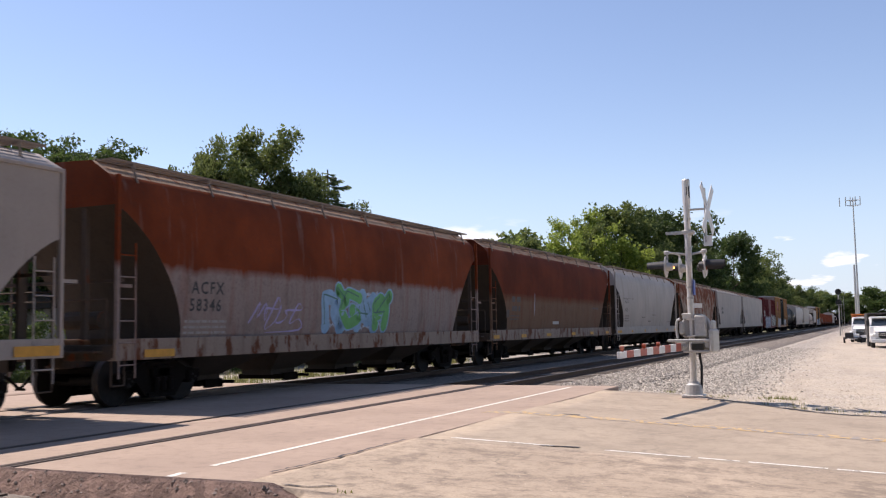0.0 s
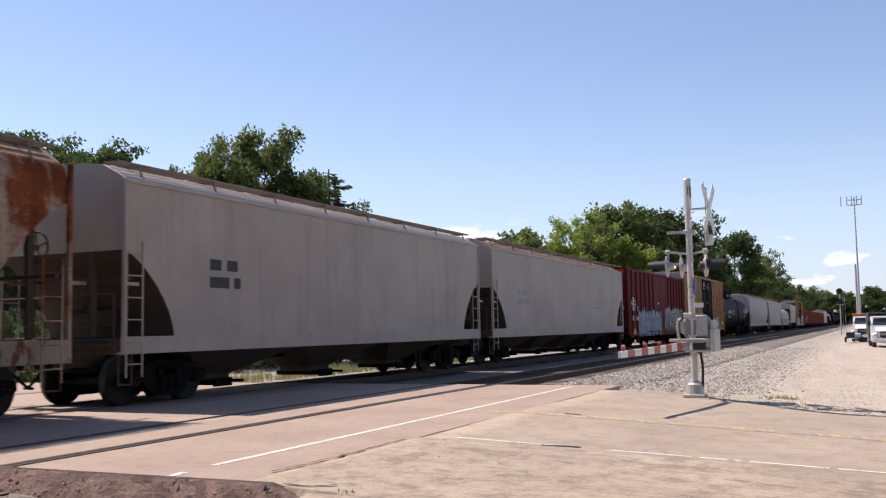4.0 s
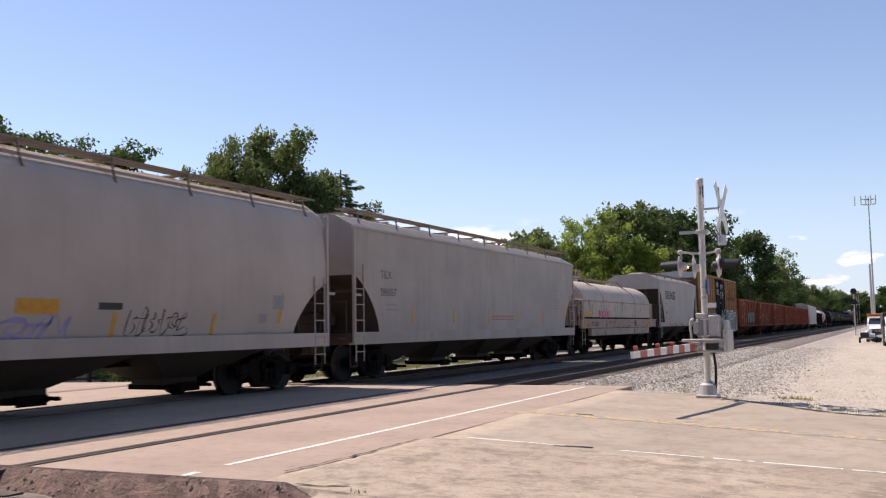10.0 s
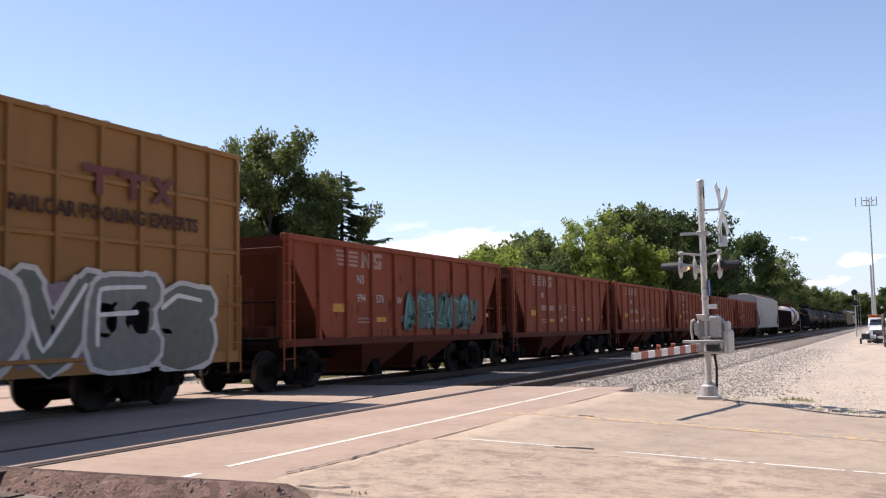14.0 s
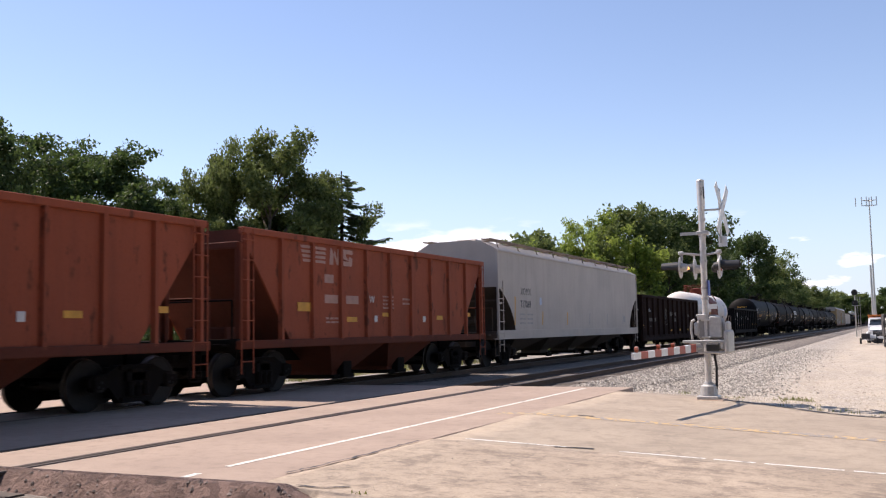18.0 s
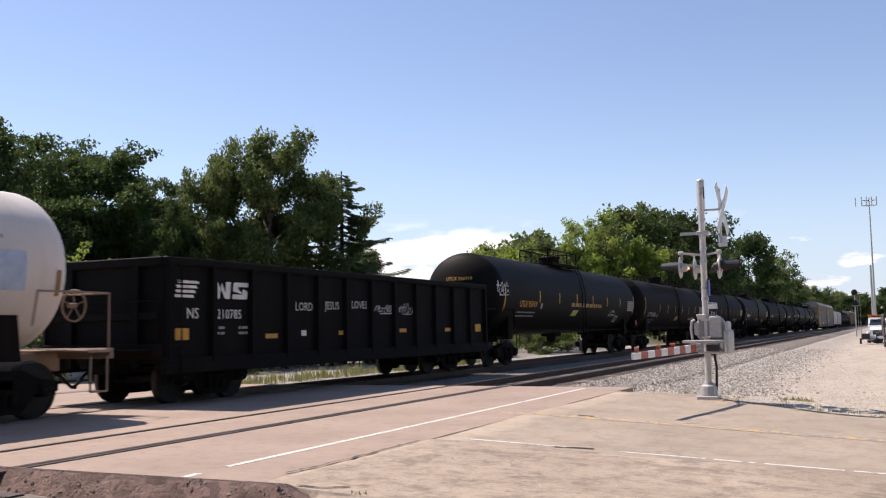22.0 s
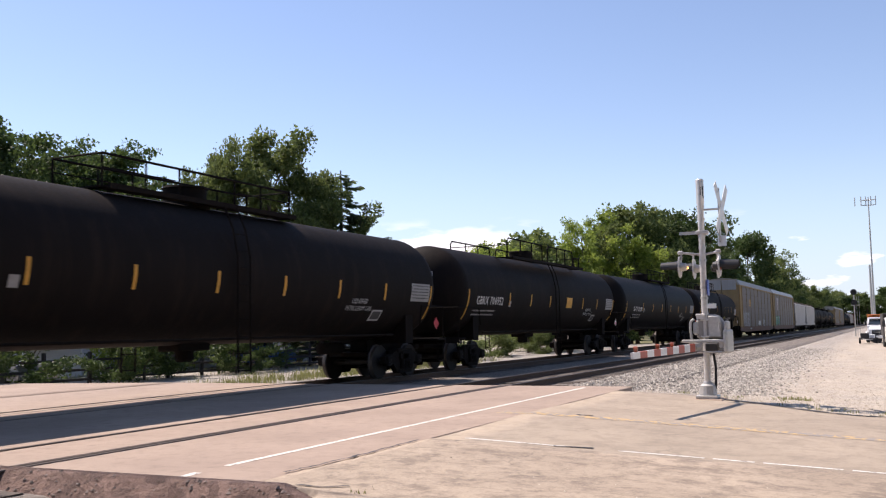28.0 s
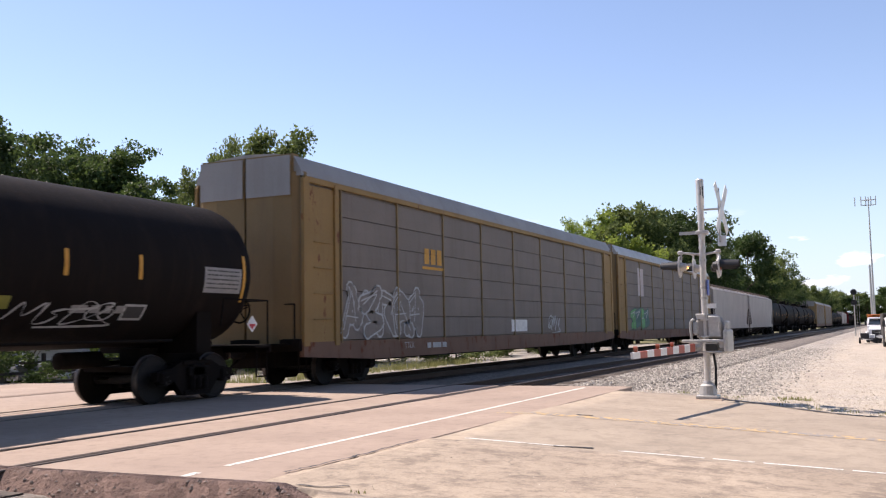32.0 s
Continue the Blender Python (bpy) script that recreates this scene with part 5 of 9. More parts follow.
def openhopper(u, P, mat, label, zt=3.5, zb=1.12, ribs=10, group="rust-red open hoppers"):
    """Open-top ballast hopper: ribbed sides set between end slopes, chutes below."""
    L = P - 0.95
    h = L / 2
    c = tagged(car("open_hopper", label, "hopper car", u), group=group)
    s_ = X_SIDE - 0.1

    a, b = h - 0.3, h - 1.9
    for s in (-1, 1):
        part("side_sheet", cached(("opside", P, zt, zb), lambda: M().prism([(-a, zt), (-a, zt - 0.35), (-b, zb), (b, zb), (a, zt - 0.35), (a, zt)], -0.02, 0.02, 0)), mat, c, at=pose(s * s_, 0, 0))
        part("slope_sheet", cached(("opslope", P, zt, zb), lambda: M().add([(-s_ + 0.02, a, zt), (s_ - 0.02, a, zt), (s_ - 0.02, a, zt - 0.35), (-s_ + 0.02, a, zt - 0.35), (s_ - 0.02, b, zb), (-s_ + 0.02, b, zb),
             (-s_ + 0.02, a - 0.03, zt), (s_ - 0.02, a - 0.03, zt), (s_ - 0.02, b - 0.03, zb), (-s_ + 0.02, b - 0.03, zb)], [(0, 1, 2, 3), (3, 2, 4, 5), (6, 9, 8, 7)])), MAT["rust_shaded"], c, at=pose(0, 0, 0, 0, 0, 0 if s > 0 else 180))
    part("floor", cached(("opfloor", P, zb), lambda: M().box(-s_ + 0.02, s_ - 0.02, -b, b, zb, zb + 0.03)), MAT["rust_shaded"], c)
    part("load", cached(("opload", P), lambda: M().add([(x, y, zt - 0.5 - 0.25 * abs(x) + 0.1 * math.sin(y * 1.7)) for y in steps(-h + 0.6, h - 0.6, 0.6) for x in (-1.4, -0.5, 0.5, 1.4)],
         [(j * 4 + i, j * 4 + i + 1, j * 4 + i + 5, j * 4 + i + 4) for j in range(len(steps(-h + 0.6, h - 0.6, 0.6)) - 1) for i in range(3)])), MAT["ballast"], c)
    for s in (-1, 1):
        fl = 0 if s > 0 else 180
        part("top_chord", cached(("opchord", P, zt), lambda: M().box(-0.05, 0.1, -h + 0.1, h - 0.1, zt - 0.12, zt + 0.02, 0.015)), mat, c, at=pose(s * s_, 0, 0, 0, 0, fl))
        part("side_sill", cached(("opsill", P, zb), lambda: M().box(-0.05, 0.1, -h, h, zb - 0.12, zb + 0.06, 0.015)), MAT["rust_shaded"], c, at=pose(s * s_, 0, 0, 0, 0, fl))
        for i in range(ribs + 1):
            y = -h + 0.25 + (L - 0.5) * i / ribs
            part("side_rib", cached(("oprib", zt, zb), lambda: M().prism([(0.01, -0.07), (0.1, -0.045), (0.1, 0.045), (0.01, 0.07)], zb, zt - 0.1, 2)), mat, c, at=pose(s * s_, y, 0, 0, 0, fl))
        ladder(c, -h + 0.02 if s > 0 else h - 0.42, s * (s_ + 0.1), 0.5, zt, mat)
        ladder(c, h - 0.5 if s > 0 else -h + 0.1, s * (s_ + 0.1), 0.5, zt, mat)
    for e in (-1, 1):
        def endf():
            m = M()
            for x in (-1.42, -0.6, 0.6, 1.42):
                m.box(x - 0.06, x + 0.06, h - 0.22, h - 0.1, zb - 0.1, zt - 0.3 if abs(x) > 1 else zb + 1.2, 0.01)
            m.box(-1.45, 1.45, h - 0.18, h - 0.08, zt - 0.42, zt - 0.28, 0.01)
            m.path([(-1.4, h - 0.05, zb + 0.9), (1.4, h - 0.05, zb + 0.9)], 0.02)
            m.box(-0.9, 0.2, h - 1.2, h - 0.4, zb - 0.1, zb + 0.35, 0.04)
            return m
        part("end_frame", cached(("opend", P, zt), endf), MAT["rust_shaded"], c, at=pose(0, 0, 0, 0, 0, 0 if e > 0 else 180))
        platform_end(c, L, e, MAT["under"], 1.05)
        truck(c, e * (h - 1.45), u)
    for y in (-1.45, 1.45):
        b = part("chute", cached(("opchute",), lambda: M().loft([[(-x, -y2, z), (x, -y2, z), (x, y2, z), (-x, y2, z)] for z, x, y2 in ((zb + 0.02, 1.42, 1.4), (zb - 0.15, 1.4, 1.3), (0.35, 0.9, 0.45), (0.22, 0.9, 0.45))])), MAT["rust_shaded"], c, at=pose(0, y, 0))
        part("gate", cached(("opgate",), lambda: M().box(-1.0, 1.0, -0.5, 0.5, 0.16, 0.26, 0.02).box(0.9, 1.1, -0.2, 0.2, 0.2, 0.6, 0.02)), MAT["under"], b)
    part("centre_sill", cached(("opcs", P), lambda: M().box(-0.25, 0.25, -h, h, 0.65, 1.0)), MAT["under"], c)
    return c, h


def gondola(u, P, mat, label, zt=3.0, zb=0.75, ribs=13):
    L = P - 1.0
    h = L / 2
    c = car("gondola", label, "gondola car", u)
    s_ = X_SIDE - 0.12

    for s in (-1, 1):
        part("side_wall", cached(("gonside", P, zt, zb), lambda: M().box(-0.015, 0.015, -h + 0.1, h - 0.1, zb + 0.1, zt)), mat, c, at=pose(s * s_, 0, 0))
        part("end_sheet", cached(("gonsheet", zt, zb), lambda: M().box(-s_ + 0.02, s_ - 0.02, -0.02, 0.02, zb + 0.1, zt)), mat, c, at=pose(0, s * (h - 0.13), 0))
    part("floor", cached(("gonfloor", P, zb), lambda: M().box(-s_ + 0.02, s_ - 0.02, -h + 0.16, h - 0.16, zb + 0.2, zb + 0.28)), mat, c)
    for s in (-1, 1):
        fl = 0 if s > 0 else 180
        part("top_chord", cached(("gonchord", P, zt), lambda: M().box(-0.06, 0.12, -h + 0.05, h - 0.05, zt - 0.13, zt + 0.02, 0.02)), mat, c, at=pose(s * s_, 0, 0, 0, 0, fl))
        part("side_sill", cached(("gonsill", P, zb), lambda: M().box(-0.03, 0.1, -h, h, zb - 0.1, zb + 0.2, 0.015)), mat, c, at=pose(s * s_, 0, 0, 0, 0, fl))
        for i in range(ribs + 1):
            y = -h + 0.15 + (L - 0.3) * i / ribs
            part("side_rib", cached(("gonrib", zt, zb), lambda: M().prism([(0.0, -0.1), (0.12, -0.06), (0.12, 0.06), (0.0, 0.1)], zb + 0.1, zt - 0.1, 2)), mat, c, at=pose(s * s_, y, 0, 0, 0, fl))
        ladder(c, -h + 0.02 if s > 0 else h - 0.42, s * (s_ + 0.12), 0.5, zt - 0.2, mat)
    for e in (-1, 1):
        part("end_wall", cached(("gonend", P, zt), lambda: M().box(-s_, s_, h - 0.1, h - 0.02, zt - 0.15, zt + 0.02, 0.02).box(-s_, s_, h - 0.1, h - 0.04, zb + 0.9, zb + 1.05, 0.02).box(-0.9, -0.75, h - 0.1, h - 0.02, zb, zt).box(0.75, 0.9, h - 0.1, h - 0.02, zb, zt)), mat, c, at=pose(0, 0, 0, 0, 0, 0 if e > 0 else 180))
        platform_end(c, L, e, MAT["under"], 1.0)
        truck(c, e * (h - 2.0), u)
    part("centre_sill", cached(("goncs", P), lambda: M().box(-0.25, 0.25, -h, h, 0.6, 0.98).box(-1.3, 1.3, -3, -2.8, 0.7, 0.95).box(-1.3, 1.3, 2.8, 3, 0.7, 0.95)), MAT["under"], c)
    return c, h, s_


def autorack(u, P, label, panel, frame_, roofm, zt=4.90, zr=5.47, zs=1.08, zb=0.6, posts=8):
    """Enclosed auto rack: flat car deck, galvanised screens between posts, arched roof, end doors."""
    L = P - 1.1
    h = L / 2
    c = car("auto_rack", label, "auto rack", u)
    s_ = X_SIDE - 0.08
    arch = [(s_, zt), (s_ - 0.02, zt + 0.12), (s_ - 0.22, zr - 0.1), (0.75, zr), (0, zr + 0.04)]
    part("roof", cached(("arroof", P), lambda: M().prism(arch + [(-x, z) for x, z in arch[-2::-1]], -h + 0.1, h - 0.1), 30), roofm, c)
    part("core", cached(("arcore", P), lambda: M().box(-s_ + 0.05, s_ - 0.05, -h + 0.15, h - 0.15, zs, zt)), panel, c)
    bay0, bay1 = -h + 1.75, h - 1.75
    for s in (-1, 1):
        fl = 0 if s > 0 else 180
        for i in range(posts + 1):
            y = bay0 + (bay1 - bay0) * i / posts
            part("rack_post", cached(("arpost",), lambda: M().prism([(-0.03, -0.032), (0.05, -0.024), (0.05, 0.024), (-0.03, 0.032)], zs - 0.05, zt - 0.12, 2)), MAT["rack_post"], c, at=pose(s * s_, y, 0, 0, 0, fl))
        for i in range(posts):
            y = bay0 + (bay1 - bay0) * (i + 0.5) / posts
            w = (bay1 - bay0) / posts / 2 - 0.06
            k = 6
            for j in range(k):
                z0 = zs + 0.02 + (zt - zs - 0.22) * j / k
                z1 = zs + 0.02 + (zt - zs - 0.22) * (j + 1) / k
                part("screen_panel", cached(("arpanel", j), lambda: M().prism([(-0.02, z0 + 0.002), (0.014, z0 + 0.012), (0.018, (z0 + z1) / 2), (0.014, z1 - 0.012), (-0.02, z1 - 0.002)], -w, w)), panel, c, at=pose(s * s_, y, 0, 0, 0, fl))
        part("top_rail", cached(("artop", P), lambda: M().box(-0.03, 0.05, -h + 0.15, h - 0.15, zt - 0.14, zt, 0.012)), frame_, c, at=pose(s * s_, 0, 0, 0, 0, fl))
        part("side_sill", cached(("arsill", P), lambda: M().prism([(-h + 0.1, zb + 0.15), (-h + 0.1, zs), (h - 0.1, zs), (h - 0.1, zb + 0.15), (h - 3.4, zb), (-h + 3.4, zb)], -0.08, 0.04, 0)), MAT["rack_sill"], c, at=pose(s * s_, 0, 0, 0, 0, fl))
        for e in (-1, 1):
            def corner():
                m = M()
                m.box(-0.05, 0.05, h - 0.35, h - 0.1, zs - 0.1, zt - 0.05, 0.015)
                m.box(-0.06, 0.02, h - 1.45, h - 0.35, zs, zt - 0.2)
                m.box(-0.03, 0.07, h - 1.62, h - 1.42, zs - 0.1, zt - 0.05, 0.015)
                for zz in (1.6, 2.2, 2.8, 3.4):
                    m.tube((0.06, h - 1.3, zz), (0.06, h - 0.5, zz), 0.016, 6)
                return m
            part("corner_frame", cached(("arcorner", P), corner), frame_, c, at=pose(s * s_, 0, 0, 0, 0, fl) if e > 0 else pose(s * s_, 0, 0, 0, 0, fl) @ Matrix.Diagonal((1, -1, 1, 1)))
    for e in (-1, 1):
        for q in (-1, 1):
            part("end_door", cached(("ardoor", P, q), lambda: M().prism([(q * 0.03, h - 0.02), (q * 0.8, h + 0.02), (q * (s_ - 0.25), h - 0.04), (q * s_, h - 0.2), (q * s_, h - 0.3), (q * 0.03, h - 0.3)], zs - 0.02, zt + 0.1, 2).box(min(q * 0.03, q * 1.3), max(q * 0.03, q * 1.3), h - 0.3, h - 0.05, zt + 0.1, zr - 0.05)), MAT["rack_end"], c, at=pose(0, 0, 0, 0, 0, 0 if e > 0 else 180))
            part("door_band", cached(("ardoorband", P, q), lambda: M().box(min(q * 0.05, q * 1.28), max(q * 0.05, q * 1.28), h + 0.022, h + 0.03, 4.45, zr - 0.1)), MAT["rack_roof"], c, "pale grey painted band", at=pose(0, 0, 0, 0, 0, 0 if e > 0 else 180))
        platform_end(c, L, e, MAT["under"], 1.0)
        truck(c, e * (h - 3.1), u)
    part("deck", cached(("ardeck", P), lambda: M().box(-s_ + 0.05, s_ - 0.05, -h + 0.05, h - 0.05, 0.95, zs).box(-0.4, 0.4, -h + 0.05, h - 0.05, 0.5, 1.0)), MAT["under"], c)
    return c, h, s_


def coil_car(u, P, mat, hoodmat, label):
    """Coil car with one long rounded steel hood over the trough."""
    L = P - 1.1
    h = L / 2
    c = car("coil_car", label, "coil car", u)
    s_ = 1.42
    prof = [(s_, 1.66), (s_, 2.45)] + [(s_ * math.cos(a), 2.45 + 1.0 * math.sin(a)) for a in [math.pi / 2 * i / 7 for i in range(1, 8)]]
    full = prof + [(-x, z) for x, z in prof[-2::-1]]

    def hood():
        rings = []
        for y, k in ((-h + 0.75, 0.93), (-h + 0.85, 1.0), (0, 1.0), (h - 0.85, 1.0), (h - 0.75, 0.93)):
            rings.append([(x * k, y, 1.66 + (z - 1.66) * k) for x, z in full])
        return M().loft(rings)
    part("hood", cached(("coilhood",), hood, 30), hoodmat, c)
    for y in (-h * 0.42, h * 0.42):
        part("lifting_strap", cached(("coilstrap",), lambda: M().loft([[(x * 1.012, y2, z + 0.02 if z > 2.4 else z) for x, z in full] for y2 in (-0.07, 0.07)])
             .box(-0.1, 0.1, -0.2, 0.2, 3.4, 3.62, 0.03)), hoodmat, c, at=pose(0, y, 0))
    part("hood_seam", cached(("coilseam",), lambda: M().box(s_, s_ + 0.02, -h + 0.85, h - 0.85, 2.445, 2.47).box(-s_ - 0.02, -s_, -h + 0.85, h - 0.85, 2.445, 2.47)), MAT["walk"], c)
    part("lifting_beam", cached(("coilbeam",), lambda: M().box(-0.08, 0.08, -4.4, 3.1, 3.58, 3.68, 0.02).path([(1.0, -3.6, 3.12), (0.5, -3.6, 3.62), (0.0, -3.6, 3.66)], 0.035).path([(1.0, 2.8, 3.12), (0.5, 2.8, 3.62), (0.0, 2.8, 3.66)], 0.035)
         .path([(0, -2.6 + 0.3 * math.cos(a), 3.74 + 0.3 * math.sin(a)) for a in [3.3 * i / 8 for i in range(9)]], 0.03).path([(0, -2.1 + 0.3 * math.cos(a), 3.74 + 0.3 * math.sin(a)) for a in [3.3 * i / 8 for i in range(9)]], 0.03)), MAT["walk"], c)
    for i in range(10):
        part("hood_rib", cached(("coilrib",), lambda: M().box(s_, s_ + 0.03, -0.05, 0.05, 2.4, 2.47).box(-s_ - 0.03, -s_, -0.05, 0.05, 2.4, 2.47)), hoodmat, c, at=pose(0, -h + 1.3 + i * (L - 2.6) / 9, 0))
    for s in (-1, 1):
        fl = 0 if s > 0 else 180
        part("side_sill", cached(("coilsill",), lambda: M().box(-0.1, 0.05, -h, h, 1.22, 1.6, 0.015).box(-0.14, 0.02, -h + 1.6, h - 1.6, 0.88, 1.2).box(-0.1, 0.12, -h, h, 1.58, 1.64)), mat, c, at=pose(s * 1.5, 0, 0, 0, 0, fl))
        ladder(c, -h + 0.05 if s > 0 else h - 0.45, s * 1.56, 0.5, 1.7, mat)
    for e in (-1, 1):
        part("bulkhead", cached(("coilend",), lambda: M().box(-1.45, 1.45, h - 0.7, h - 0.55, 1.2, 2.5, 0.02).path([(-1.4, h - 0.2, 1.6), (-1.4, h - 0.2, 2.5), (1.4, h - 0.2, 2.5), (1.4, h - 0.2, 1.6)], 0.022)), mat, c, at=pose(0, 0, 0, 0, 0, 0 if e > 0 else 180))
        platform_end(c, L, e, MAT["under"], 1.2)
        truck(c, e * (h - 2.0), u)
    part("underframe", cached(("coilunder",), lambda: M().box(-0.3, 0.3, -h, h, 0.65, 1.25).box(-1.3, 1.3, -h + 2, h - 2, 1.0, 1.2)), MAT["under"], c)
    return c, h


MAT.update(
    # grimy car ends, their colour lowered for the shade between the cars
    end_shade_grime=paint("end_shade_grime", (0.095, 0.072, 0.057), (0.04, 0.028, 0.021), 0.6, 0.75, 0.1),
    # open hoppers' rust red, darkened to paint in the shade of recesses and underside
    rust_shaded=paint("shaded_rust_sheet", (0.13, 0.036, 0.02), (0.06, 0.025, 0.017), 0.55, 0.8),
    # grime, darkened further to hold the shade under slopes and round bays
    slope=paint("slope_sheet_shade_grime", (0.075, 0.06, 0.05), (0.035, 0.028, 0.023), 0.5, 0.8),
    walk=paint("walkway_steel", (0.27, 0.215, 0.17), (0.13, 0.08, 0.05), 0.5, 0.8),
    grey_white=paint("grey_white_paint", (0.43, 0.375, 0.325), (0.2, 0.165, 0.135), 0.35),
    lit_grey=paint("light_grey_paint", (0.47, 0.412, 0.36), (0.28, 0.225, 0.175), 0.28),
    dirty_white=paint("dirty_white_paint", (0.43, 0.37, 0.32), (0.18, 0.135, 0.10), 0.42),
    pale_grey=paint("pale_grey_paint", (0.38, 0.33, 0.295), (0.17, 0.14, 0.115), 0.45),
    hopper_red=rust_top("rust_over_grey", (0.29, 0.235, 0.215), (0.205, 0.042, 0.012), 2.55, 0.16, 0.09, 0.35),
    hopper_brown=rust_top("rust_over_tan", (0.19, 0.115, 0.075), (0.155, 0.030, 0.010), 2.42, 0.13, 0.16, 0.12),
    hopper_blotch=rust_runs("rust_runs", (0.43, 0.325, 0.245), (0.25, 0.064, 0.02)),
    roof_rust=paint("stained_roof", (0.36, 0.25, 0.175), (0.16, 0.07, 0.035), 0.55, 0.75, 0.22, (0.17, 0.055, 0.022)),
    roof_dust=paint("dusty_roof", (0.46, 0.37, 0.29), (0.27, 0.16, 0.10), 0.55, 0.75),
    sill_rusty=paint("rusty_side_sill", (0.30, 0.235, 0.19), (0.10, 0.05, 0.03), 0.7, 0.75, 0.33, (0.13, 0.045, 0.02)),
    maroon=paint("maroon_paint", (0.125, 0.0125, 0.0135), (0.05, 0.018, 0.015), 0.4, 0.6, spec=0.1),
    box_yellow=paint("boxcar_yellow", (0.43, 0.220, 0.092), (0.14, 0.08, 0.04), 0.45, 0.65, 0.12),
    box_yellow2=paint("boxcar_tan_yellow", (0.355, 0.178, 0.063), (0.13, 0.078, 0.038), 0.3, 0.65),
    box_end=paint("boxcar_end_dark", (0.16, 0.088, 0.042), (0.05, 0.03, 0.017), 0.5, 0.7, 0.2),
    box_roof=paint("galvanised_roof", (0.50, 0.49, 0.47), (0.25, 0.17, 0.11), 0.4, 0.5, 0.0, metal=0.2),
    door_black=paint("door_black", (0.009, 0.009, 0.0095), (0.025, 0.021, 0.018), 0.3, 0.7, spec=0.06),
    tank_black=paint("tank_black", (0.0125, 0.0098, 0.009), (0.038, 0.025, 0.018), 0.45, 0.7, spec=0.07),
    tank_gloss=paint("tank_glossy_black", (0.009, 0.0078, 0.0075), (0.024, 0.017, 0.013), 0.35, 0.6, spec=0.07),
    tank_white=paint("tank_white", (0.74, 0.67, 0.60), (0.36, 0.24, 0.16), 0.3, 0.5),
    tank_fittings=paint("tank_fittings_tan", (0.34, 0.255, 0.19), (0.14, 0.085, 0.055), 0.55, 0.7),
    tank_band=paint("tank_rust_band", (0.20, 0.05, 0.03), (0.09, 0.04, 0.03), 0.4, 0.6),
    hood_white=paint("hood_white", (0.52, 0.425, 0.345), (0.30, 0.21, 0.15), 0.35, 0.55, 0.06),
    coil_sill=paint("coil_sill", (0.44, 0.345, 0.28), (0.17, 0.10, 0.07), 0.6, 0.7, 0.1),
    hopper_orange=paint("rust_red_paint", (0.31, 0.080, 0.040), (0.14, 0.045, 0.028), 0.5, 0.75, 0.12, (0.13, 0.04, 0.022)),
    gon_brown=paint("gondola_brown", (0.02, 0.0105, 0.0085), (0.04, 0.022, 0.016), 0.5, 0.8, spec=0.06),
    gon_black=paint("gondola_black", (0.0085, 0.008, 0.0085), (0.022, 0.017, 0.013), 0.45, 0.7, spec=0.06),
    rack_post=paint("rack_post_tan", (0.31, 0.225, 0.12), (0.14, 0.095, 0.06), 0.4, 0.7),
    rack_end=paint("rack_end_tan", (0.27, 0.185, 0.09), (0.16, 0.11, 0.07), 0.45, 0.7),
    rack_grey=paint("rack_galvanised", (0.225, 0.19, 0.165), (0.135, 0.095, 0.068), 0.55, 0.65, 0.0, metal=0.15),
    rack_yellow=paint("rack_yellow", (0.31, 0.195, 0.075), (0.15, 0.09, 0.045), 0.45, 0.6, 0.05),
    rack_roof=paint("rack_roof", (0.34, 0.325, 0.31), (0.22, 0.18, 0.15), 0.4, 0.55, 0.0, metal=0.1),
    rack_sill=paint("rack_sill", (0.22, 0.13, 0.09), (0.1, 0.06, 0.045), 0.5, 0.75, 0.2),
)


def centre(a, b):
    return (a + b) / 2


INK_CHALK, INK_MAROON = ink("ink_chalk", (0.58, 0.56, 0.53)), ink("ink_maroon", (0.16, 0.03, 0.022))
INK_RUSTY, INK_CORN = ink("ink_rusty", (0.42, 0.15, 0.06)), ink("ink_cornflower", (0.27, 0.36, 0.60))
INK_TURQ, INK_SLATE = ink("ink_turquoise", (0.12, 0.38, 0.38)), ink("ink_slate", (0.16, 0.165, 0.16))
INK_ROSE, INK_MIST = ink("ink_rose_white", (0.58, 0.54, 0.54)), ink("ink_mist", (0.46, 0.45, 0.47))
INK_SOOT = ink("ink_soot", (0.05, 0.048, 0.047))
INK_UMBER = ink("ink_umber", (0.05, 0.028, 0.02), 0.9)

# front of the visible train: grey hopper leaving, then six hoppers
c, sf, h = hopper(centre(-5.7, 12.05), 17.75, MAT["pale_grey"], "grey-white covered hopper with a yellow sill stripe, leaving view", bays=3, tri=(2.9, 1.5))
patch(c, h - 1.0, 1.0, 0.9, 0.16, INK_AMBER, x=X_SIDE + 0.012, name="reflective_strip")

c, sf, h = hopper(centre(12.05, 29.85), 17.8, MAT["hopper_red"], "covered hopper with rusted red upper half and faded grey lower half", zt=4.16, zs=1.24, zb=0.86, curved=True, tri=(3.6, 1.8), walk=4.45, bays=4, sillmat=MAT["sill_rusty"], roofmat=MAT["roof_rust"])
mark(c, "ACFX", -h + 2.05, 2.02, 0.34, INK_BLACK, sf, bold=0.006, spacing=1.25)
mark(c, "58346", -h + 2.0, 1.68, 0.34, INK_BLACK, sf, bold=0.006, spacing=1.2)
bars(c, [(-h + 1.9, 1.52 - 0.11 * i, 1.3, 0.05) for i in range(3)], INK_GREY, sf)
scrawl(c, -h + 4.1, -h + 5.9, 1.4, 2.05, 3, INK_LILAC, sf, loops=4, thick=0.03)
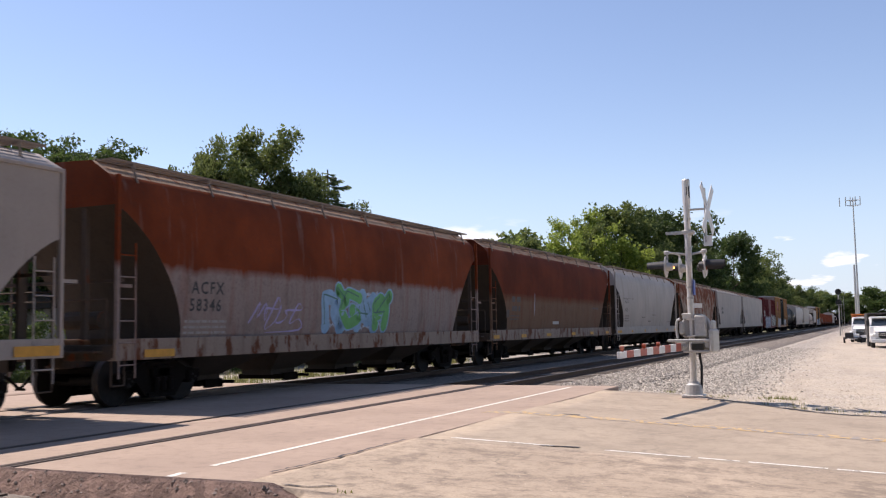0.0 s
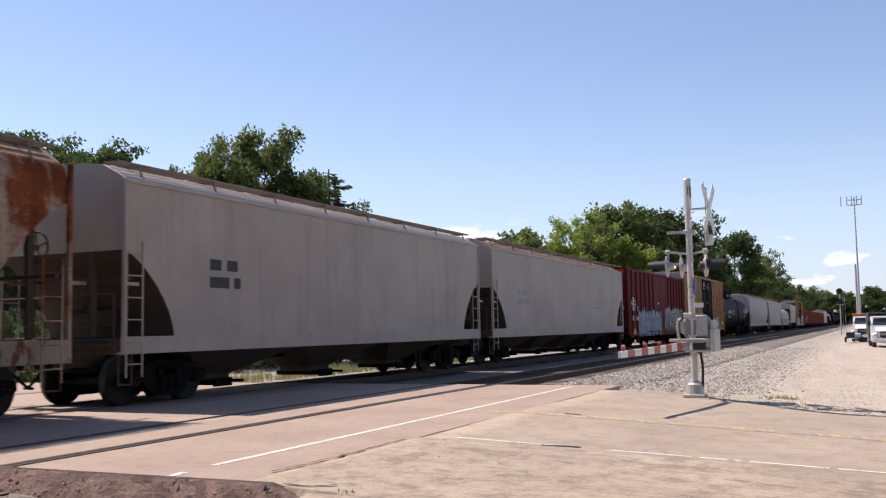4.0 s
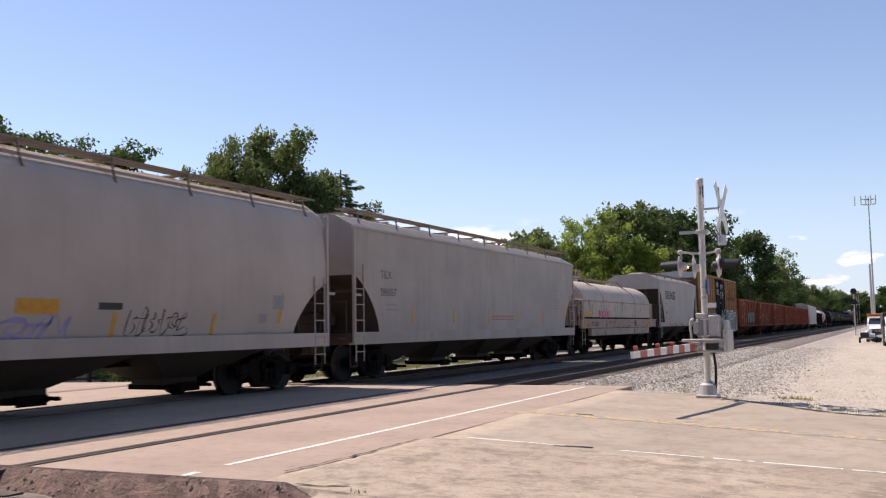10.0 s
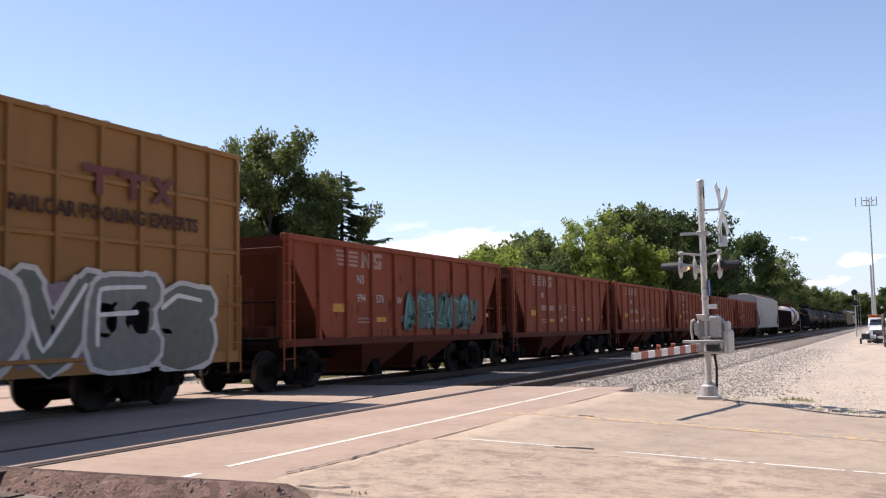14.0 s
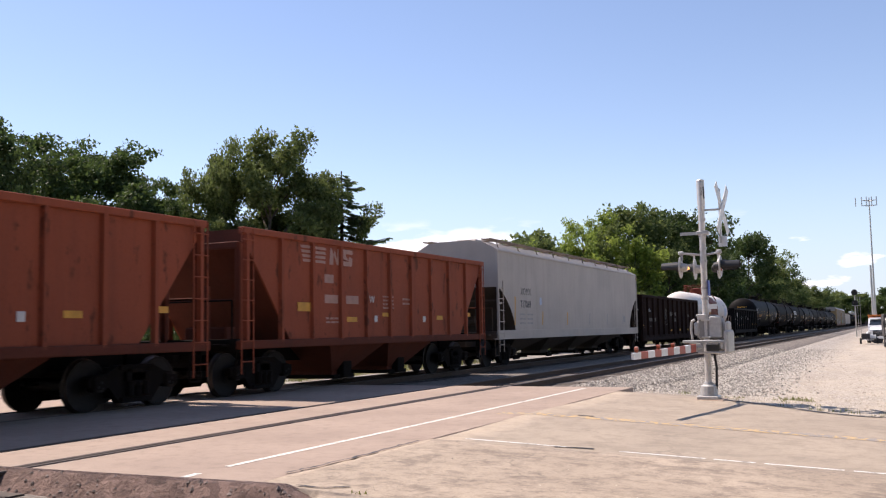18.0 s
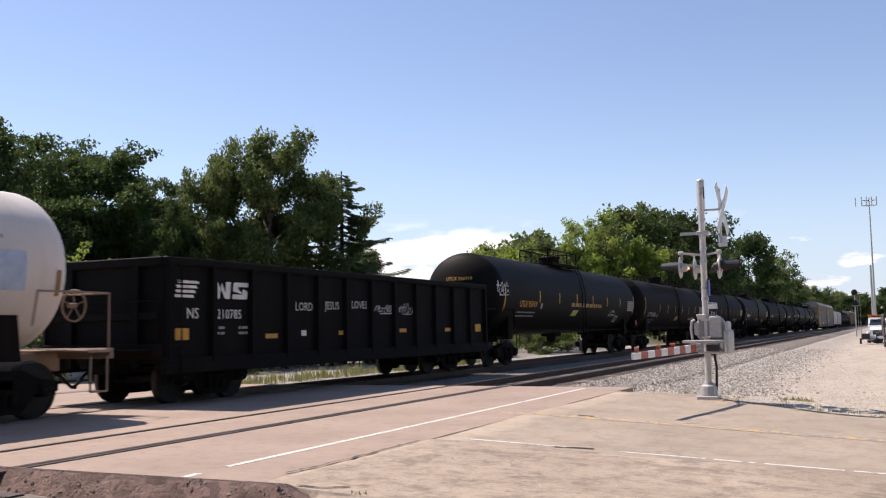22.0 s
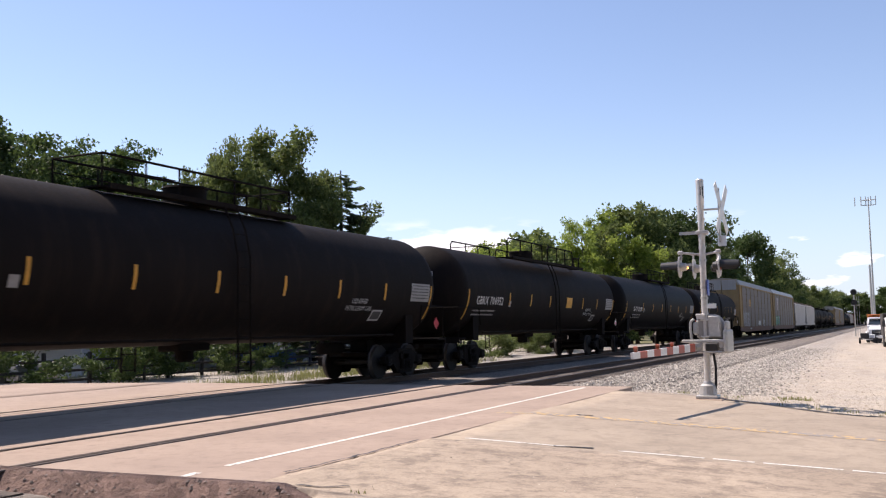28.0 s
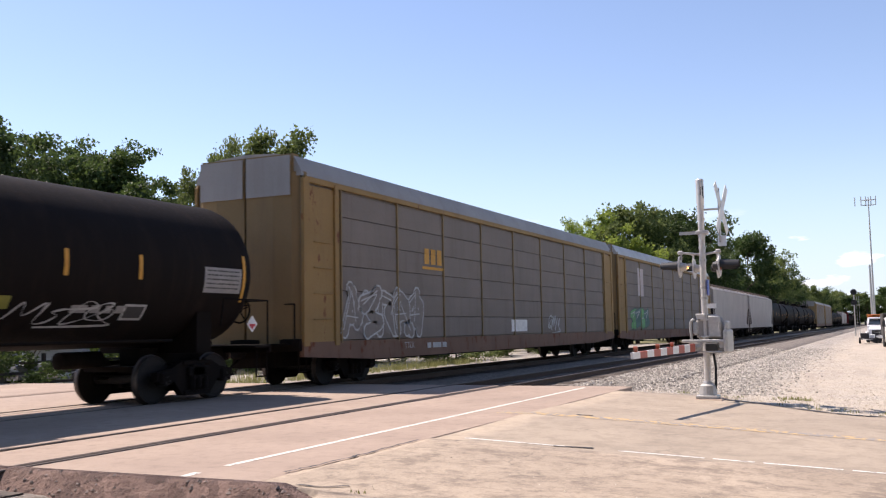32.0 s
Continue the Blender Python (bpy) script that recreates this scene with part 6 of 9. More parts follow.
graffiti(c, -h + 7.0, -h + 10.2, 1.3, 2.35, 4, (INK_SKY, INK_SKY, INK_GREEN, INK_TEAL, INK_PALE), 3, sf, label="faded blue and green spray-painted patch")
patch(c, -h + 0.7, 0.9, 0.8, 0.14, INK_AMBER, x=X_SIDE + 0.012, name="reflective_strip")

c, sf, h = hopper(centre(29.85, 47.5), 17.65, MAT["hopper_brown"], "covered hopper, rust-brown above and dirty tan below", zt=4.12, zs=1.24, zb=0.86, curved=True, tri=(3.5, 1.8), walk=4.42, bays=4, sillmat=MAT["sill_rusty"], roofmat=MAT["roof_rust"])
INK_FAINT = ink("ink_faint", (0.07, 0.05, 0.045))
bars(c, [(-h + 2.2, 2.25 - 0.34 * i, 0.9, 0.2) for i in range(2)] + [(-h + 2.0, 1.72 - 0.12 * i, 1.0, 0.05) for i in range(2)], INK_FAINT, sf)
patch(c, -h + 1.65, 1.68, 0.3, 0.28, INK_FAINT, sf, rows=2)
patch(c, -h + 4.75, 1.75, 0.035, 0.85, INK_PALE, sf, name="scratch", rows=4)
patch(c, -h + 7.2, 1.42, 0.85, 0.12, INK_SILVER, sf, rows=1)
bars(c, [(h - 3.4, 2.1, 1.1, 0.09)], INK_FAINT, sf)
for y in (0.15, 3.0, 6.0, 9.5, 12.5, 15.3):
    patch(c, -h + y, 0.94, 0.55 if y else 1.0, 0.12, INK_AMBER, x=X_SIDE + 0.012, name="reflective_strip", rows=1)

c, sf, h = hopper(centre(47.5, 65.3), 17.8, MAT["dirty_white"], "dirty white covered hopper with curved sides", zt=4.12, zs=1.24, zb=0.86, curved=True, tri=(3.4, 1.85), walk=4.42, bays=4)
mark(c, "ACFX", -h + 2.05, 2.45, 0.3, INK_BLACK, sf, spacing=1.1)
mark(c, "41421", -h + 2.0, 1.98, 0.32, INK_BLACK, sf)
bars(c, [(-h + 2.1, 1.8 - 0.13 * i, 0.9, 0.05) for i in range(3)] + [(-h + 8.0, 1.5, 0.6, 0.08)], INK_FAINT, sf)
bars(c, [(-h + 1.7, 2.75, 2.4, 0.025)], INK_FAINT, sf, seed=7)
for y, z in ((-h + 6.2, 1.75), (-h + 9.0, 1.9), (h - 3.0, 1.5)):
    patch(c, y, z, 0.9, 0.03, INK_FAINT, sf, name="scrape", rows=1)
for y in (0.1, 3.2, 6.4, 9.6, 12.8, 15.4):
    patch(c, -h + y, 0.94, 0.9 if y < 1 else 0.35, 0.12, INK_AMBER, x=X_SIDE + 0.012, name="reflective_strip", rows=1)

c, sf, h = hopper(centre(65.3, 83.2), 17.9, MAT["hopper_blotch"], "white covered hopper eaten by orange rust", zt=4.16, zs=1.24, zb=0.86, curved=True, tri=(3.5, 1.8), walk=4.45, bays=4, sillmat=MAT["sill_rusty"], roofmat=MAT["roof_rust"])
mark(c, "ACFX", -h + 2.0, 2.05, 0.34, INK_BLACK, sf, bold=0.006, spacing=1.25)
mark(c, "41472", -h + 1.95, 1.7, 0.34, INK_BLACK, sf, bold=0.006, spacing=1.2)
bars(c, [(-h + 1.9, 1.52 - 0.11 * i, 1.2, 0.05) for i in range(2)], INK_GREY, sf)

c, sf, h = hopper(centre(83.2, 100.9), 17.7, MAT["grey_white"], "plain grey-white covered hopper", zt=4.1, tri=(2.8, 1.3), bays=3)
bars(c, [(-h + 2.4, 2.55, 0.9, 0.22), (-h + 2.4, 2.2, 1.0, 0.22)], INK_BLACK, sf)
c, sf, h = hopper(centre(100.9, 120.9), 20.0, MAT["grey_white"], "grey-white covered hopper with rust-stained roof", zt=4.1, tri=(2.7, 1.3), bays=4, walk=4.45, roofmat=MAT["roof_rust"])
bars(c, [(-h + 2.6, 2.5, 1.1, 0.22), (-h + 2.6, 2.15, 1.2, 0.22), (-h + 13.0, 2.3, 1.2, 0.12), (-h + 13.0, 2.1, 1.2, 0.12), (-h + 13.5, 1.5, 1.4, 0.05)], INK_GREY, sf)
patch(c, h - 2.35, 1.55, 0.12, 1.0, INK_AMBER, sf, name="reflective_strip")
patch(c, h - 2.9, 1.45, 0.22, 0.5, INK_GREY, sf, name="panel_mark")

# maroon boxcar
c, h, (da, db) = boxcar(centre(120.9, 138.2), 17.3, MAT["maroon"], MAT["maroon"], "maroon fifty-foot boxcar with ribbed sides and graffiti along its foot", zt=4.42, zb=0.72, posts=6, door=(0.4, 3.6, 2), plug=False)
mark(c, "BK", -h + 0.95, 2.03, 0.33, INK_WHITE, bold=0.006)
mark(c, "TY", -h + 1.98, 2.03, 0.33, INK_WHITE, bold=0.006)
mark(c, "156", -h + 0.82, 1.5, 0.33, INK_WHITE, bold=0.006)
mark(c, "064", -h + 1.8, 1.5, 0.33, INK_WHITE, bold=0.006)
scrawl(c, -h + 0.75, -h + 1.6, 2.35, 2.85, 9, INK_WHITE, loops=2, thick=0.04)
graffiti(c, -h + 2.5, -h + 8.7, 0.74, 2.1, 21, (INK_SLATE, ink("ink_periwinkle", (0.25, 0.29, 0.42)), ink("ink_dusk_blue", (0.17, 0.24, 0.36)), INK_MIST, ink("ink_plum_grey", (0.13, 0.10, 0.13))), 7, fat=0.19)
graffiti(c, -h + 9.9, h - 0.2, 0.95, 2.3, 22, (INK_CHALK, ink("ink_dark_maroon", (0.10, 0.03, 0.03)), INK_DKGREEN, INK_WHITE, ink("ink_dark_maroon", (0.10, 0.03, 0.03))), 6, fat=0.15)
patch(c, -h + 1.1, 0.78, 0.55, 0.32, INK_AMBER, name="reflective_strip")
patch(c, -h + 7.7, 2.55, 0.3, 0.09, INK_WHITE)
m = M().box(-1.4, 1.4, 0, 0.012, 0, 0.22)
part("end_sign", m, INK_RED, c, at=pose(0, -h - 0.05, 4.1))

# yellow boxcar with black plug doors
BELTS = (1.9, 2.95, 3.95)


def big_box(ua, ub, mat, label, zt, k=1.0, belts=BELTS, posts=7, door=(1.0, 4.0, 2), stencils=1):
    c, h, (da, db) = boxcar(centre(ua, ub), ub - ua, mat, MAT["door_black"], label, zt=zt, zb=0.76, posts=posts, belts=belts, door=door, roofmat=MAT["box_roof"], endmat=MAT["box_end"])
    # crossed bars: blue arms outside, red chevrons inside
    for sx, sz in ((1, 1), (1, -1), (-1, 1), (-1, -1)):
        ex, ez = sx * 0.60 * k, sz * 0.43 * k
        m = M()
        for slot, lo, hi, t in ((1, 0.02, 0.115, 0.0), (0, -0.115, -0.015, 0.22)):
            m.slot = slot
            lo, hi = sorted((lo * sz * k, hi * sz * k))
            m.add(placed([(ex * t, ez * t + lo), (ex, ez + lo), (ex, ez + hi), (ex * t, ez * t + hi)], -h + 2.5, 3.60, None, X_SIDE, (0.004 if sx * sz > 0 else 0.007) + (0.0015 if slot == 0 else 0)), [(0, 1, 2, 3)])
        part("cross_mark", m.mesh("cross_mark", fix=False), [ink("ink_sign_red", (0.60, 0.05, 0.03), 0.9), ink("ink_sign_blue", (0.16, 0.19, 0.38), 0.9)], c, "faded red and blue crossed bars")
    e = 0.0 if stencils == 1 else 0.1
    for txt, y, z in (("next", 1.05, 3.62), ("load", 1.05, 3.36), ("any", 3.75 - e, 3.62), ("road", 3.75 - e, 3.36)):
        mark(c, txt, -h + y, z - e, 0.3 - e * 0.4, ink("ink_brown", (0.07, 0.028, 0.016), 0.9), bold=0.006)
    for side in (0, 1):
        y = da + 0.5 + side * 2.0
        if stencils > 1:
            words = (("CLOSE THIS DOOR", "BEFORE CLOSING", "MAIN DOOR", "", "CIERRE ESTA PUERTA", "ANTES DE CERRAR", "LA PUERTA PRINCIPAL"),
                     ("CLOSE AND LOCK", "BOTH DOORS BEFORE", "MOVING CAR", "", "CIERRE Y PONGA", "EL SEGURO EN AMBAS", "PUERTAS ANTES DE", "MOVER EL CARRO"))[side]
            for i, line in enumerate(words):
                if line:
                    mark(c, line, y - 0.05, 4.42 - 0.145 * i - 0.1 * side, 0.15, INK_CHALK, bold=0.004)
        else:
            bars(c, [(y, 4.42 - 0.13 * i, 0.85, 0.055) for i in range(4)], INK_CHALK)
        for yy, zz in ((y + 0.55, 2.25), (y - 0.1, 2.9)):
            patch(c, yy, zz, 0.2, 0.1, INK_CHALK, rows=1)
    return c, h, da, db


c, h, da, db = big_box(138.2, 158.2, MAT["box_yellow"], "weathered yellow boxcar with black plug doors and graffiti", 4.95, 1.3, (), 7, door=(0.35, 5.1, 2))
mark(c, "TB", -h + 1.65, 2.33, 0.40, INK_UMBER, bold=0.016, spacing=1.2)
mark(c, "OX", -h + 2.75, 2.33, 0.40, INK_UMBER, bold=0.016, spacing=1.2)
mark(c, "6", -h + 0.95, 1.88, 0.38, INK_UMBER, bold=0.014)
mark(c, "70", -h + 1.75, 1.88, 0.38, INK_UMBER, bold=0.014, spacing=1.1)
mark(c, "17", -h + 2.75, 1.88, 0.38, INK_UMBER, bold=0.014, spacing=1.1)
graffiti(c, -h + 2.2, da - 0.1, 0.72, 1.95, 31, (INK_SOOT, INK_ROSE, ink("ink_ash_rose", (0.42, 0.36, 0.35)), INK_SLATE, ink("ink_ash_rose", (0.42, 0.36, 0.35))), 6, fat=0.17)
graffiti(c, db + 0.1, db + 3.3, 0.8, 1.8, 32, (INK_SOOT, INK_ROSE, INK_MIST, INK_BLACK, INK_GREY), 5, fat=0.15)
part("end_sign", M().box(-1.45, 1.45, 0, 0.012, 0, 0.4), ink("ink_faded_rose", (0.36, 0.26, 0.21)), c, at=pose(0, -h - 0.06, 4.5))
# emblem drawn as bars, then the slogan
for y, w in ((h - 2.98, 0.52), (h - 2.42, 0.52)):
    patch(c, y, 4.12, w, 0.15, INK_MAROON, name="emblem")
    patch(c, y + w / 2 - 0.08, 3.66, 0.16, 0.46, INK_MAROON, name="emblem")
m = M()
for d in (1, -1):
    m.add(placed([(0.32 - d * 0.22 - 0.08, 0), (0.32 - d * 0.22 + 0.08, 0), (0.32 + d * 0.22 + 0.08, 0.61), (0.32 + d * 0.22 - 0.08, 0.61)], h - 1.95, 3.66, None, X_SIDE, 0.005 + 0.001 * d), [(0, 1, 2, 3)])
part("emblem", m.mesh("emblem", fix=False), INK_MAROON, c)
mark(c, "Railcar Pooling", h - 3.95, 3.2, 0.45, INK_BLACK, bold=0.006)
mark(c, "Experts", h - 3.1, 2.68, 0.45, INK_BLACK, bold=0.006)
bars(c, [(h - 3.15, 2.12, 1.55, 0.26)], INK_BLACK, seed=4)
patch(c, h - 1.45, 1.16, 0.42, 0.36, INK_BLACK)
patch(c, h - 1.41, 1.2, 0.34, 0.28, INK_WHITE, lift=0.008)
patch(c, h - 0.5, 0.95, 0.12, 1.2, INK_AMBER, name="reflective_strip")
patch(c, h - 4.1, 0.95, 0.12, 0.5, INK_AMBER, name="reflective_strip")

# short black tank car
c, sf, h, ht = tank(centre(158.4, 177.2), 18.8, MAT["tank_gloss"], "glossy black tank car with white lettering", r=1.44, zc=2.38, rail_half=2.2)
mark(c, "ECUX 408056", -ht + 2.45, 2.14, 0.38, INK_WHITE, sf, bold=0.008)
bars(c, [(-ht + 2.4, 1.96 - 0.12 * i, 2.2, 0.05) for i in range(2)] + [(-ht + 5.6, 2.5 - 0.14 * i, 1.2, 0.05) for i in range(4)], INK_SILVER, sf)
tank_stripes(c, sf, ht)
patch(c, ht - 3.4, 2.25, 1.0, 0.42, ink("ink_dull_yellow", (0.35, 0.22, 0.05)), sf)
patch(c, ht - 1.8, 2.3, 1.25, 0.62, INK_GREY, sf, name="stencil_block")
patch(c, ht - 2.95, 1.85, 0.4, 0.25, INK_SILVER, sf)

# two white hoppers
c, sf, h = hopper(centre(176.7, 197.2), 20.5, MAT["lit_grey"], "light grey covered hopper with faded blue and yellow graffiti", zt=4.06, curved=True, roofmat=MAT["roof_dust"], tri=(2.45, 1.25), bays=4, walk=4.42)
mark(c, "UTCX", -h + 2.1, 2.32, 0.34, INK_BLACK, sf, spacing=1.1)
mark(c, "48220", -h + 2.05, 1.86, 0.32, INK_BLACK, sf, spacing=1.15)
bars(c, [(-h + 2.4, 1.7, 1.2, 0.05), (-h + 2.4, 1.6, 1.5, 0.05), (-h + 4.2, 2.1, 0.4, 0.35), (-h + 6.2, 1.9, 1.2, 0.12), (h - 2.2, 1.8, 0.4, 0.3)], INK_GREY, sf)
scrawl(c, -0.4, 1.95, 1.22, 1.66, 41, INK_LILAC, sf, loops=5, thick=0.04)
patch(c, 0.82, 1.66, 0.85, 0.24, INK_AMBER, sf, name="panel_mark", rows=2)
patch(c, 2.5, 1.74, 0.55, 0.12, INK_BLACK, sf, rows=1)
scrawl(c, 3.2, 4.7, 1.32, 1.78, 42, INK_BLACK, sf, loops=7, thick=0.016)
patch(c, 7.0, 1.5, 0.3, 0.2, INK_GREY, sf, rows=1)
for y in (2.8, 5.45, -3.0, -5.8):
    patch(c, y, 1.27, 0.1, 0.44, INK_AMBER, sf, name="reflective_strip", skew=0.06)
patch(c, 7.7, 1.5, 0.1, 0.65, INK_AMBER, sf, name="reflective_strip", skew=0.06)
patch(c, -h + 1.95, 1.3, 0.1, 1.1, INK_AMBER, sf, name="reflective_strip", skew=0.06)
c, sf, h = hopper(centre(197.2, 216.6), 19.4, MAT["grey_white"], "grey-white covered hopper with plain sides", zt=3.96, tri=(2.7, 1.25), bays=4, walk=4.4)
mark(c, "TILX", -7.72, 2.6, 0.3, INK_BLACK, sf)
mark(c, "586057", -7.75, 2.14, 0.3, INK_BLACK, sf)
bars(c, [(-7.5, 1.95, 0.7, 0.05), (-7.4, 1.82, 0.8, 0.05)], INK_GREY, sf)
bars(c, [(-0.1, 1.68 - 0.1 * i, 2.1, 0.045) for i in range(2)], ink("ink_brick", (0.42, 0.15, 0.10)), sf, seed=6)
for y in (-0.4, 2.3, 5.0, -3.2, -6.0):
    patch(c, y, 1.48, 0.1, 0.46, INK_AMBER, sf, name="reflective_strip", skew=0.06)
bars(c, [(6.25, 2.95 - 0.12 * i, 0.7, 0.06) for i in range(3)] + [(6.3, 2.36 - 0.12 * i, 0.75, 0.06) for i in range(4)], INK_GREY, sf)
patch(c, 7.7, 1.7, 0.1, 0.7, INK_AMBER, sf, name="reflective_strip", skew=0.08)

# coil car
c, h = coil_car(centre(216.6, 232.2), 15.6, MAT["coil_sill"], MAT["hood_white"], "white coil car with a long rounded steel hood and rust streaks")
rs = random.Random(17)
for k in range(26):
    y = rs.uniform(-h + 1.2, h - 1.2)
    patch(c, y, 2.44 - rs.uniform(0.12, 0.6), rs.uniform(0.02, 0.07), rs.uniform(0.1, 0.5), ink("ink_drip", (0.13, 0.065, 0.04)), x=1.42, name="rust_run", skew=rs.uniform(-0.02, 0.02), rows=2)
for k in range(30):
    y = rs.uniform(-h + 0.4, h - 1.4)
    patch(c, y, rs.uniform(1.22, 1.5), rs.uniform(0.15, 0.7), rs.uniform(0.03, 0.1), ink("ink_smudge", (0.24, 0.15, 0.115)) if k % 3 else INK_RUSTY, x=1.55, name="smudge", skew=rs.uniform(-0.05, 0.05), rows=2)
# a dark strip stands in for the shade line below the hood
part("hood_gap", M().box(1.40, 1.44, -h + 0.86, h - 0.86, 1.64, 1.72), MAT["under"], c, "dark strip that paints the shade under the hood's edge")
for y, w in ((2.2, 0.42), (4.6, 0.36)):
    patch(c, y, 1.3, w, 0.26, INK_AMBER if y > 4 else INK_BLACK, x=1.55, lift=0.009, name="panel_mark")
mark(c, "CR 623819", -5.7, 1.27, 0.27, INK_BLACK, x=1.55, bold=0.006)
bars(c, [(-h + 4.3, 1.32, 1.6, 0.09), (-h + 6.6, 1.32, 1.2, 0.09), (-h + 9.2, 1.32, 1.4, 0.09)], INK_GREY, x=1.55)
graffiti(c, -4.0, -2.2, 1.7, 2.02, 51, (INK_PINK, INK_PINK, INK_RED, INK_PINK, INK_PINK), 6, x=1.43, label="faint pink graffiti")
patch(c, -h + 1.1, 1.76, 0.9, 0.24, INK_AMBER, x=1.43, name="reflective_strip")
patch(c, -h + 0.3, 1.25, 0.6, 0.2, INK_AMBER, x=1.55, name="reflective_strip")

# short white two-bay hopper with a black striped emblem
c, sf, h = hopper(centre(232.2, 245.1), 12.9, MAT["lit_grey"], "short light grey two-bay hopper with a black striped emblem", zt=4.0, zs=1.46, zb=1.22, tri=(3.42, 1.2), bays=2, walk=4.34)
emblem_lines(c, -4.25, 2.86, 1.45, 0.5, 5, INK_BLACK, sf)
emblem_blocks(c, -2.78, 2.85, 1.4, 0.5, INK_BLACK, sf)
mark(c, "NS", -4.3, 2.36, 0.29, INK_BLACK, sf)
mark(c, "236197", -4.35, 1.9, 0.27, INK_BLACK, sf)
bars(c, [(-4.3, 1.74, 0.9, 0.05), (-4.3, 1.62, 0.7, 0.05), (-2.2, 2.15, 0.3, 0.22), (-2.9, 1.7, 0.4, 0.1), (-0.8, 1.7, 0.6, 0.12), (h - 3.4, 1.72, 1.3, 0.06)], INK_GREY, sf)
patch(c, 2.65, 1.58, 0.42, 0.24, INK_BLACK, sf)
patch(c, 2.74, 1.63, 0.14, 0.14, INK_WHITE, sf, lift=0.009)
for y, w in ((-3.5, 0.9), (-1.7, 0.5), (0.2, 0.5), (2.0, 0.5), (3.9, 0.8)):
    patch(c, y, 1.26, w, 0.11, INK_RUSTY if y > -3 else INK_AMBER, x=X_SIDE + 0.012, name="reflective_strip", rows=1)

# second yellow boxcar
c, h, da, db = big_box(245.1, 264.8, MAT["box_yellow2"], "mustard-yellow boxcar with black plug doors and blue graffiti", 5.0, door=(0.2, 4.9, 2), stencils=2)
for y, txt, z in ((-h + 1.2, "TB", 2.34), (-h + 2.35, "OX", 2.34), (-h + 1.2, "66", 1.97), (-h + 2.35, "38", 1.97)):
    mark(c, txt, y, z, 0.34, INK_UMBER, bold=0.01, spacing=1.2)
graffiti(c, -h + 0.5, -6.3, 0.8, 1.9, 60, (INK_PINK, INK_PALE, INK_OLIVE, INK_RED, INK_PINK), 3)
graffiti(c, -6.75, -1.5, 0.72, 2.1, 61, (ink("ink_navy", (0.05, 0.06, 0.13)), INK_CORN, INK_SKY, INK_PALE, INK_TURQ), 5)
graffiti(c, -1.6, 0.6, 0.8, 1.5, 63, (INK_PALE, INK_TURQ, INK_PINK, INK_TEAL, INK_TEAL), 3)
graffiti(c, 0.7, h - 0.9, 0.76, 2.35, 62, (INK_CHALK, ink("ink_moss_grey", (0.13, 0.145, 0.115)), ink("ink_grey_green", (0.19, 0.195, 0.175)), INK_WHITE, ink("ink_mauve", (0.24, 0.17, 0.22))), text="MOVES", fat=0.2)
for y, w in ((5.05, 0.7), (5.85, 0.7)):
    patch(c, y, 4.05, w, 0.13, INK_MAROON, name="emblem")
    patch(c, y + w / 2 - 0.08, 3.68, 0.16, 0.37, INK_MAROON, name="emblem")
for d in (1, -1):
    part("emblem", M().add(placed([(0.3 - d * 0.22 - 0.09, 0), (0.3 - d * 0.22 + 0.09, 0), (0.3 + d * 0.22 + 0.09, 0.5), (0.3 + d * 0.22 - 0.09, 0.5)], 6.65, 3.68, None, X_SIDE, 0.005 + 0.001 * d), [(0, 1, 2, 3)]).mesh("emblem", fix=False), INK_MAROON, c)
mark(c, "RAILCAR POOLING EXPERTS", 3.55, 3.2, 0.34, ink("ink_brown", (0.07, 0.028, 0.016)), bold=0.014)
part("end_sign", M().box(-1.45, 1.45, 0, 0.012, 0, 0.42), MAT["box_roof"], c, at=pose(0, -h - 0.06, 4.62))

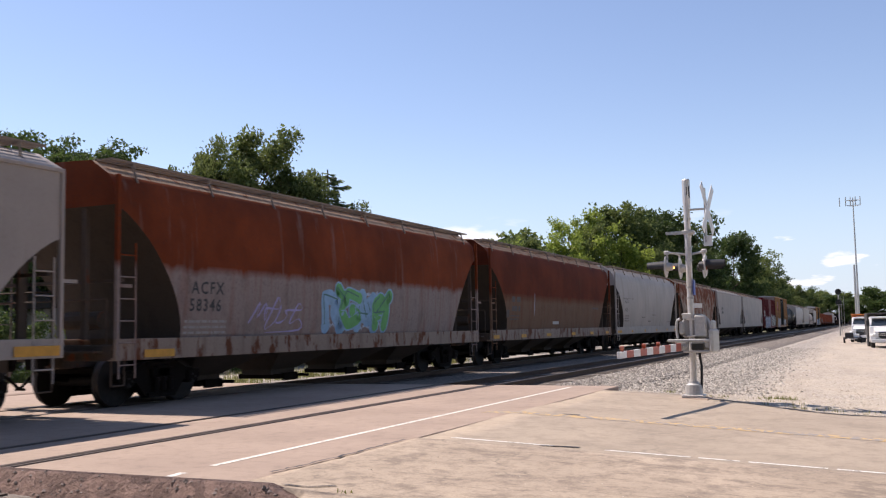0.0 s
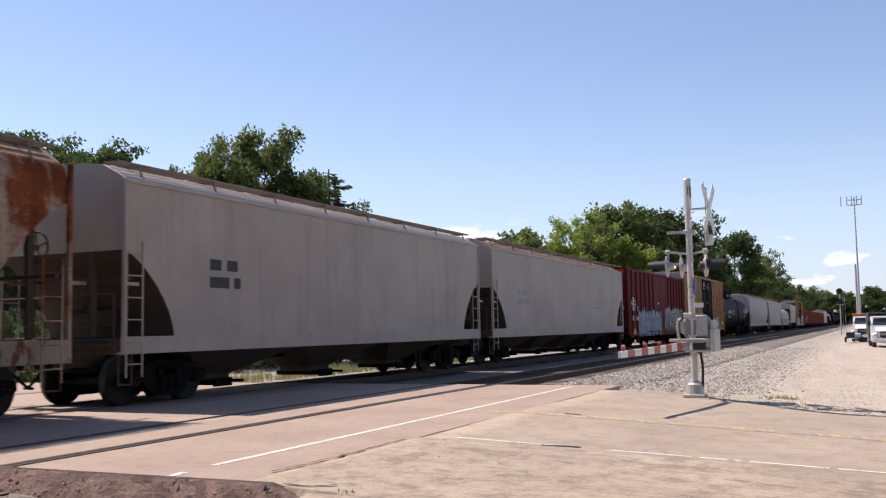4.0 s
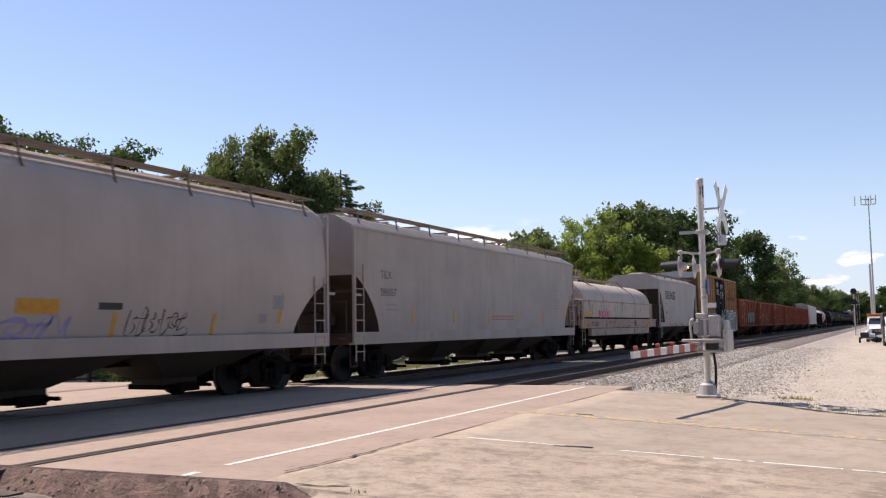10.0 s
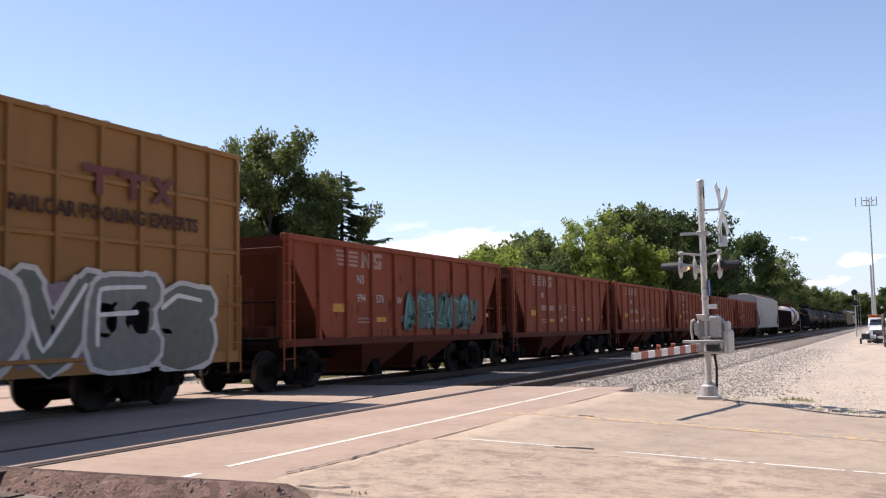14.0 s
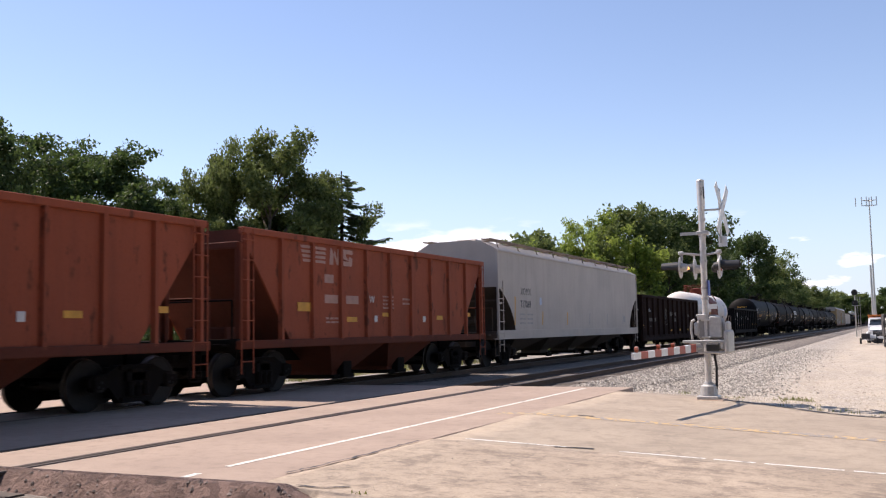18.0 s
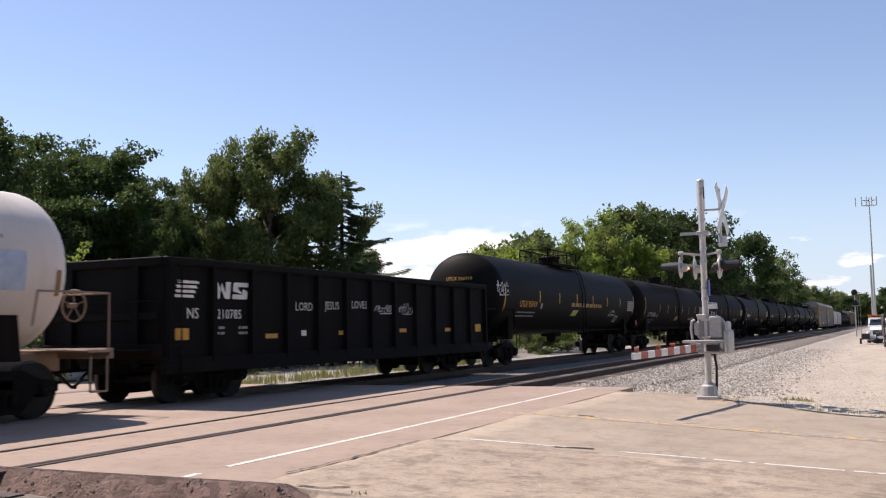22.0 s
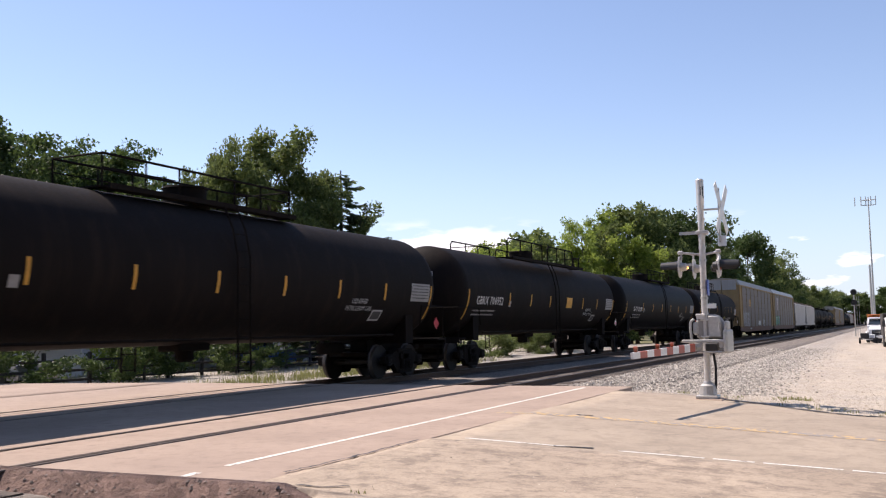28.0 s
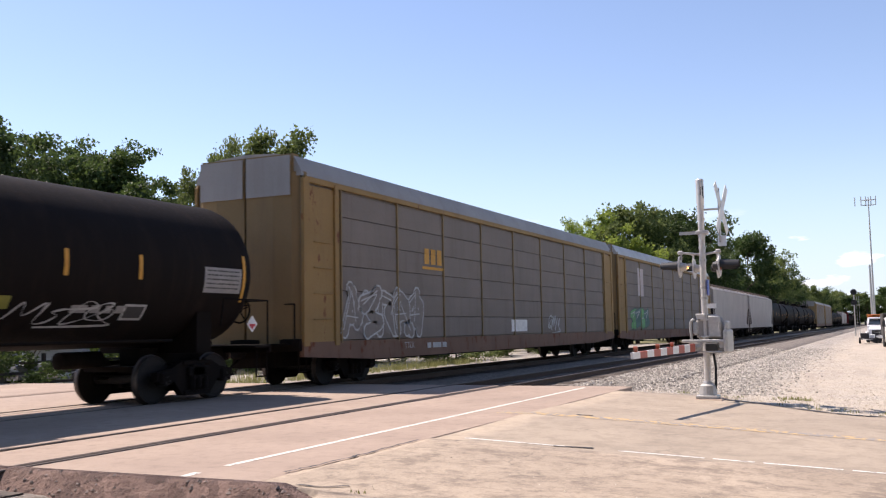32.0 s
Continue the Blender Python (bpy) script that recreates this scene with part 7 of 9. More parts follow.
# six rust-red open hoppers
for i in range(6):
    a = 264.8 + 13.9 * i
    c, h = openhopper(a + 7.38, 13.9, MAT["hopper_orange"], "rust-red open-top ballast hopper with ribbed sides and white emblem")
    xs_ = X_SIDE - 0.07
    INK_FADED = ink("ink_faded", (0.40, 0.22, 0.17))
    emblem_lines(c, -4.15, 2.93, 1.1, 0.42, 4, INK_FADED, x=xs_)
    emblem_blocks(c, -2.98, 2.92, 1.05, 0.4, INK_FADED, x=xs_)
    num = ("994576", "994561", "994640", "994752", "994701", "994610")[i]
    if i in (0, 3):
        mark(c, "NS", -3.2, 2.46, 0.3, INK_CHALK, x=xs_)
        mark(c, num[:3], -3.2, 2.0, 0.29, INK_CHALK, x=xs_)
        mark(c, num[3:], -2.23, 2.0, 0.29, INK_CHALK, x=xs_)
    else:
        bars(c, [(-3.2, 2.48, 0.4, 0.2), (-3.2, 2.0, 0.6, 0.2), (-2.23, 2.0, 0.6, 0.2)], INK_FADED, x=xs_, seed=i)
    mark(c, "MW", -1.3, 1.98, 0.28, INK_CHALK, x=xs_)
    bars(c, [(-3.15, 1.62 - 0.09 * k, 0.6, 0.045) for k in range(2)] + [(-0.35, 2.2 - 0.1 * k, 0.6, 0.045) for k in range(4)] + [(0.75, 2.15 - 0.12 * k, 0.5, 0.05) for k in range(2)], INK_FADED, x=xs_, seed=i)
    for yy, zz, ww, hh in ((-4.33, 1.8, 0.52, 0.2), (-2.2, 1.56, 0.5, 0.12), (-0.4, 1.7, 0.5, 0.1), (2.9, 1.62, 0.4, 0.12), (5.0, 1.72, 0.35, 0.12)):
        patch(c, yy, zz, ww, hh, INK_AMBER, x=xs_, name="reflective_strip", rows=1)
    for yy in (-0.82, 2.0):
        patch(c, yy, 1.56, 0.16, 0.16, INK_CHALK, x=xs_, name="panel_mark", rows=1)
    if i == 0:
        graffiti(c, -0.6, h - 2.2, 1.35, 2.35, 70, (INK_SOOT, INK_TEAL, INK_DKGREEN, INK_TURQ, INK_DKGREEN), 6, x=X_SIDE - 0.03, label="dark green graffiti")

# long light-grey hopper
c, sf, h = hopper(centre(348.75, 369.6), 20.85, MAT["lit_grey"], "clean light grey long covered hopper", zt=4.06, tri=(2.75, 1.6), bays=4, walk=4.42)
mark(c, "XOMX", -h + 2.22, 2.46, 0.37, INK_BLACK, sf)
mark(c, "717069", -h + 2.2, 2.0, 0.37, INK_BLACK, sf, bold=0.006)
bars(c, [(-h + 2.1, 1.8 - 0.16 * i, 0.6, 0.06) for i in range(3)] + [(-h + 2.9, 1.8 - 0.16 * i, 0.6, 0.06) for i in range(3)], INK_GREY, sf)
patch(c, -h + 4.3, 2.2, 0.2, 0.28, INK_PALE, sf)
for y, hh in ((1.55, 1.0), (4.5, 0.5), (7.6, 0.5), (10.8, 0.5), (13.7, 0.5), (16.6, 0.5)):
    patch(c, -h + y, 1.45, 0.09, hh, INK_AMBER if y < 9 else INK_GREY, sf, name="reflective_strip", skew=0.08)
patch(c, h - 2.9, 1.55, 0.35, 0.3, INK_GREY, sf)

# dark gondola, white banded tank, black gondola
c, h, s_ = gondola(centre(369.6, 387.3), 17.7, MAT["gon_brown"], "dark brown gondola with faded white lettering", zt=3.02, zb=0.62, ribs=12)
xs_ = s_ + 0.02
mark(c, "MS", -6.36, 2.04, 0.29, INK_CHALK, x=xs_)
INK_WORN = ink("ink_worn", (0.065, 0.056, 0.05))
bars(c, [(-6.3, 1.6, 0.7, 0.18), (-5.2, 1.6, 0.6, 0.18), (-6.2, 1.3, 0.3, 0.05), (4.8, 1.9, 0.4, 0.15), (7.6, 1.9, 0.4, 0.15)], INK_WORN, x=xs_)
bars(c, [(-0.74, 1.92, 0.7, 0.24), (0.25, 1.92, 0.8, 0.24), (1.4, 1.92, 0.5, 0.24), (0.3, 1.58, 0.6, 0.2), (1.3, 1.58, 0.5, 0.2)], INK_WORN, x=xs_, seed=4)
scrawl(c, -2.4, -1.7, 1.5, 2.4, 115, INK_WORN, x=xs_, loops=2, thick=0.03, label="faint streaks of old paint")
for y, z, w, q in ((-8.2, 1.24, 0.5, 0.22), (-4.15, 1.02, 0.45, 0.1), (-0.7, 1.0, 0.42, 0.1), (2.0, 1.02, 0.42, 0.1), (4.6, 1.02, 0.3, 0.08)):
    patch(c, y, z, w, q, INK_AMBER, x=xs_, name="reflective_strip", rows=1)
c, sf, h, ht = tank(centre(387.1, 403.3), 16.2, MAT["tank_white"], "white tank car with a rust-brown band round its middle", r=1.36, zc=2.42, head=0.65, rail_half=1.5, inset=0.42, endmat=MAT["tank_fittings"], zp=1.1, fitmat=MAT["tank_band"])
part("band", M().lathe([(-1.6, 1.364), (-1.58, 1.368), (1.58, 1.368), (1.6, 1.364)], 48, 1, (0, 0, 2.42)).mesh("band", 30), MAT["tank_band"], c, "rust-brown painted band")
mark(c, "RCRX 1119", -5.7, 2.02, 0.31, INK_BLACK, sf, bold=0.006)
bars(c, [(-5.8, 1.84 - 0.12 * i, 1.7, 0.05) for i in range(2)] + [(-2.6, 1.92, 0.7, 0.04), (2.3, 1.6, 0.8, 0.04)], INK_GREY, sf)
INK_BRONZE = ink("ink_bronze", (0.30, 0.17, 0.06))
patch(c, -6.45, 1.6, 0.09, 0.8, INK_BRONZE, sf, name="reflective_strip", rows=5)
for y in (-4.0, 6.5):
    patch(c, y, 1.98, 0.09, 0.42, INK_BRONZE, sf, name="reflective_strip", rows=3)
patch(c, -2.58, 2.02, 0.8, 0.27, ink("ink_tan", (0.42, 0.2, 0.07)), sf)
for y in (-1.72, 1.64):
    patch(c, y, 1.85, 0.08, 0.42, INK_BRONZE, sf, name="reflective_strip", rows=3)
patch(c, 3.7, 1.85, 0.06, 0.5, INK_GREY, sf, rows=3)
patch(c, 3.9, 1.8, 0.45, 0.22, INK_BLACK, sf, rows=1)
patch(c, 4.8, 2.05, 1.1, 0.62, INK_PALE, sf, rows=4)
bars(c, [(4.6, 2.85, 0.9, 0.06), (-5.7, 2.9, 0.5, 0.05)], INK_GREY, sf, seed=3)
c, h, s_ = gondola(centre(403.5, 419.9), 16.4, MAT["gon_black"], "black gondola with a white striped emblem", zt=2.75, zb=0.7, ribs=12)
xs_ = s_ + 0.02
emblem_lines(c, -7.30, 2.02, 0.62, 0.36, 4, INK_WHITE, x=xs_, lean=-0.3)
emblem_blocks(c, -6.22, 2.02, 1.05, 0.34, INK_WHITE, x=xs_)
mark(c, "NS", -7.04, 1.57, 0.29, INK_WHITE, x=xs_)
mark(c, "210785", -6.15, 1.57, 0.27, INK_WHITE, x=xs_)
bars(c, [(-6.2, 1.42, 0.3, 0.05), (-6.2, 1.31, 0.3, 0.05), (-5.45, 1.42, 0.3, 0.05), (-5.45, 1.31, 0.3, 0.05)], INK_GREY, x=xs_)
# chalked by hand along the panels
for txt, y, z in (("LORD", -3.4, 1.76), ("JESUS", -2.16, 1.8), ("LOVES", -0.94, 1.84)):
    mark(c, txt, y, z, 0.27, INK_CHALK, x=xs_, name="chalk_writing")
scrawl(c, 0.25, 1.10, 1.8, 2.0, 120, INK_CHALK, x=xs_, loops=4, thick=0.014, label="chalk scrawl")
scrawl(c, 1.55, 2.30, 1.8, 2.05, 121, INK_CHALK, x=xs_, loops=4, thick=0.014, label="chalk scrawl")
for y, z, w, q in ((-7.35, 1.22, 0.38, 0.22), (-4.52, 1.21, 0.44, 0.1), (-1.55, 1.25, 0.42, 0.1), (1.6, 1.28, 0.4, 0.1), (4.5, 1.28, 0.4, 0.1), (h - 0.9, 1.25, 0.45, 0.24)):
    patch(c, y, z, w, q, INK_AMBER, x=xs_, name="reflective_strip", rows=1)
patch(c, -3.16, 1.25, 0.2, 0.12, INK_WHITE, x=xs_, rows=1)

# the string of black tank cars
ENDS = (419.9, 441.1, 461.5, 482.2, 502.5, 523.3, 543.6, 564.9, 585.4)
NUMS = ("UTLX 956919", "SHQX 51563", "PROX 93064", "", "GATX 201400", "GBRX 704952", "GATX 201189", "GATX 202454")
STARTS = (-7.68, -7.87, -7.95, -7.9, -7.99, -8.1, -7.75, -7.71)
for i, (a, b) in enumerate(zip(ENDS, ENDS[1:])):
    broad = i in (1, 5)
    c, sf, h, ht = tank(centre(a, b), b - a, MAT["tank_black"] if i % 3 else MAT["tank_gloss"], "long black tank car with yellow reflective strips",
                        valve=0.0, rail_half=(2.0, 4.4, 3.0, 3.3, 3.0, 4.4, 2.7, 2.3)[i], wide=broad, rail_at=2.0 if i == 6 else 0.0)
    tagged(c, group="black tank cars")
    tank_stripes(c, sf, ht, [-6.9, -5.15, -1.55, 2.4, 4.1, 5.8] if i == 7 else None, big_z=1.63 if i in (2, 4, 5, 6) else 1.95, z=2.3 if i in (0, 7) else 2.12)
    col = INK_AMBER if i == 0 else INK_CHALK
    if i == 2:
        # owner's wordmark as a row of block shapes
        for k in range(6):
            y = -8.4 + k * 0.6
            patch(c, y, 2.6, 0.13, 0.44, INK_WHITE, sf, name="emblem", lift=0.008)
            patch(c, y + 0.34, 2.6, 0.13, 0.44, INK_WHITE, sf, name="emblem", lift=0.008)
            patch(c, y, 2.96, 0.47, 0.1, INK_WHITE, sf, name="emblem", rows=1, lift=0.010)
            patch(c, y, 2.6, 0.47, 0.1, INK_WHITE, sf, name="emblem", rows=1, lift=0.010)
    y0, z0 = STARTS[i], 1.81 if i == 1 else 2.05
    if NUMS[i]:
        mark(c, NUMS[i], y0, z0, 0.37 if i == 5 else 0.32, col, sf, bold=0.006, spacing=1.1 if i in (1, 5, 7) else 1.0)
        head_mark(c, NUMS[i], ht, 1.48, 2.56, 0.7, -0.45, 3.0, 0.17, col)
    else:
        bars(c, [(y0, 2.05, 2.0, 0.24)], col, sf, seed=i)
    bars(c, [(y0 - 0.1, z0 - 0.16 - 0.13 * k, 1.9, 0.05) for k in range(2)], INK_GREY, sf, seed=i + 3)
    bars(c, [(y0 + (2.95 if i == 5 else 2.3), z0 + 0.02, 0.2, 0.2)], INK_GREY, sf, seed=i + 5)
    patch(c, ht - 2.05, 2.12, 1.15, 0.5, INK_GREY, sf, name="stencil_block", rows=4)
    bars(c, [(ht - 1.98, 2.2 + 0.085 * k, 1.0, 0.03) for k in range(5)], INK_SOOT, sf, seed=i + 9, lift=0.009)
    patch(c, ht - 4.0, 1.58, 0.55, 0.28, INK_SILVER, sf, name="panel_mark")
    patch(c, ht - 3.95, 1.62, 0.45, 0.2, INK_SOOT, sf, name="panel_mark", lift=0.009)
    if i in (0, 4, 5, 6):
        mark(c, "LIQUEFIED", ht - 5.2, 1.98, 0.17, INK_SILVER, sf)
        mark(c, "PETROLEUM GAS", ht - 5.4, 1.8, 0.17, INK_SILVER, sf)
    else:
        bars(c, [(ht - 5.2, 1.7, 1.3, 0.13)], INK_GREY, sf, seed=i + 2)
    if i in (1, 2):
        patch(c, (0.0, -0.1, -6.35)[i], 1.66 if i == 1 else 1.75, 0.8, 0.24, ink("ink_dull_yellow", (0.35, 0.22, 0.05)), sf, rows=2)
    if i == 5:
        patch(c, 1.45, 2.12, 0.75, 0.42, INK_AMBER, sf, rows=3)
    if i == 0:
        scrawl(c, -10.0, -8.95, 2.55, 3.0, 80, INK_WHITE, sf, loops=5, thick=0.02)
        patch(c, -1.3, 1.82, 0.75, 0.24, ink("ink_lime", (0.4, 0.42, 0.12)), sf, skew=0.2)
        bars(c, [(-1.5, 2.2, 4.6, 0.16)], ink("ink_dull_yellow", (0.35, 0.22, 0.05)), sf, seed=12)
    if i == 3:
        patch(c, -0.5, 1.75, 0.9, 0.2, INK_AMBER, sf)
    if i == 7:
        for y, z, w, q, sd in ((-4.95, 2.7, 0.55, 0.3, 1), (-3.75, 2.62, 0.9, 0.4, 2), (3.3, 1.52, 2.1, 0.38, 3)):
            scrawl(c, y, y + w, z, z + q, sd + 84, INK_SILVER, sf, loops=4, thick=0.022)
        patch(c, 2.5, 1.75, 0.7, 0.2, INK_OLIVE, sf)
    # hazard diamond on the end platform
    m = M().add([(0, 0, -0.18), (0, 0.18, 0), (0, 0, 0.18), (0, -0.18, 0)], [(0, 1, 2, 3)])
    dm = part("placard", m.mesh("placard", fix=False), INK_WHITE if i % 2 else INK_RED, c, "diamond hazard placard", at=pose(1.53, h - 0.7, 1.5))
    part("placard_mark", M().add([(0.003, 0, -0.12), (0.003, 0.12, 0), (0.003, -0.12, 0)], [(0, 1, 2)]).mesh("placard_mark", fix=False), INK_RED, dm)

# auto racks
INK_RACK = ink("ink_rack", (0.20, 0.168, 0.145))


def rack_emblem(c, h, col):
    y = -h + 6.2
    for k in range(3):
        patch(c, y + 0.15 + 0.42 * k, 3.2, 0.3, 0.45, col, x=X_SIDE - 0.05, name="emblem", rows=1)
    patch(c, y, 3.05, 1.5, 0.08, col, x=X_SIDE - 0.05, name="emblem", rows=1)


c, h, s_ = autorack(centre(585.45, 613.6), 28.15, "auto rack with grey screens between yellow posts, graffiti along its foot", MAT["rack_grey"], MAT["rack_yellow"], MAT["rack_roof"])
tagged(c, group="auto racks")
rack_emblem(c, h, INK_AMBER)
graffiti(c, -h + 2.0, -h + 6.1, 1.15, 2.35, 91, (INK_SILVER, INK_RACK, INK_RACK, INK_SILVER, INK_RACK), 4, x=s_ + 0.03, label="silver outline graffiti", fat=0.2)
patch(c, -h + 13.2, 1.2, 1.6, 0.42, INK_WHITE, x=s_ + 0.03, name="graffiti")
scrawl(c, -h + 17.2, -h + 18.6, 1.2, 1.8, 92, INK_SILVER, x=s_ + 0.03, loops=3, thick=0.05)
mark(c, "TTLX", -h + 5.0, 0.78, 0.24, INK_SILVER, x=s_ + 0.05)
bars(c, [(-h + 6.4, 0.8, 1.3, 0.15)], INK_SILVER, x=s_ + 0.05)
c, h, s_ = autorack(centre(613.4, 641.7), 28.3, "auto rack with pale grey screens and a white roof", MAT["rack_grey"], MAT["rack_yellow"], MAT["box_roof"])
tagged(c, group="auto racks")
graffiti(c, -h + 2.6, -h + 6.5, 1.2, 2.2, 95, (INK_DKGREEN, INK_TEAL, INK_GREEN, INK_SILVER, INK_DKGREEN), 3, x=s_ + 0.03, label="green graffiti")
patch(c, -h + 4.2, 2.9, 1.3, 1.5, ink("ink_pale_pink", (0.5, 0.42, 0.4)), x=s_ + 0.03, name="emblem")
# the rest of the train, seen only far down the line
for a, b in ((641.7, 662.7), (662.7, 683.9)):
    hopper(centre(a, b), b - a, MAT["lit_grey"], "light grey covered hopper far down the train", bays=4)
u = 683.9
for kind in "TTTTAATTTHHBTTTTTHHTTT":
    if kind == "T":
        c, sf, h, ht = tank(u + 9.4, 18.8, MAT["tank_black"], "black tank car far down the train")
        tank_stripes(c, sf, ht)
        u += 18.8
    elif kind == "A":
        autorack(u + 14.2, 28.4, "grey auto rack far down the train", MAT["rack_grey"], MAT["rack_yellow"], MAT["rack_roof"])
        u += 28.4
    elif kind == "H":
        hopper(u + 9, 18.0, MAT["grey_white"], "grey covered hopper far down the train")
        u += 18.0
    else:
        boxcar(u + 9, 18.0, MAT["maroon"], MAT["maroon"], "maroon boxcar far down the train", zt=4.5)
        u += 18.0


# ---------------------------------------------------------------- crossing signal and gate
MAT.update(lamp_back=plain("lamp_back", (0.52, 0.50, 0.49), 0.5, 0, 0.1), cast_grey=paint("cast_grey", (0.30, 0.285, 0.27), (0.14, 0.12, 0.10), 0.5, 0.6), arm_lens=plain("arm_lens", (0.30, 0.075, 0.035), 0.3))


def gate_mast():
    g = thing("crossing_signal", "grey aluminium crossing mast with crossbuck, flashing lights and a lowered gate", "crossing signal", at=pose(-3.14, 18.56, -0.08))
    part("base", M().box(-0.2, 0.2, -0.2, 0.2, 0.0, 0.06, 0.01).lathe([(0.06, 0.17), (0.24, 0.15), (0.27, 0.1), (0.32, 0.085)], 16, 2), MAT["galv"], g)
    part("foundation", M().box(-0.32, 0.32, -0.32, 0.32, -0.35, 0.0, 0.03), MAT["concrete"], g)
    part("mast", M().tube((0, 0, 0.05), (0, -0.02, 4.15), 0.061, 18), MAT["alu"], g)
    part("mast_cap", M().lathe([(3.70, 0.066), (3.72, 0.074), (4.18, 0.076), (4.2, 0.06), (4.2, 0.01)], 18, 2), MAT["alu"], g)
    for q, (a0, a1, z0, z1) in enumerate(((-1.5, -1.2, 3.88, 4.04), (-0.85, -0.45, 3.86, 4.05), (-0.7, -0.3, 3.82, 3.86))):
        part("mast_label", M().loft([[(0.079 * math.cos(a), 0.079 * math.sin(a), z) for a in [a0 + (a1 - a0) * i / 5 for i in range(6)]] for z in (z0, z1)], close=False), MAT["signal_black"], g, "dark painted mark")
    for z in (3.66, 3.42, 3.1, 2.86, 2.62, 2.1, 1.9):
        part("mast_band", M().lathe([(z - 0.025, 0.064), (z - 0.02, 0.072), (z + 0.02, 0.072), (z + 0.025, 0.064)], 16, 2), MAT["galv"], g)
    # crossbuck faces the road's traffic
    cb = part("crossbuck", M().tube((0.06, 0, 3.60), (0.36, 0, 3.60), 0.02, 8).box(0.33, 0.36, -0.05, 0.05, 2.95, 4.0), MAT["galv"], g)
    for d in (1, -1):
        part("blade", M().box(-0.004, 0.004, -0.58, 0.58, -0.09, 0.09), MAT["white_sheet"], cb, at=pose(0.385 + 0.012 * (d > 0), 0, 3.60) @ Matrix.Rotation(radians(-7), 4, 'Z') @ Matrix.Rotation(radians(d * 50), 4, 'X'))
    part("count_plate", M().box(0.30, 0.46, -0.02, -0.012, 2.88, 3.08), MAT["white_sheet"], cb)
    part("side_sign", M().box(-0.42, -0.06, -0.03, -0.01, 3.13, 3.19), MAT["galv"], g)
    part("sign_clamp", M().box(-0.1, 0.13, -0.08, 0.08, 3.12, 3.20, 0.015), MAT["galv"], g)
    # cross arms with lamps facing both ways along the road
    for s in (-1, 1):
        part("lamp_arm", M().path([(s * 0.06, 0, 2.74), (s * 0.24, -0.1, 2.76), (s * 0.34, -0.36, 2.76)], 0.022, 8).path([(s * 0.24, 0.0, 2.76), (s * 0.24, 0.36, 2.76)], 0.022, 8)
             .tube((s * 0.34, -0.36, 2.79), (s * 0.34, -0.36, 2.62), 0.02, 8).tube((s * 0.24, 0.36, 2.79), (s * 0.24, 0.36, 2.62), 0.02, 8)
             .box(min(s * 0.3, s * 0.4), max(s * 0.3, s * 0.4), -0.4, -0.32, 2.72, 2.8, 0.02), MAT["galv"], g)
        for y, o in ((-0.36, 0.36), (0.36, 0.22)):
            zc = 2.49
            unit = part("lamp_disc", M().lathe([(s * o, 0.01), (s * o, 0.20), (s * (o + 0.015), 0.205), (s * (o + 0.02), 0.01)], 24, 0, (0, y, zc)), MAT["lamp_back"], g)
            part("lamp_housing", M().lathe([(s * (o - 0.13), 0.03), (s * (o - 0.11), 0.07), (s * o, 0.09)], 16, 0, (0, y, zc)), MAT["galv"] if s < 0 else MAT["signal_black"], unit)
            hood = M()
            rings = [[(s * t, y + q * math.cos(a), zc + q * math.sin(a)) for a in [(-0.35 + 3.85 * i / 14) for i in range(15)]] for t, q in ((o + 0.02, 0.115), (o + 0.36, 0.095))]
            hood.loft(rings, close=False)
            hood.loft([[(x, y + (yy - y) * 0.95, zc + (z - zc) * 0.95) for x, yy, z in r] for r in rings], close=False)
            part("lamp_hood", hood, MAT["signal_black"], unit)
            part("lens", M().lathe([(s * (o + 0.022), 0.10), (s * (o + 0.035), 0.085), (s * (o + 0.045), 0.01)], 16, 0, (0, y, zc)), MAT["red_lens"], unit)
    for y in (-0.36,):
        part("pilot_lamp", M().lathe([(-0.235, 0.001), (-0.232, 0.022), (-0.21, 0.022)], 10, 0, (0, y, 2.47)), MAT["amber"], g)
    part("notice_plate", M().box(0.07, 0.23, -0.075, -0.068, 1.70, 1.79), MAT["white_sheet"], g)
    part("blue_plate", M().box(0.07, 0.085, -0.08, 0.12, 1.95, 2.25, 0.003), MAT["blue_plate"], g)
    # gate mechanism: cast housing beside the mast, its arm and counterweights
    mech = part("gate_mechanism", M().box(-0.17, 0.31, -0.06, 0.3, 1.12, 1.52, 0.05).lathe([(-0.06, 0.02), (-0.06, 0.22), (-0.03, 0.235), (0.25, 0.235), (0.25, 0.02)], 18, 1, (0.1, 0.02, 1.36)), MAT["cast_grey"], g, "dented grey cast housing")
    part("mechanism_door", M().box(0.07, 0.3, -0.105, -0.065, 1.15, 1.56, 0.02).tube((0.27, -0.12, 1.3), (0.27, -0.12, 1.42), 0.012, 6), MAT["galv"], mech)
    part("housing_lid", M().box(-0.16, 0.02, -0.1, 0.2, 1.56, 1.60, 0.01).box(-0.15, 0.0, -0.09, 0.18, 1.5, 1.56), MAT["alu"], mech)
    part("conduit", M().path([(0.12, 0.02, 0.9), (0.16, 0.0, 0.6), (0.15, 0.0, 0.25), (0.12, 0, 0.1)], 0.024, 8), MAT["black_rubber"], mech)
    part("clamp", M().box(-0.08, 0.11, -0.09, 0.09, 1.47, 1.50, 0.01).box(-0.08, 0.11, -0.09, 0.09, 1.15, 1.18, 0.01), MAT["alu"], mech)
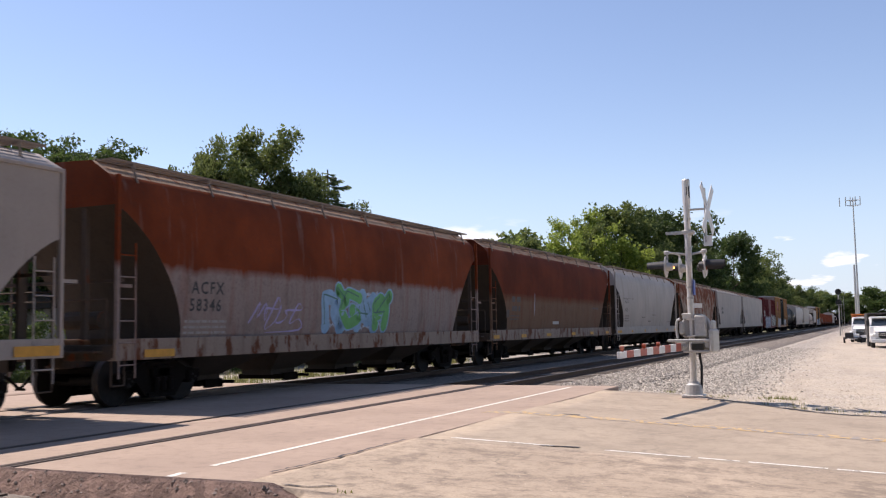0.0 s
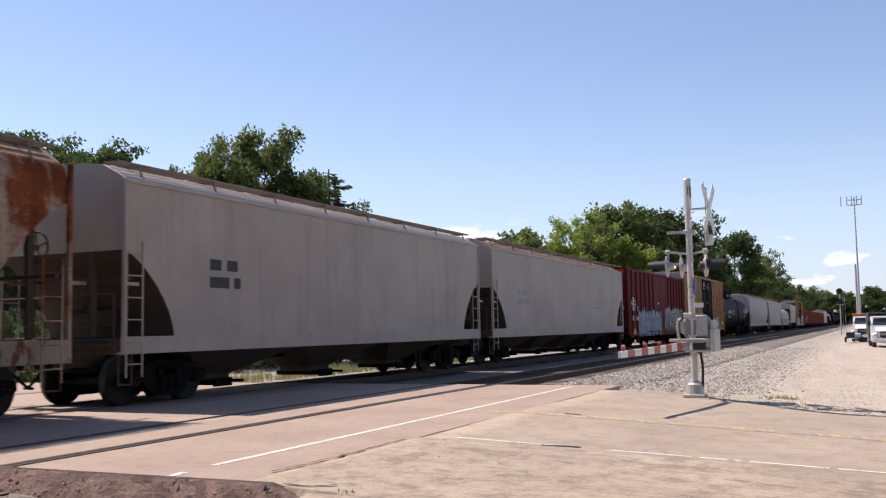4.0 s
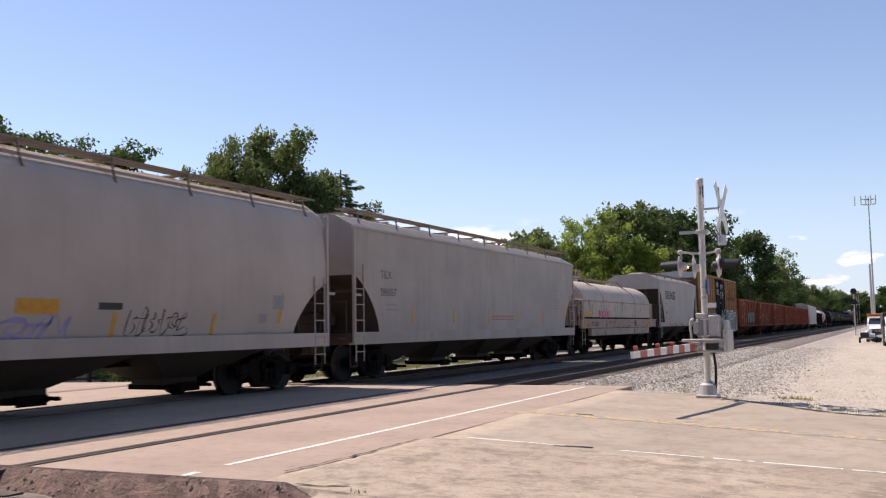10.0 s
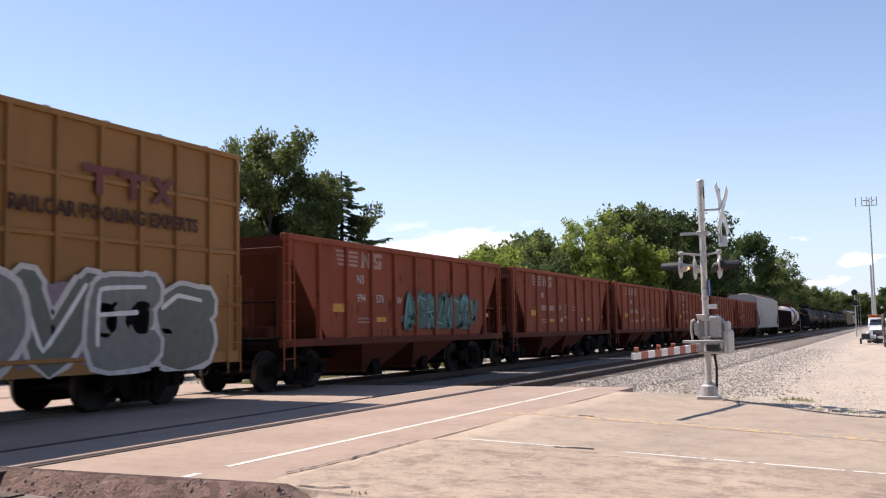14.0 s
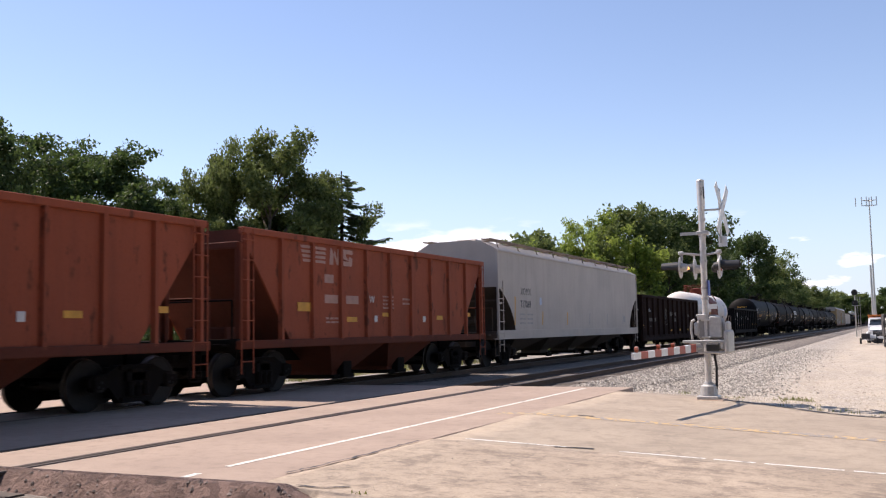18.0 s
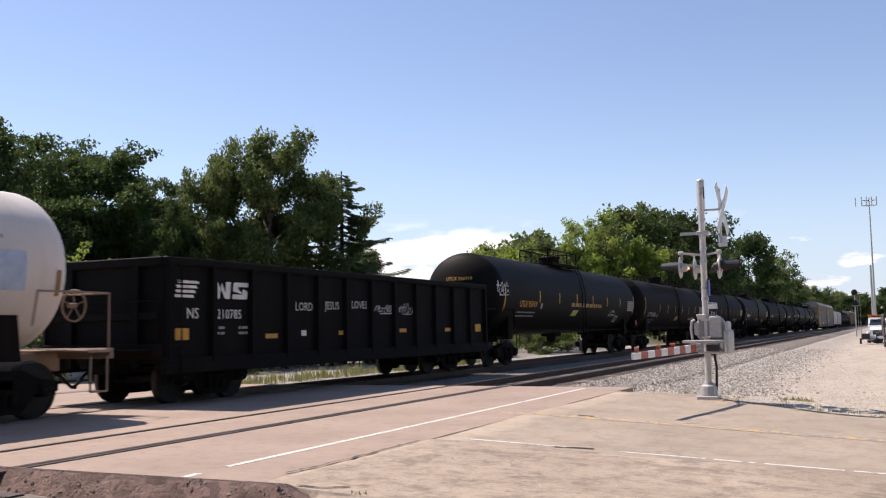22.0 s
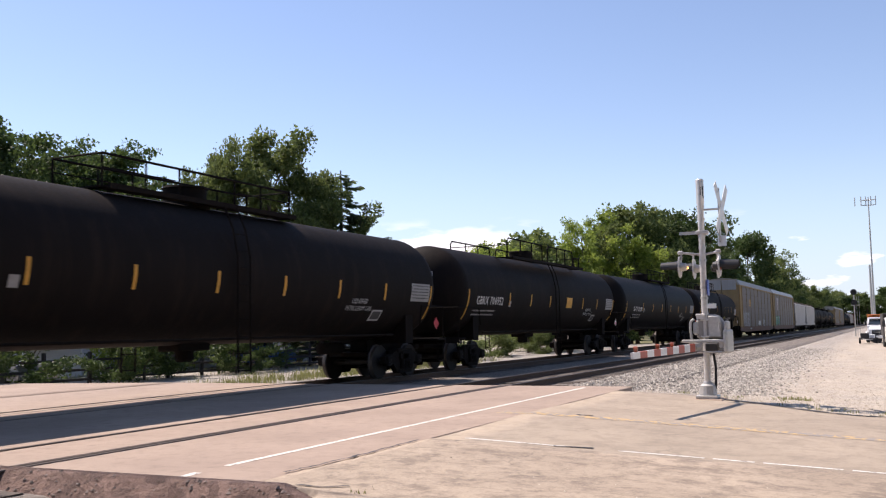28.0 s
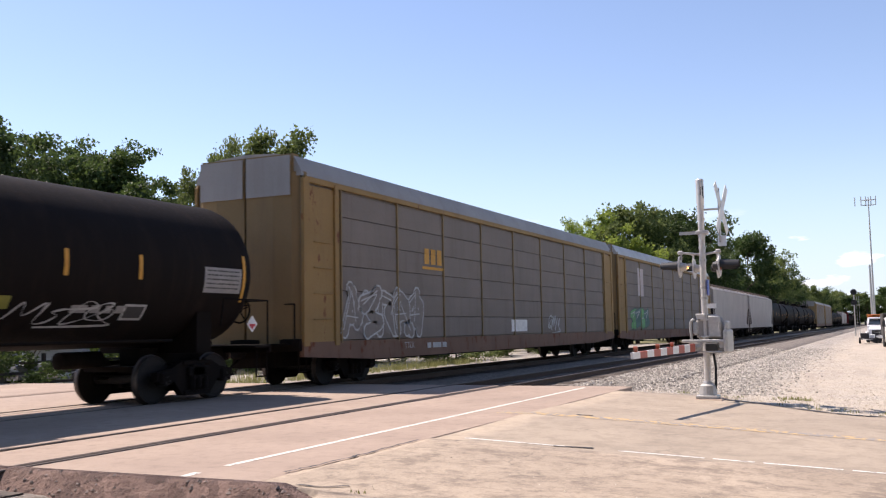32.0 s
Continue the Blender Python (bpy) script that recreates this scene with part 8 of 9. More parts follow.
    part("hinge_pipe", M().path([(-0.2, -0.08, 1.5), (-0.26, -0.08, 1.46), (-0.27, -0.08, 1.3), (-0.25, -0.08, 1.12)], 0.025, 8).box(-0.22, -0.12, -0.1, 0.1, 1.2, 1.45, 0.03), MAT["galv"], mech)
    yoke = part("arm_yoke", M().box(-0.38, 0.40, -0.42, -0.36, 1.06, 1.115, 0.01).box(-0.1, 0.40, -0.42, -0.36, 0.86, 0.90, 0.01).box(-0.1, 0.0, -0.42, -0.36, 0.9, 1.06, 0.01)
                .box(0.30, 0.38, -0.4, 0.2, 0.95, 1.08, 0.02).box(-0.26, -0.2, -0.4, 0.25, 1.04, 1.1, 0.01), MAT["galv"], g)
    part("counterweight", M().box(0.38, 0.46, -0.45, 0.35, 0.86, 1.30, 0.035).box(0.39, 0.45, -0.3, 0.1, 1.28, 1.46, 0.03), MAT["galv"], yoke)
    part("counterweight", M().box(0.03, 0.27, -0.3, 0.3, 0.9, 1.05, 0.02), MAT["signal_black"], yoke)
    a, b = Vector((-0.05, -0.46, 0.98)), Vector((-0.415, -4.16, 0.935))
    d = b - a
    arm = part("gate_arm", M().tube(a, a + d * 0.08, 0.045, 8), MAT["galv"], g, "gate arm in red and white stripes")
    n = 11
    for i in range(n):
        p, q = a + d * (i / n), a + d * ((i + 1) / n)
        m = M()
        hp, hq = 0.075 - 0.025 * i / n, 0.075 - 0.025 * (i + 1) / n
        m.add([(p.x - 0.02, p.y, p.z - hp), (p.x + 0.02, p.y, p.z - hp), (p.x + 0.02, p.y, p.z + hp), (p.x - 0.02, p.y, p.z + hp),
               (q.x - 0.02, q.y, q.z - hq), (q.x + 0.02, q.y, q.z - hq), (q.x + 0.02, q.y, q.z + hq), (q.x - 0.02, q.y, q.z + hq)],
              [(0, 1, 2, 3), (4, 7, 6, 5), (0, 4, 5, 1), (1, 5, 6, 2), (2, 6, 7, 3), (3, 7, 4, 0)])
        part("stripe", m, MAT["red_sheet"] if i % 2 == 1 else (MAT["white_sheet"] if i else MAT["galv"]), arm)
    for t in (0.45, 0.66, 0.95):
        p = a + d * t
        part("arm_lamp", M().box(-0.02, 0.02, -0.02, 0.02, 0.05, 0.075).lathe([(-0.035, 0.015), (-0.03, 0.034), (0.03, 0.034), (0.035, 0.015)], 12, 0, (0, 0, 0.105)), MAT["arm_lens"], arm, "small dull orange lamp", at=pose(*p))
    return g


gate_mast()


def track_signal():
    s = thing("railway_signal", "black two-head railway signal on a thin mast beside the track", "railway signal", at=pose(-3.2, 116, -0.42))
    part("mast", M().tube((0, 0, 0), (0, 0, 5.0), 0.07, 10), MAT["galv"], s)
    part("ladder", M().path([(0.25, 0.05, 0), (0.25, 0.05, 4.6)], 0.02).path([(0.5, 0.05, 0), (0.5, 0.05, 4.6)], 0.02).box(0.25, 0.5, 0.03, 0.07, 4.0, 4.05).box(-0.3, 0.6, -0.2, 0.3, 3.6, 3.64), MAT["galv"], s)
    for z in (5.1, 3.9):
        hd = part("signal_head", M().lathe([(-0.1, 0.02), (-0.1, 0.34), (-0.06, 0.34), (-0.05, 0.2), (0.2, 0.18), (0.22, 0.02)], 20, 1, (0, 0, z)).tube((0, 0.1, z), (0, 0, z - 0.3), 0.05, 8), MAT["signal_black"], s)
        part("visor", M().loft([[(0.16 * math.cos(q), y, z + 0.16 * math.sin(q)) for q in [-0.3 + 3.74 * i / 10 for i in range(11)]] for y in (-0.1, -0.4)], close=False), MAT["signal_black"], hd)


track_signal()


# ---------------------------------------------------------------- power line, tower
POLES = [(3.9, -45.0, 26.0), (6.9, 110.0, 26.0), (11.1, 265.0, 25.0), (14.7, 420.0, 25.0), (18.3, 575.0, 25.0), (21.9, 730.0, 25.0)]
ARMS = ((1.15, 3.7, 2), (-1.1, 2.9, 2), (-4.1, 3.4, 2), (-7.2, 3.2, 2))


def power_pole():
    def shaft():
        return M().tube((0, 0, -1.0), (0, 0, 26.2), 0.32, 14, 0.16)
    first = None
    for x, y, hgt in POLES:
        p = thing("power_pole", "tall grey steel power pole with four pairs of curved cross arms", "power pole", "power poles of the transmission line", at=pose(x, y, -0.6))
        part("shaft", cached(("shaft",), shaft, 30), MAT["galv"], p)
        for dz, w, _ in ARMS:
            for s in (-1, 1):
                def arm():
                    return M().path([(0, 0, 23.8 + dz), (s * w * 0.5, 0, 24.45 + dz), (s * w * 0.85, 0, 24.75 + dz), (s * w, 0, 24.8 + dz)], 0.075, 6)
                a = part("cross_arm", cached(("parm", dz, s), arm), MAT["galv"], p)
                part("insulator", cached(("insul", dz, s), lambda: M().tube((s * w, 0, 24.6 + dz), (s * w, 0, 22.9 + dz), 0.07, 6)), MAT["signal_black"], a)


power_pole()
wires = thing("power_lines", "overhead power lines sagging between the steel poles", "power line")
for dz, w, _ in ARMS:
    for s in (-1, 1):
        for (xa, ya, _a), (xb, yb, _b) in zip(POLES[:4], POLES[1:5]):
            pts = []
            for i in range(17):
                t = i / 16
                pts.append((xa + (xb - xa) * t + s * w, ya + (yb - ya) * t, 22.3 + dz - 2.6 * 4 * t * (1 - t)))
            part("wire", M().path(pts, 0.011, 4), MAT["signal_black"], wires)
for s in (-1, 1):
    part("wire", M().path([(POLES[0][0] + (POLES[1][0] - POLES[0][0]) * t + s * 0.3, -45 + 155 * t, 25.0 - 2.0 * 4 * t * (1 - t)) for t in [i / 16 for i in range(17)]], 0.012, 4), MAT["signal_black"], wires)

service = thing("service_wires", "two thin black service wires strung across the tracks between wooden poles", "power line")
for y, z in ((7.05, 7.6), (7.62, 8.2)):
    part("wire", M().path([(-46 + 76 * t, y + 0.5 * (t - 0.5), z + 1.2 - 1.6 * 4 * t * (1 - t)) for t in [i / 20 for i in range(21)]], 0.016, 5), MAT["signal_black"], service)
for x in (-46.0, 30.0):
    p = thing("service_pole", "weathered wooden pole that carries the service wires", "pole", at=pose(x, 7.35, -1.0))
    part("shaft", M().tube((0, 0, 0), (0, 0, 10.6), 0.16, 9, 0.11), MAT["bark"], p)
    part("cross_arm", M().box(-0.06, 0.06, -0.7, 0.7, 9.6, 9.72, 0.01), MAT["bark"], p)

tower = thing("cell_tower", "slender grey monopole tower with an antenna ring at its top", "tower", at=pose(-2.0, 200, -0.6))
part("pole", M().tube((0, 0, 0), (0, 0, 26.0), 0.22, 12, 0.10), MAT["galv"], tower)
part("antenna_ring", M().path([(-1.3, -0.7, 25.4), (1.3, -0.7, 25.4), (0, 1.2, 25.4), (-1.3, -0.7, 25.4)], 0.05).path([(-1.3, -0.7, 24.4), (1.3, -0.7, 24.4), (0, 1.2, 24.4), (-1.3, -0.7, 24.4)], 0.05).path([(0, 0, 25.4), (-1.3, -0.7, 25.4)], 0.04).path([(0, 0, 25.4), (1.3, -0.7, 25.4)], 0.04), MAT["galv"], tower)
for x, y in ((-1.3, -0.7), (-0.45, -0.7), (0.45, -0.7), (1.3, -0.7), (0, 1.2), (-2.4, -0.3)):
    part("antenna", M().box(x - 0.09, x + 0.09, y - 0.07, y + 0.07, 24.3, 26.1, 0.02), MAT["alu"], tower)
pole2 = thing("utility_pole", "plain dark utility pole beside the tower", "pole", at=pose(-2.35, 195, -0.6))
part("shaft", M().tube((0, 0, 0), (0, 0, 12.6), 0.24, 10, 0.17), MAT["galv"], pole2)
for i, (x, y, hh) in enumerate(((9.0, 230, 9.0), (11.5, 300, 9.5), (6.0, 150, 8.0))):
    p = thing("wooden_pole", "weathered wooden utility pole among the bushes", "pole", at=pose(x, y, -0.6))
    part("shaft", M().tube((0, 0, 0), (0, 0, hh), 0.16, 8, 0.11), MAT["bark"], p)
    part("cross_arm", M().box(-1.1, 1.1, -0.06, 0.06, hh - 0.6, hh - 0.45), MAT["bark"], p)


# ---------------------------------------------------------------- vehicles in the yard
MAT.update(
    truck_white=plain("truck_white", (0.76, 0.76, 0.75), 0.3, 0, 0.04, 3, 0.02),
    truck_orange=plain("truck_orange", (0.55, 0.16, 0.03), 0.4, 0, 0.08, 3, 0.02),
    dump_body=plain("dump_body", (0.05, 0.045, 0.042), 0.7, 0, 0.2, 5),
    car_blue=plain("car_blue", (0.05, 0.09, 0.25), 0.25, 0.2, 0.05, 3, 0.02),
    car_silver=plain("car_silver", (0.42, 0.43, 0.45), 0.25, 0.5, 0.05, 3, 0.02),
    chrome=plain("chrome", (0.6, 0.6, 0.6), 0.15, 1.0, 0.05),
    window_glass=glass("window_glass"),
    headlight=plain("headlight", (0.7, 0.7, 0.68), 0.1, 0.2, 0.05),
)


def road_wheel(parent, x, y, r, w=0.28):
    t = part("tyre", cached(("tyre", r, w), lambda: M().lathe([(-w / 2, r * 0.62), (-w / 2, r * 0.93), (-w * 0.35, r), (w * 0.35, r), (w / 2, r * 0.93), (w / 2, r * 0.62)], 20), 40), MAT["black_rubber"], parent, at=pose(x, y, r))
    part("rim", cached(("rim", r, w), lambda: M().lathe([(-w * 0.46, 0.02), (-w * 0.4, r * 0.3), (-w * 0.48, r * 0.6), (w * 0.48, r * 0.6), (w * 0.4, r * 0.3), (w * 0.46, 0.02)], 16), 40), MAT["truck_white"], t)


def work_truck(x, y, turn, cab, bodymat, label, body_h=2.75, ln=7.2):
    """A medium work truck, nose towards its own -y: cab, bonnet, bumper, body."""
    t = thing("work_truck", label, "truck", at=pose(x, y, yard_z(x, y), 0, 0, turn) @ Matrix.Scale(0.84, 4))
    part("chassis", M().box(-0.4, 0.4, -2.9, ln - 3.2, 0.55, 0.8, 0.02), MAT["under"], t)
    c = part("cab", M().prism([(-1.55, 0.85), (0.35, 0.85), (0.35, 2.35), (-0.7, 2.4), (-1.25, 1.7), (-1.55, 1.65)], -1.05, 1.05, 0).box(-0.98, 0.98, -1.0, 0.3, 2.36, 2.46, 0.04).box(-0.95, 0.95, -1.02, -0.72, 2.34, 2.40, 0.02), cab, t)
    part("windscreen", M().add([(-0.95, -1.27, 1.74), (0.95, -1.27, 1.74), (0.85, -0.75, 2.33), (-0.85, -0.75, 2.33)], [(0, 1, 2, 3)]), MAT["window_glass"], c)
    for s in (-1, 1):
        part("side_window", M().add([(s * 1.056, -1.05, 1.7), (s * 1.056, 0.1, 1.7), (s * 1.056, 0.1, 2.25), (s * 1.056, -0.65, 2.25)], [(0, 1, 2, 3)]), MAT["window_glass"], c)
        part("mirror", M().box(s * 1.2 - 0.09, s * 1.2 + 0.09, -1.2, -1.12, 1.7, 2.15, 0.02).box(min(s * 1.05, s * 1.2), max(s * 1.05, s * 1.2), -1.17, -1.14, 1.9, 1.94), MAT["signal_black"], c)
        part("fender", M().prism([(-2.75, 0.5), (-2.75, 1.0), (-2.4, 1.12), (-1.9, 1.12), (-1.6, 0.8)], min(s * 0.75, s * 1.12), max(s * 0.75, s * 1.12), 0), cab, t)
        part("headlight", M().box(s * 0.83 - 0.14, s * 0.83 + 0.14, -2.82, -2.74, 0.92, 1.1, 0.02), MAT["headlight"], t)
    h = part("bonnet", M().prism([(-2.75, 0.75), (-1.5, 0.75), (-1.5, 1.62), (-2.55, 1.42), (-2.75, 1.3)], -0.8, 0.8, 0), cab, t)
    part("grille", M().box(-0.55, 0.55, -2.79, -2.74, 0.82, 1.25, 0.02), MAT["signal_black"], h)
    part("grille_bar", M().box(-0.55, 0.55, -2.81, -2.78, 0.98, 1.03).box(-0.55, 0.55, -2.81, -2.78, 1.1, 1.15), MAT["chrome"], h)
    part("bumper", M().box(-1.1, 1.1, -3.0, -2.8, 0.45, 0.72, 0.03), cab, t)
    for s in (-1, 1):
        part("step_tank", M().lathe([(-0.55, 0.02), (-0.52, 0.24), (0.52, 0.24), (0.55, 0.02)], 12, 1, (s * 0.85, 0.0, 0.6)), MAT["galv"], t)
        part("marker_lamp", M().box(s * 0.6 - 0.05, s * 0.6 + 0.05, -0.98, -0.9, 2.46, 2.5, 0.01), MAT["truck_orange"], c)
        part("door_line", M().box(min(s * 1.052, s * 1.058), max(s * 1.052, s * 1.058), -1.2, -1.18, 0.95, 1.65).box(min(s * 1.052, s * 1.058), max(s * 1.052, s * 1.058), 0.18, 0.2, 0.95, 2.3), MAT["signal_black"], c)
    part("body", M().box(-1.15, 1.15, 0.5, ln - 2.9, 0.95, body_h, 0.04).box(-1.15, 1.15, -0.4, 0.6, body_h - 0.1, body_h, 0.02), bodymat, t)
    for yy in (-2.2, 1.9, 3.0):
        for s in (-1, 1):
            road_wheel(t, s * 0.95, yy, 0.48)
    return t


def sedan(x, y, turn, paintmat, label, z=-0.45):
    t = thing("parked_car", label, "car", "cars parked beyond the tracks", at=pose(x, y, z, 0, 0, turn))
    b = part("body", M().prism([(-2.25, 0.3), (-2.3, 0.6), (-2.1, 0.78), (-1.0, 0.88), (-0.3, 1.38), (0.7, 1.4), (1.5, 0.98), (2.2, 0.9), (2.28, 0.6), (2.2, 0.3)], -0.85, 0.85, 0), paintmat, t)
    for s in (-1, 1):
        part("side_window", M().add([(s * 0.856, -0.85, 0.92), (s * 0.856, 1.35, 0.95), (s * 0.856, 0.65, 1.33), (s * 0.856, -0.28, 1.31)], [(0, 1, 2, 3)]), MAT["window_glass"], b)
        for yy in (-1.4, 1.4):
            road_wheel(t, s * 0.78, yy, 0.32, 0.2)
    return t


work_truck(0.75, 70.0, 3, MAT["truck_white"], MAT["dump_body"], "white work truck with a dark dump body, parked facing the road")
work_truck(-0.5, 86.0, -4, MAT["truck_white"], MAT["truck_orange"], "white truck with an orange body parked in the yard", 2.75, 6.4)
work_truck(1.7, 84.5, 92, MAT["truck_white"], MAT["dump_body"], "white work truck parked across the yard behind the dump truck", 1.5, 5.4)
lp = thing("propane_tank", "small white propane tank on a stone edge", "gas tank", at=pose(3.1, 42.0, yard_z(3.1, 42.0)))
part("vessel", M().lathe([(-0.75, 0.02), (-0.68, 0.25), (-0.5, 0.36), (0.5, 0.36), (0.68, 0.25), (0.75, 0.02)], 20, 0, (0, 0, 0.5)).mesh("vessel", 35), MAT["truck_white"], lp)
part("foot", M().box(-0.5, -0.4, -0.25, 0.25, 0, 0.25).box(0.4, 0.5, -0.25, 0.25, 0, 0.25), MAT["galv"], lp)
part("valve_cap", M().lathe([(0.84, 0.12), (0.98, 0.12), (1.0, 0.05)], 12, 2), MAT["truck_white"], lp)
tw = thing("tow_trailer", "small dark trailer with a white box parked in the yard", "trailer", at=pose(-1.35, 80.0, yard_z(-1.35, 80.0)) @ Matrix.Scale(0.7, 4))
part("bed", M().box(-0.8, 0.8, -1.3, 1.3, 0.45, 0.6, 0.02).box(-0.75, 0.1, -0.9, 0.6, 0.6, 1.15, 0.05), MAT["dump_body"], tw)
part("drawbar", M().path([(-0.5, -1.3, 0.5), (0, -2.2, 0.45), (0.5, -1.3, 0.5)], 0.04), MAT["galv"], tw)
part("tank", M().box(0.15, 0.7, -0.8, 0.7, 0.6, 1.0, 0.05), MAT["truck_white"], tw)
for s in (-1, 1):
    road_wheel(tw, s * 0.85, 0.2, 0.33, 0.2)
sedan(-29.5, 40.0, 80, MAT["car_blue"], "dark blue car parked behind the fence")
sedan(-29.8, 47.5, 86, MAT["car_silver"], "silver car parked behind the fence")
sedan(-29.0, 55.0, 95, MAT["car_blue"], "dark car parked behind the fence")
sedan(-29.0, 24.0, 90, MAT["car_silver"], "silver car parked beyond the tracks")

# ---------------------------------------------------------------- beyond the tracks
MAT["siding"] = plain("painted_siding", (0.40, 0.40, 0.41), 0.6, 0, 0.05, 2)
MAT["fence_wood"] = plain("fence_dark", (0.035, 0.03, 0.028), 0.8, 0, 0.2)
sheet("lot_gravel", steps(-34, -17.0, 1.4), steps(20.9, 90, 2.5), lambda x, y: -0.32 - 0.012 * (-17.0 - x) + bumpy(x, y, 0.05, 0.4), MAT["gravel"], "pale gravel lot beyond the tracks", 0.2)
bld = thing("low_building", "long low white-sided building beyond the tracks", "building", at=pose(-37.5, 46, -0.6))
part("wall", M().box(-3.5, 3.5, -13, 13, 0, 3.2, 0.02), MAT["siding"], bld)
part("roof", M().prism([(-3.9, 3.2), (3.9, 3.2), (0, 4.6)], -13.4, 13.4), MAT["dump_body"], bld)
for yy in (-9, -4, 1, 6, 10.5):
    w = part("window", M().box(3.49, 3.53, yy - 0.6, yy + 0.6, 1.1, 2.3), MAT["window_glass"], bld)
    part("frame", M().box(3.5, 3.56, yy - 0.7, yy - 0.6, 1.0, 2.4).box(3.5, 3.56, yy + 0.6, yy + 0.7, 1.0, 2.4).box(3.5, 3.56, yy - 0.6, yy + 0.6, 1.0, 1.1).box(3.5, 3.56, yy - 0.6, yy + 0.6, 2.3, 2.4), MAT["siding"], w)
fence = thing("rail_fence", "dark post-and-rail fence round the lot beyond the tracks", "fence")
for i in range(19):
    y = 22.0 + i * 2.1
    part("post", cached(("fpost",), lambda: M().box(-0.06, 0.06, -0.06, 0.06, 0, 1.25, 0.01)), MAT["fence_wood"], fence, at=pose(-26.6, y, -0.5))
    if i < 18:
        for z in (0.25, 0.6, 0.95):
            part("rail", cached(("frail",), lambda: M().box(-0.03, 0.03, 0.0, 2.1, -0.045, 0.045, 0.008)), MAT["fence_wood"], fence, at=pose(-26.55, y, -0.5 + z))


# ---------------------------------------------------------------- trees and plants
def leaf_mesh(seed, spots, per, size, flat=0.8, droop=0.0):
    """Bent leaves in tufts. spots: centres with the tuft's radius; leaves crowd the tuft's outer part."""
    rnd = np.random.RandomState(seed)
    spots = np.array(spots)
    n = len(spots) * per
    own = np.repeat(spots, per, axis=0)

    def unit(v):
        return v / np.maximum(np.linalg.norm(v, axis=1, keepdims=True), 1e-6)
    d = unit(rnd.normal(size=(n, 3)))
    rad = own[:, 3:4] * rnd.rand(n, 1) ** 0.55 * rnd.uniform(0.75, 1.15, (n, 1))
    c = own[:, :3] + d * rad * np.array([[1.0, 1.0, flat]])
    a = unit(d * 0.7 + rnd.normal(size=(n, 3)) * 0.8 - np.array([[0, 0, droop]]))
    b = unit(np.cross(a, rnd.normal(size=(n, 3))))
    s = size * rnd.uniform(0.6, 1.4, (n, 1))
    up = np.cross(a, b) * s * 0.22
    quad = np.stack([c - b * s * 0.42, c + a * s * 0.5 - b * s * 0.12 + up, c + a * s, c + a * s * 0.42 + b * s * 0.45 - up], axis=1)
    me = bpy.data.meshes.new("crown")
    me.from_pydata(quad.reshape(-1, 3).tolist(), [], np.arange(4 * n).reshape(-1, 4).tolist())
    me.update()
    return me


def tree_kind(seed, hgt, spread, limbs, per, size, low=0.25, trunk=0.24, tuft=0.5, flat=0.8, droop=0.0, subs=6, twigs=3):
    """A broad tree grown limb by limb: trunk, limbs, branches, twigs, and a tuft of leaves at every twig."""
    rnd = random.Random(seed)
    m = M()
    axis = [Vector((0, 0, -0.3))]
    for i in range(1, 8):
        axis.append(Vector((rnd.uniform(-0.1, 0.1) * i * 0.45, rnd.uniform(-0.1, 0.1) * i * 0.45, hgt * 0.84 * i / 7)))
    for i, (a, b) in enumerate(zip(axis, axis[1:])):
        m.tube(a, b, trunk * (1 - i * 0.125), 9, trunk * (1 - (i + 1) * 0.125), caps=False)
    spots = []

    def along(pts, t):
        t = min(max(t, 0.0), 0.999) * (len(pts) - 1)
        return pts[int(t)].lerp(pts[int(t) + 1], t - int(t))

    def bough(start, way, length, r, bend, n=4):
        pts = [start]
        for i in range(n):
            way = (way + Vector((rnd.uniform(-0.22, 0.22), rnd.uniform(-0.22, 0.22), bend + rnd.uniform(-0.12, 0.12)))).normalized()
            pts.append(pts[-1] + way * length / n)
            m.tube(pts[-2], pts[-1], r * (1 - i / n * 0.8), 5, r * (1 - (i + 1) / n * 0.8), caps=False)
        return pts
    for i in range(limbs):
        t = low + (0.97 - low) * (i + rnd.uniform(0.0, 0.9)) / limbs
        k = (t - low) / (1 - low)
        wide = spread * math.sin(math.pi * (0.28 + 0.66 * k)) * rnd.uniform(0.55, 1.12)
        a = i * 2.4 + rnd.uniform(-0.6, 0.6)
        rise = 0.15 + 1.5 * k ** 1.5
        way = Vector((math.cos(a), math.sin(a), rise)).normalized()
        length = min(wide * math.sqrt(1 + rise * rise), (hgt - hgt * 0.84 * t) / max(0.2, way.z) * 1.0 + 0.8)
        pts = bough(along(axis, t), way, length, trunk * (0.42 - 0.25 * k), 0.10)
        for j in range(subs):
            q = 0.35 + 0.65 * (j + rnd.random()) / subs
            b = a + rnd.uniform(-1.5, 1.5)
            twig_way = (way * 0.5 + Vector((math.cos(b), math.sin(b), rnd.uniform(-0.25, 0.75)))).normalized()
            sub = bough(along(pts, q), twig_way, max(0.7, length * rnd.uniform(0.22, 0.42)), trunk * 0.09, 0.04, 3)
            for w in range(twigs):
                e = along(sub, 0.35 + 0.65 * (w + rnd.random()) / twigs) + Vector((rnd.uniform(-1, 1), rnd.uniform(-1, 1), rnd.uniform(-0.6, 0.8))) * tuft * 0.7
                spots.append((e.x, e.y, e.z, tuft * rnd.uniform(0.55, 1.25)))
    return m.mesh("trunk", 50, fix=False), leaf_mesh(seed, spots, per, size, flat, droop)


